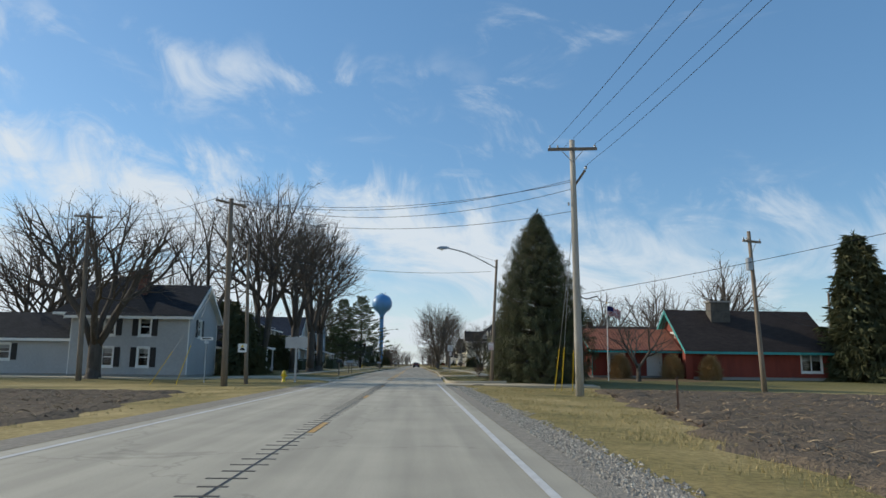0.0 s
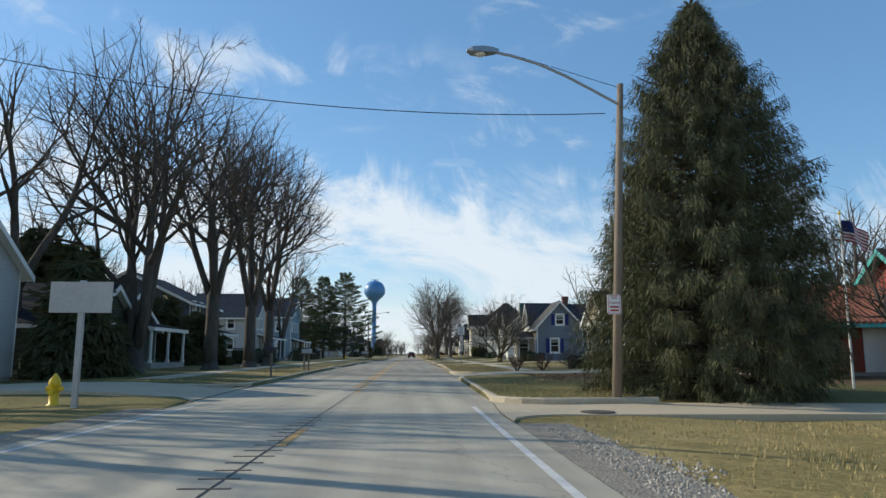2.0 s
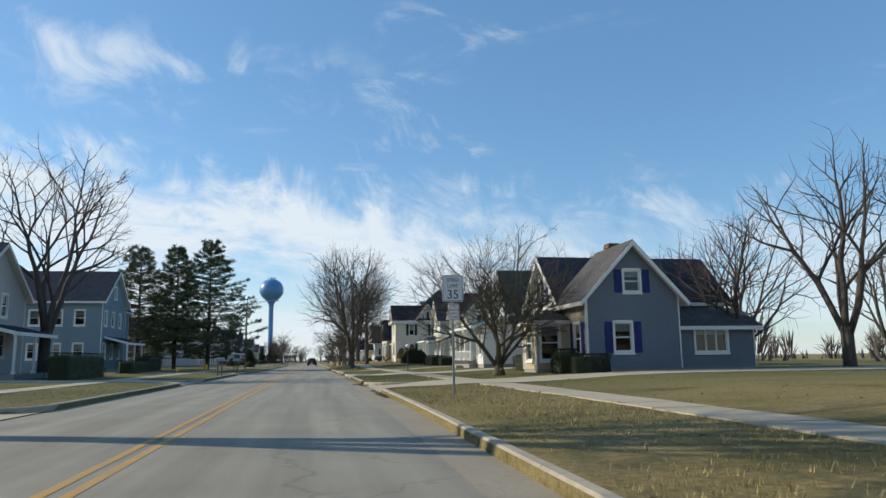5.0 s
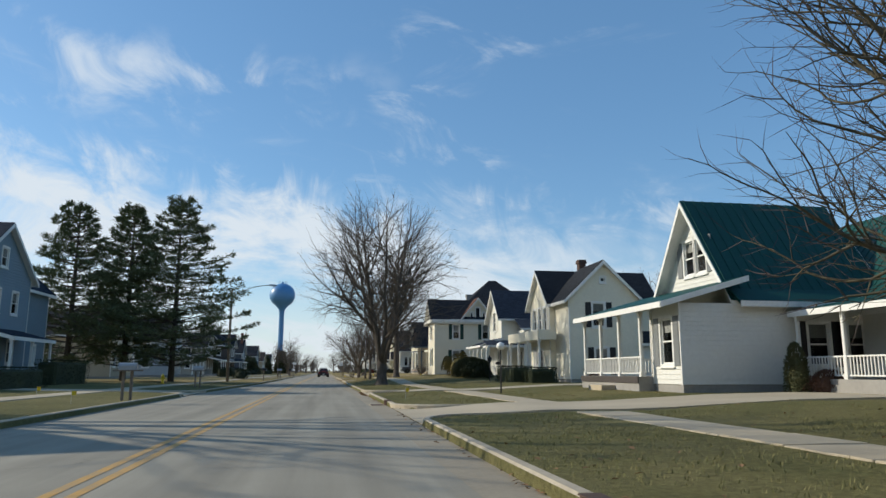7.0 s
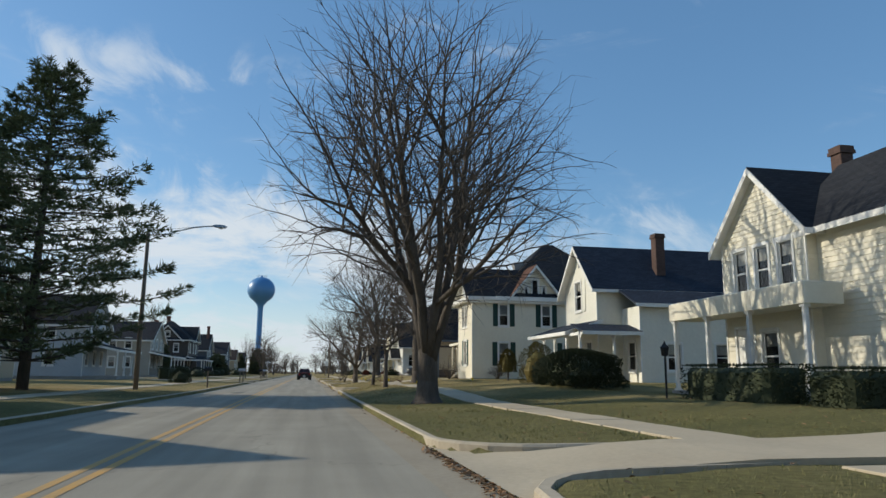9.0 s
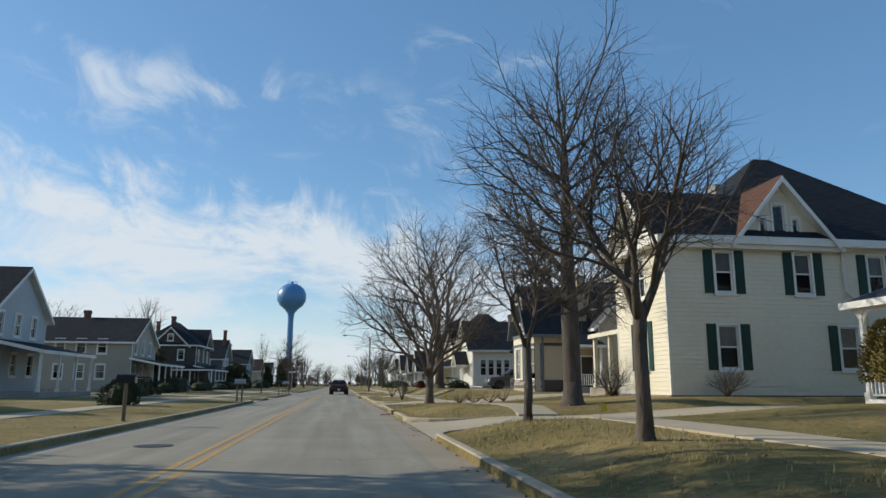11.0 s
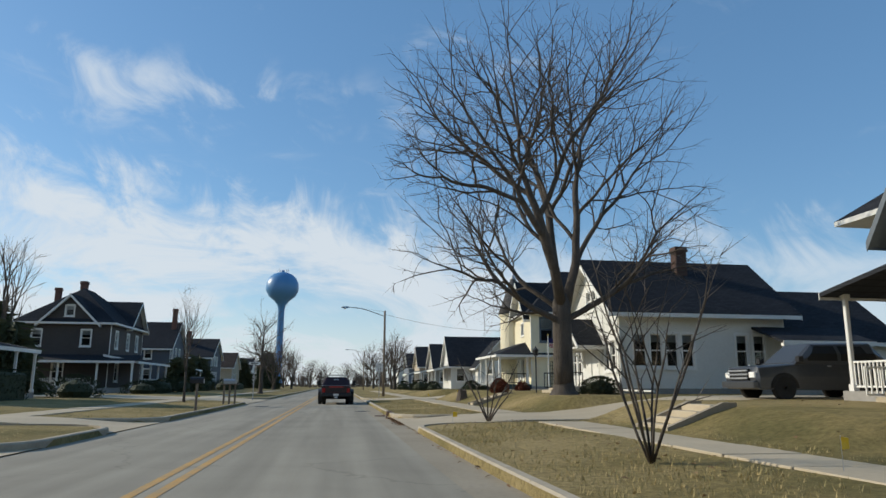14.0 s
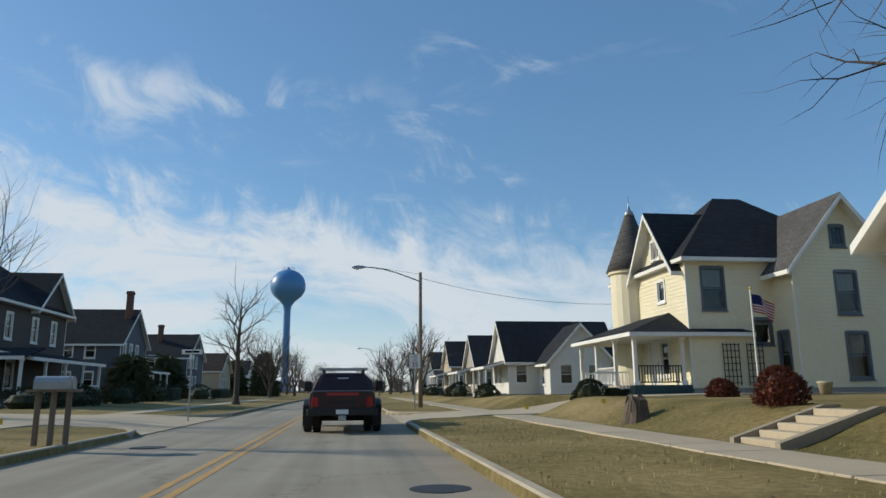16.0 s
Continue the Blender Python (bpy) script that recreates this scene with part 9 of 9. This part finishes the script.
def parked_suv(x, y, z, label, paint="silver_paint", rz=0):
    """A parked sport utility vehicle, nose towards -x."""
    h = placed("suv", x, y, z, label, "car", "parked cars")
    B = Build

    def skin(secs):
        return B().stack([[(x + xx, y - w, z + z0), (x + xx, y - w, z + (z0 + z1) * 0.5), (x + xx, y - w * k, z + z1 - 0.04), (x + xx, y - w * k + 0.1, z + z1), (x + xx, y + w * k - 0.1, z + z1), (x + xx, y + w * k, z + z1 - 0.04), (x + xx, y + w, z + (z0 + z1) * 0.5), (x + xx, y + w, z + z0)] for xx, w, k, z0, z1 in secs])
    skin([(-2.3, 0.78, 0.9, 0.4, 0.82), (-2.2, 0.88, 0.92, 0.32, 0.98), (-1.0, 0.92, 0.94, 0.3, 1.08), (1.9, 0.92, 0.95, 0.3, 1.12), (2.3, 0.86, 0.92, 0.4, 1.05)]).done("body", M[paint], h)
    cab = skin([(-1.05, 0.88, 0.92, 1.05, 1.10), (-0.35, 0.86, 0.78, 1.05, 1.68), (1.6, 0.86, 0.78, 1.05, 1.72), (2.15, 0.84, 0.88, 1.05, 1.14)]).done("cabin", M[paint], h)
    for s in (-1, 1):
        for x0, x1, t0, t1 in ((-0.7, 0.35, -0.28, 0.35), (0.47, 1.7, 0.47, 1.5)):
            m0 = (x0 + t0) / 2
            m1 = (x1 + t1) / 2
            g = B().face(*[(x + a, y + s * b, z + c) for a, b, c in ((x0, 0.868, 1.16), (x1, 0.868, 1.16), (m1, 0.868, 1.37), (m0, 0.868, 1.37))])
            g.face(*[(x + a, y + s * b, z + c) for a, b, c in ((m0, 0.868, 1.37), (m1, 0.868, 1.37), (t1, 0.72, 1.6), (t0, 0.72, 1.6))])
            g.done("side_window", M["sign_black"], cab)
        arch = B()
        for xx in (-1.45, 1.4):
            arch.stack([[(x + xx + 0.44 * math.cos(a), y + s * w, z + 0.36 + 0.44 * math.sin(a)) for a in [math.pi * k / 10 for k in range(11)]] for w in (0.90, 0.925)])
        arch.done("wheel_arch", M["rubber"], h)
        B().box(x - 1.05, x - 0.9, y + s * 0.98 - 0.08, y + s * 0.98 + 0.08, z + 1.12, z + 1.28).done("door_mirror", M["dark_metal"], cab)
        B().box(x - 0.05, x + 0.08, y + s * 0.925 - 0.008, y + s * 0.925 + 0.008, z + 0.98, z + 1.02).done("door_handle", M["steel"], h)
        B().soft_box(x - 2.33, x - 2.2, y + s * 0.62 - 0.16, y + s * 0.62 + 0.16, z + 0.66, z + 0.82, 0.02).done("headlight", M["globe"], h)
        for xx in (-1.45, 1.4):
            w = B().lathe([(0.2, -0.1), (0.33, -0.11), (0.36, -0.07), (0.36, 0.07), (0.33, 0.11), (0.2, 0.1)], 18)
            w.v = [(x + xx + vx, y + s * 0.83 + vz, z + 0.36 + vy) for vx, vy, vz in w.v]
            wh = w.done("wheel", M["rubber"], h)
            r = B().lathe([(0.04, 0.0), (0.2, 0.02), (0.21, 0.09), (0.04, 0.1)], 10)
            r.v = [(x + xx + vx, y + s * 0.83 + s * vz, z + 0.36 + vy) for vx, vy, vz in r.v]
            r.done("rim", M["steel"], wh)
    B().face(*[(x + a, y + b, z + c) for a, b, c in ((-0.98, -0.74, 1.12), (-0.98, 0.74, 1.12), (-0.42, 0.62, 1.6), (-0.42, -0.62, 1.6))]).done("windscreen", M["sign_black"], cab)
    gr = B().soft_box(x - 2.36, x - 2.26, y - 0.5, y + 0.5, z + 0.58, z + 0.92, 0.02).done("grille", M["dark_metal"], h)
    for k in range(3):
        B().box(x - 2.4, x - 2.355, y - 0.5, y + 0.5, z + 0.62 + 0.11 * k, z + 0.665 + 0.11 * k).done("grille_bar", M["steel"], gr)
    B().soft_box(x - 2.42, x - 2.25, y - 0.86, y + 0.86, z + 0.36, z + 0.56, 0.03).done("bumper", M[paint], h)


parked_suv(14.3, 205.45, 0.76, "dark silver sport utility vehicle parked beside a white cottage")
parked_suv(20.5, 272.0, 0.35, "silver car parked by a far house")


def tree_stump(x, y, z):
    h = thing("tree_stump", x, y, z, "weathered split tree stump on a grass bank", "tree stump")
    rng = random.Random(8)
    rings = []
    for zz, r in ((-0.2, 0.36), (0.0, 0.32), (0.25, 0.26), (0.5, 0.24)):
        rings.append([((r * (1 + 0.18 * math.sin(5 * a) + rng.uniform(-0.05, 0.05))) * math.cos(a), (r * (1 + 0.18 * math.sin(5 * a))) * math.sin(a), zz + (rng.uniform(-0.14, 0.16) if zz > 0.4 else 0)) for a in [2 * math.pi * k / 18 for k in range(18)]])
    Build().stack(rings).done("trunk", M["bark_pale"], h)
    for k in range(7):
        a = k * 0.9
        Build().tube([(0.24 * math.cos(a), 0.24 * math.sin(a), 0.2), (0.2 * math.cos(a), 0.2 * math.sin(a), 0.5 + 0.05 * (k % 3))], [0.06, 0.02], 5).done("splinter", M["bark_pale"], h)


tree_stump(7.1, 226.0, G(7.1, 226.0))


def cane_ornament(x, y, z):
    h = placed("cane_ornament", x, y, z, "white hooked garden ornament leaning by a house wall", "garden ornament")
    pts = [(x + 0.35, y, z - 0.05), (x, y, z + 0.75)] + [(x - 0.12 + 0.12 * math.cos(a), y, z + 0.75 + 0.12 * math.sin(a)) for a in (0.6, 1.2, 1.9, 2.6, 3.3)]
    Build().tube(pts, 0.03, 7).done("stick", M["white"], h)


cane_ornament(17.2, 234.6, G(17.2, 234.6))
pl = placed("planter", 18.3, 234.4, G(18.3, 234.4), "pale round planter by a house wall", "planter")
Build().lathe([(0.2, 0.0), (0.26, 0.4), (0.29, 0.42), (0.29, 0.5), (0.25, 0.5), (0.23, 0.42)], 16, (18.3, 234.4, G(18.3, 234.4))).done("pot", M["concrete"], pl, smooth=True)


def steel_post(x, y, z, H, label):
    h = placed("fence_post", x, y, z, label, "fence post", "old fence posts")
    Build().box(x - 0.03, x + 0.03, y - 0.006, y + 0.006, z - 0.2, z + H).box(x - 0.006, x + 0.006, y - 0.04, y - 0.006, z - 0.2, z + H).done("post", M["rust"], h)


steel_post(7.35, 19.7, -0.12, 1.0, "rusted steel post at the edge of a ploughed field")

# ---------------------------------------------------------------- grass, stubble, pebbles and litter


def variegated(name, a, b, rough=0.95):
    """A matt colour that differs from piece to piece."""
    m = bpy.data.materials.new(name)
    m.use_nodes = True
    nt = m.node_tree
    N, L = nt.nodes.new, nt.links.new
    p = nt.nodes["Principled BSDF"]
    p.inputs["Roughness"].default_value = rough
    p.inputs["Specular IOR Level"].default_value = 0.15
    g = N("ShaderNodeNewGeometry")
    r = N("ShaderNodeValToRGB")
    r.color_ramp.elements[0].color, r.color_ramp.elements[1].color = (*a, 1), (*b, 1)
    L(g.outputs["Random Per Island"], r.inputs[0])
    L(r.outputs[0], p.inputs["Base Color"])
    return m


M["straw_blade"] = variegated("dormant_grass_blades", (0.50, 0.38, 0.19), (0.27, 0.235, 0.10))
M["green_blade"] = variegated("short_green_grass_blades", (0.28, 0.24, 0.11), (0.16, 0.165, 0.065))
M["stalk"] = variegated("broken_maize_stalks", (0.46, 0.35, 0.22), (0.14, 0.095, 0.06))
M["clod"] = variegated("soil_clods", (0.12, 0.08, 0.055), (0.05, 0.036, 0.027))
M["pebble"] = variegated("crushed_stone", (0.50, 0.45, 0.37), (0.17, 0.15, 0.125))
M["dead_leaf"] = variegated("dead_leaves", (0.36, 0.21, 0.11), (0.13, 0.08, 0.045))


def free_turf(x, y):
    """True where grass grows: off the road, drives and pavements."""
    xr, xl = follow(KERB_R, y), follow(KERB_L, y)
    right = x > (xr + xl) / 2
    o = x - xr if right else xl - x
    if y < 42:
        return 2.75 + 0.25 * noise.noise((0, y * 0.8, 7)) < x < 5.0 + max(0, (y - 9) * 0.155) or (x > 5 and y > 38) if right else x < -6.9
    if o < 0.28:
        return False
    walk = follow(WALK_R, y) if right else 3.6
    if y > (67 if right else 53.5) and walk - 0.03 < o < walk + WALK_W + 0.03:
        return False
    gaps = OPEN_R if right else OPEN_L
    return not any(a - flare(o, a) - 0.25 <= y <= b + flare(o, a) + 0.25 for a, b in gaps)


def grass(name, mat, label, strips, seed, tall):
    """Blades in loose tufts over strips (x0, x1, y0, y1, tufts per square metre)."""
    rng = random.Random(seed)
    b = Build()
    for x0, x1, y0, y1, dens in strips:
        for _ in range(int((x1 - x0) * (y1 - y0) * dens)):
            x, y = rng.uniform(x0, x1), rng.uniform(y0, y1)
            if not free_turf(x, y) or noise.noise((x * 0.45, y * 0.45, seed)) < rng.uniform(-0.55, 0.25):
                continue
            z = height(x, y) - 0.012
            for _k in range(4):
                a = rng.uniform(0, 6.283)
                ca, sa = math.cos(a), math.sin(a)
                px, py = x + rng.uniform(-0.06, 0.06), y + rng.uniform(-0.06, 0.06)
                hh, w, ln = tall * rng.uniform(0.5, 1.25), rng.uniform(0.004, 0.008), rng.uniform(0.1, 0.8) * tall
                n = len(b.v)
                b.v += [(px - sa * w, py + ca * w, z), (px + sa * w, py - ca * w, z), (px + ca * ln, py + sa * ln, z + hh)]
                b.f.append((n, n + 1, n + 2))
    tagged(b.done(name, M[mat]), label, "grass", kind="stuff")


grass("grass", "straw_blade", "dormant straw-coloured grass blades on the verges", ((2.6, 10, 4, 42, 44), (-10, -6.9, 8, 42, 12), (2.2, 9, 43, 60, 44), (2.3, 7.5, 66, 86, 36), (2.5, 7.5, 86, 93, 110), (2.2, 7, 146, 215, 36), (-9.5, -5.4, 50, 100, 8), (2, 8, 215, 232, 14), (-9, -5.3, 150, 225, 5)), 5, 0.075)
grass("grass", "green_blade", "short green grass blades on mown lawns", ((2.6, 9.5, 92, 147, 36), (9, 13, 98, 135, 8), (2.2, 9, 43, 60, 12)), 6, 0.055)


def scatter(name, mat, label, category, count, spot, shape, seed):
    rng = random.Random(seed)
    b = Build()
    k = 0
    while k < count:
        q = spot(rng)
        if q is not None:
            shape(b, q, rng)
            k += 1
    tagged(b.done(name, M[mat]), label, category, kind="stuff")


def stalk(b, p, rng):
    a = rng.uniform(0, 6.283)
    L_ = rng.uniform(0.08, 0.4)
    q = p + Vector((math.cos(a) * L_, math.sin(a) * L_, rng.uniform(-0.02, 0.1)))
    spike(b, [p, p.lerp(q, 0.5) + Vector((0, 0, 0.02)), q], rng.uniform(0.006, 0.016), 0.3)


def lump(b, p, rng, lo=0.02, hi=0.055):
    s = rng.uniform(lo, hi)
    a = rng.uniform(0, 6.283)
    n = len(b.v)
    ring = [(p.x + s * math.cos(a + 1.571 * k) * rng.uniform(0.7, 1.3), p.y + s * math.sin(a + 1.571 * k) * rng.uniform(0.7, 1.3), p.z - s * 0.3) for k in range(4)]
    b.v += ring + [(p.x + s * rng.uniform(-0.3, 0.3), p.y + s * rng.uniform(-0.3, 0.3), p.z + s * rng.uniform(0.4, 0.8))]
    b.f += [(n + k, n + (k + 1) % 4, n + 4) for k in range(4)]


def flake(b, p, rng):
    s, a = rng.uniform(0.025, 0.06), rng.uniform(0, 6.283)
    ca, sa = math.cos(a) * s, math.sin(a) * s
    n = len(b.v)
    t = rng.uniform(0.0, 0.03)
    b.v += [(p.x - ca, p.y - sa, p.z + 0.006), (p.x + sa * 0.6, p.y - ca * 0.6, p.z + 0.012 + t), (p.x + ca, p.y + sa, p.z + 0.006 + t), (p.x - sa * 0.6, p.y + ca * 0.6, p.z + 0.02)]
    b.f.append((n, n + 1, n + 2, n + 3))


def in_field(rng):
    if rng.random() < 0.72:
        x, y = 5.5 + 24 * rng.random() ** 1.3, rng.uniform(6, 37)
        ok = x > 5.1 + max(0, (y - 9) * 0.155) and y < max(31.0, 36.8 - 0.32 * (x - 11))
    else:
        x, y = -7.5 - 14 * rng.random(), rng.uniform(6, 29)
        ok = x < -7.6 - 0.16 * max(0, y - 15)
    return Vector((x, y, height(x, y) + 0.06)) if ok else None


def in_gravel(rng):
    y = rng.uniform(3, 38)
    x = 1.95 + abs(rng.gauss(0, 0.45))
    return Vector((x, y, 0.006)) if x < 2.7 + 0.5 * noise.noise((0, y * 0.6, 3)) else None


def in_litter(rng):
    x, y = 5 + 16 * rng.random() ** 1.2, 51 + 8.4 * math.sqrt(rng.random())
    return Vector((x, y, height(x, y) + 0.03))


def in_gutter(rng):
    y = rng.choice((rng.uniform(88.5, 93.5), rng.uniform(98, 101), rng.uniform(100, 215), rng.uniform(128, 133), rng.uniform(206, 211)))
    x = follow(KERB_R, y) - abs(rng.gauss(0, 0.1)) - 0.02
    return Vector((x, y, 0.008))


def on_lawn(rng):
    x, y = rng.uniform(2.4, 12), rng.uniform(66, 215)
    return Vector((x, y, height(x, y) + 0.02)) if free_turf(x, y) else None


scatter("stubble", "stalk", "pale broken maize stalks strewn over the ploughed field", "crop stubble", 8000, in_field, stalk, 1)
scatter("soil_clods", "clod", "dark clods of ploughed soil", "soil", 7000, in_field, lambda b, p, r: lump(b, p - Vector((0, 0, 0.02)), r, 0.03, 0.1), 2)
scatter("pebbles", "pebble", "crushed grey stone on the road shoulder", "gravel", 9000, in_gravel, lambda b, p, r: lump(b, p, r, 0.012, 0.034), 3)
scatter("fallen_leaves", "dead_leaf", "rust-brown dead leaves under the spruce", "leaf litter", 7000, in_litter, flake, 4)
scatter("gutter_litter", "dead_leaf", "brown leaf litter along the gutter", "leaf litter", 1500, in_gutter, flake, 5)
scatter("lawn_leaves", "dead_leaf", "scattered dead leaves on the lawns", "leaf litter", 1200, on_lawn, flake, 6)
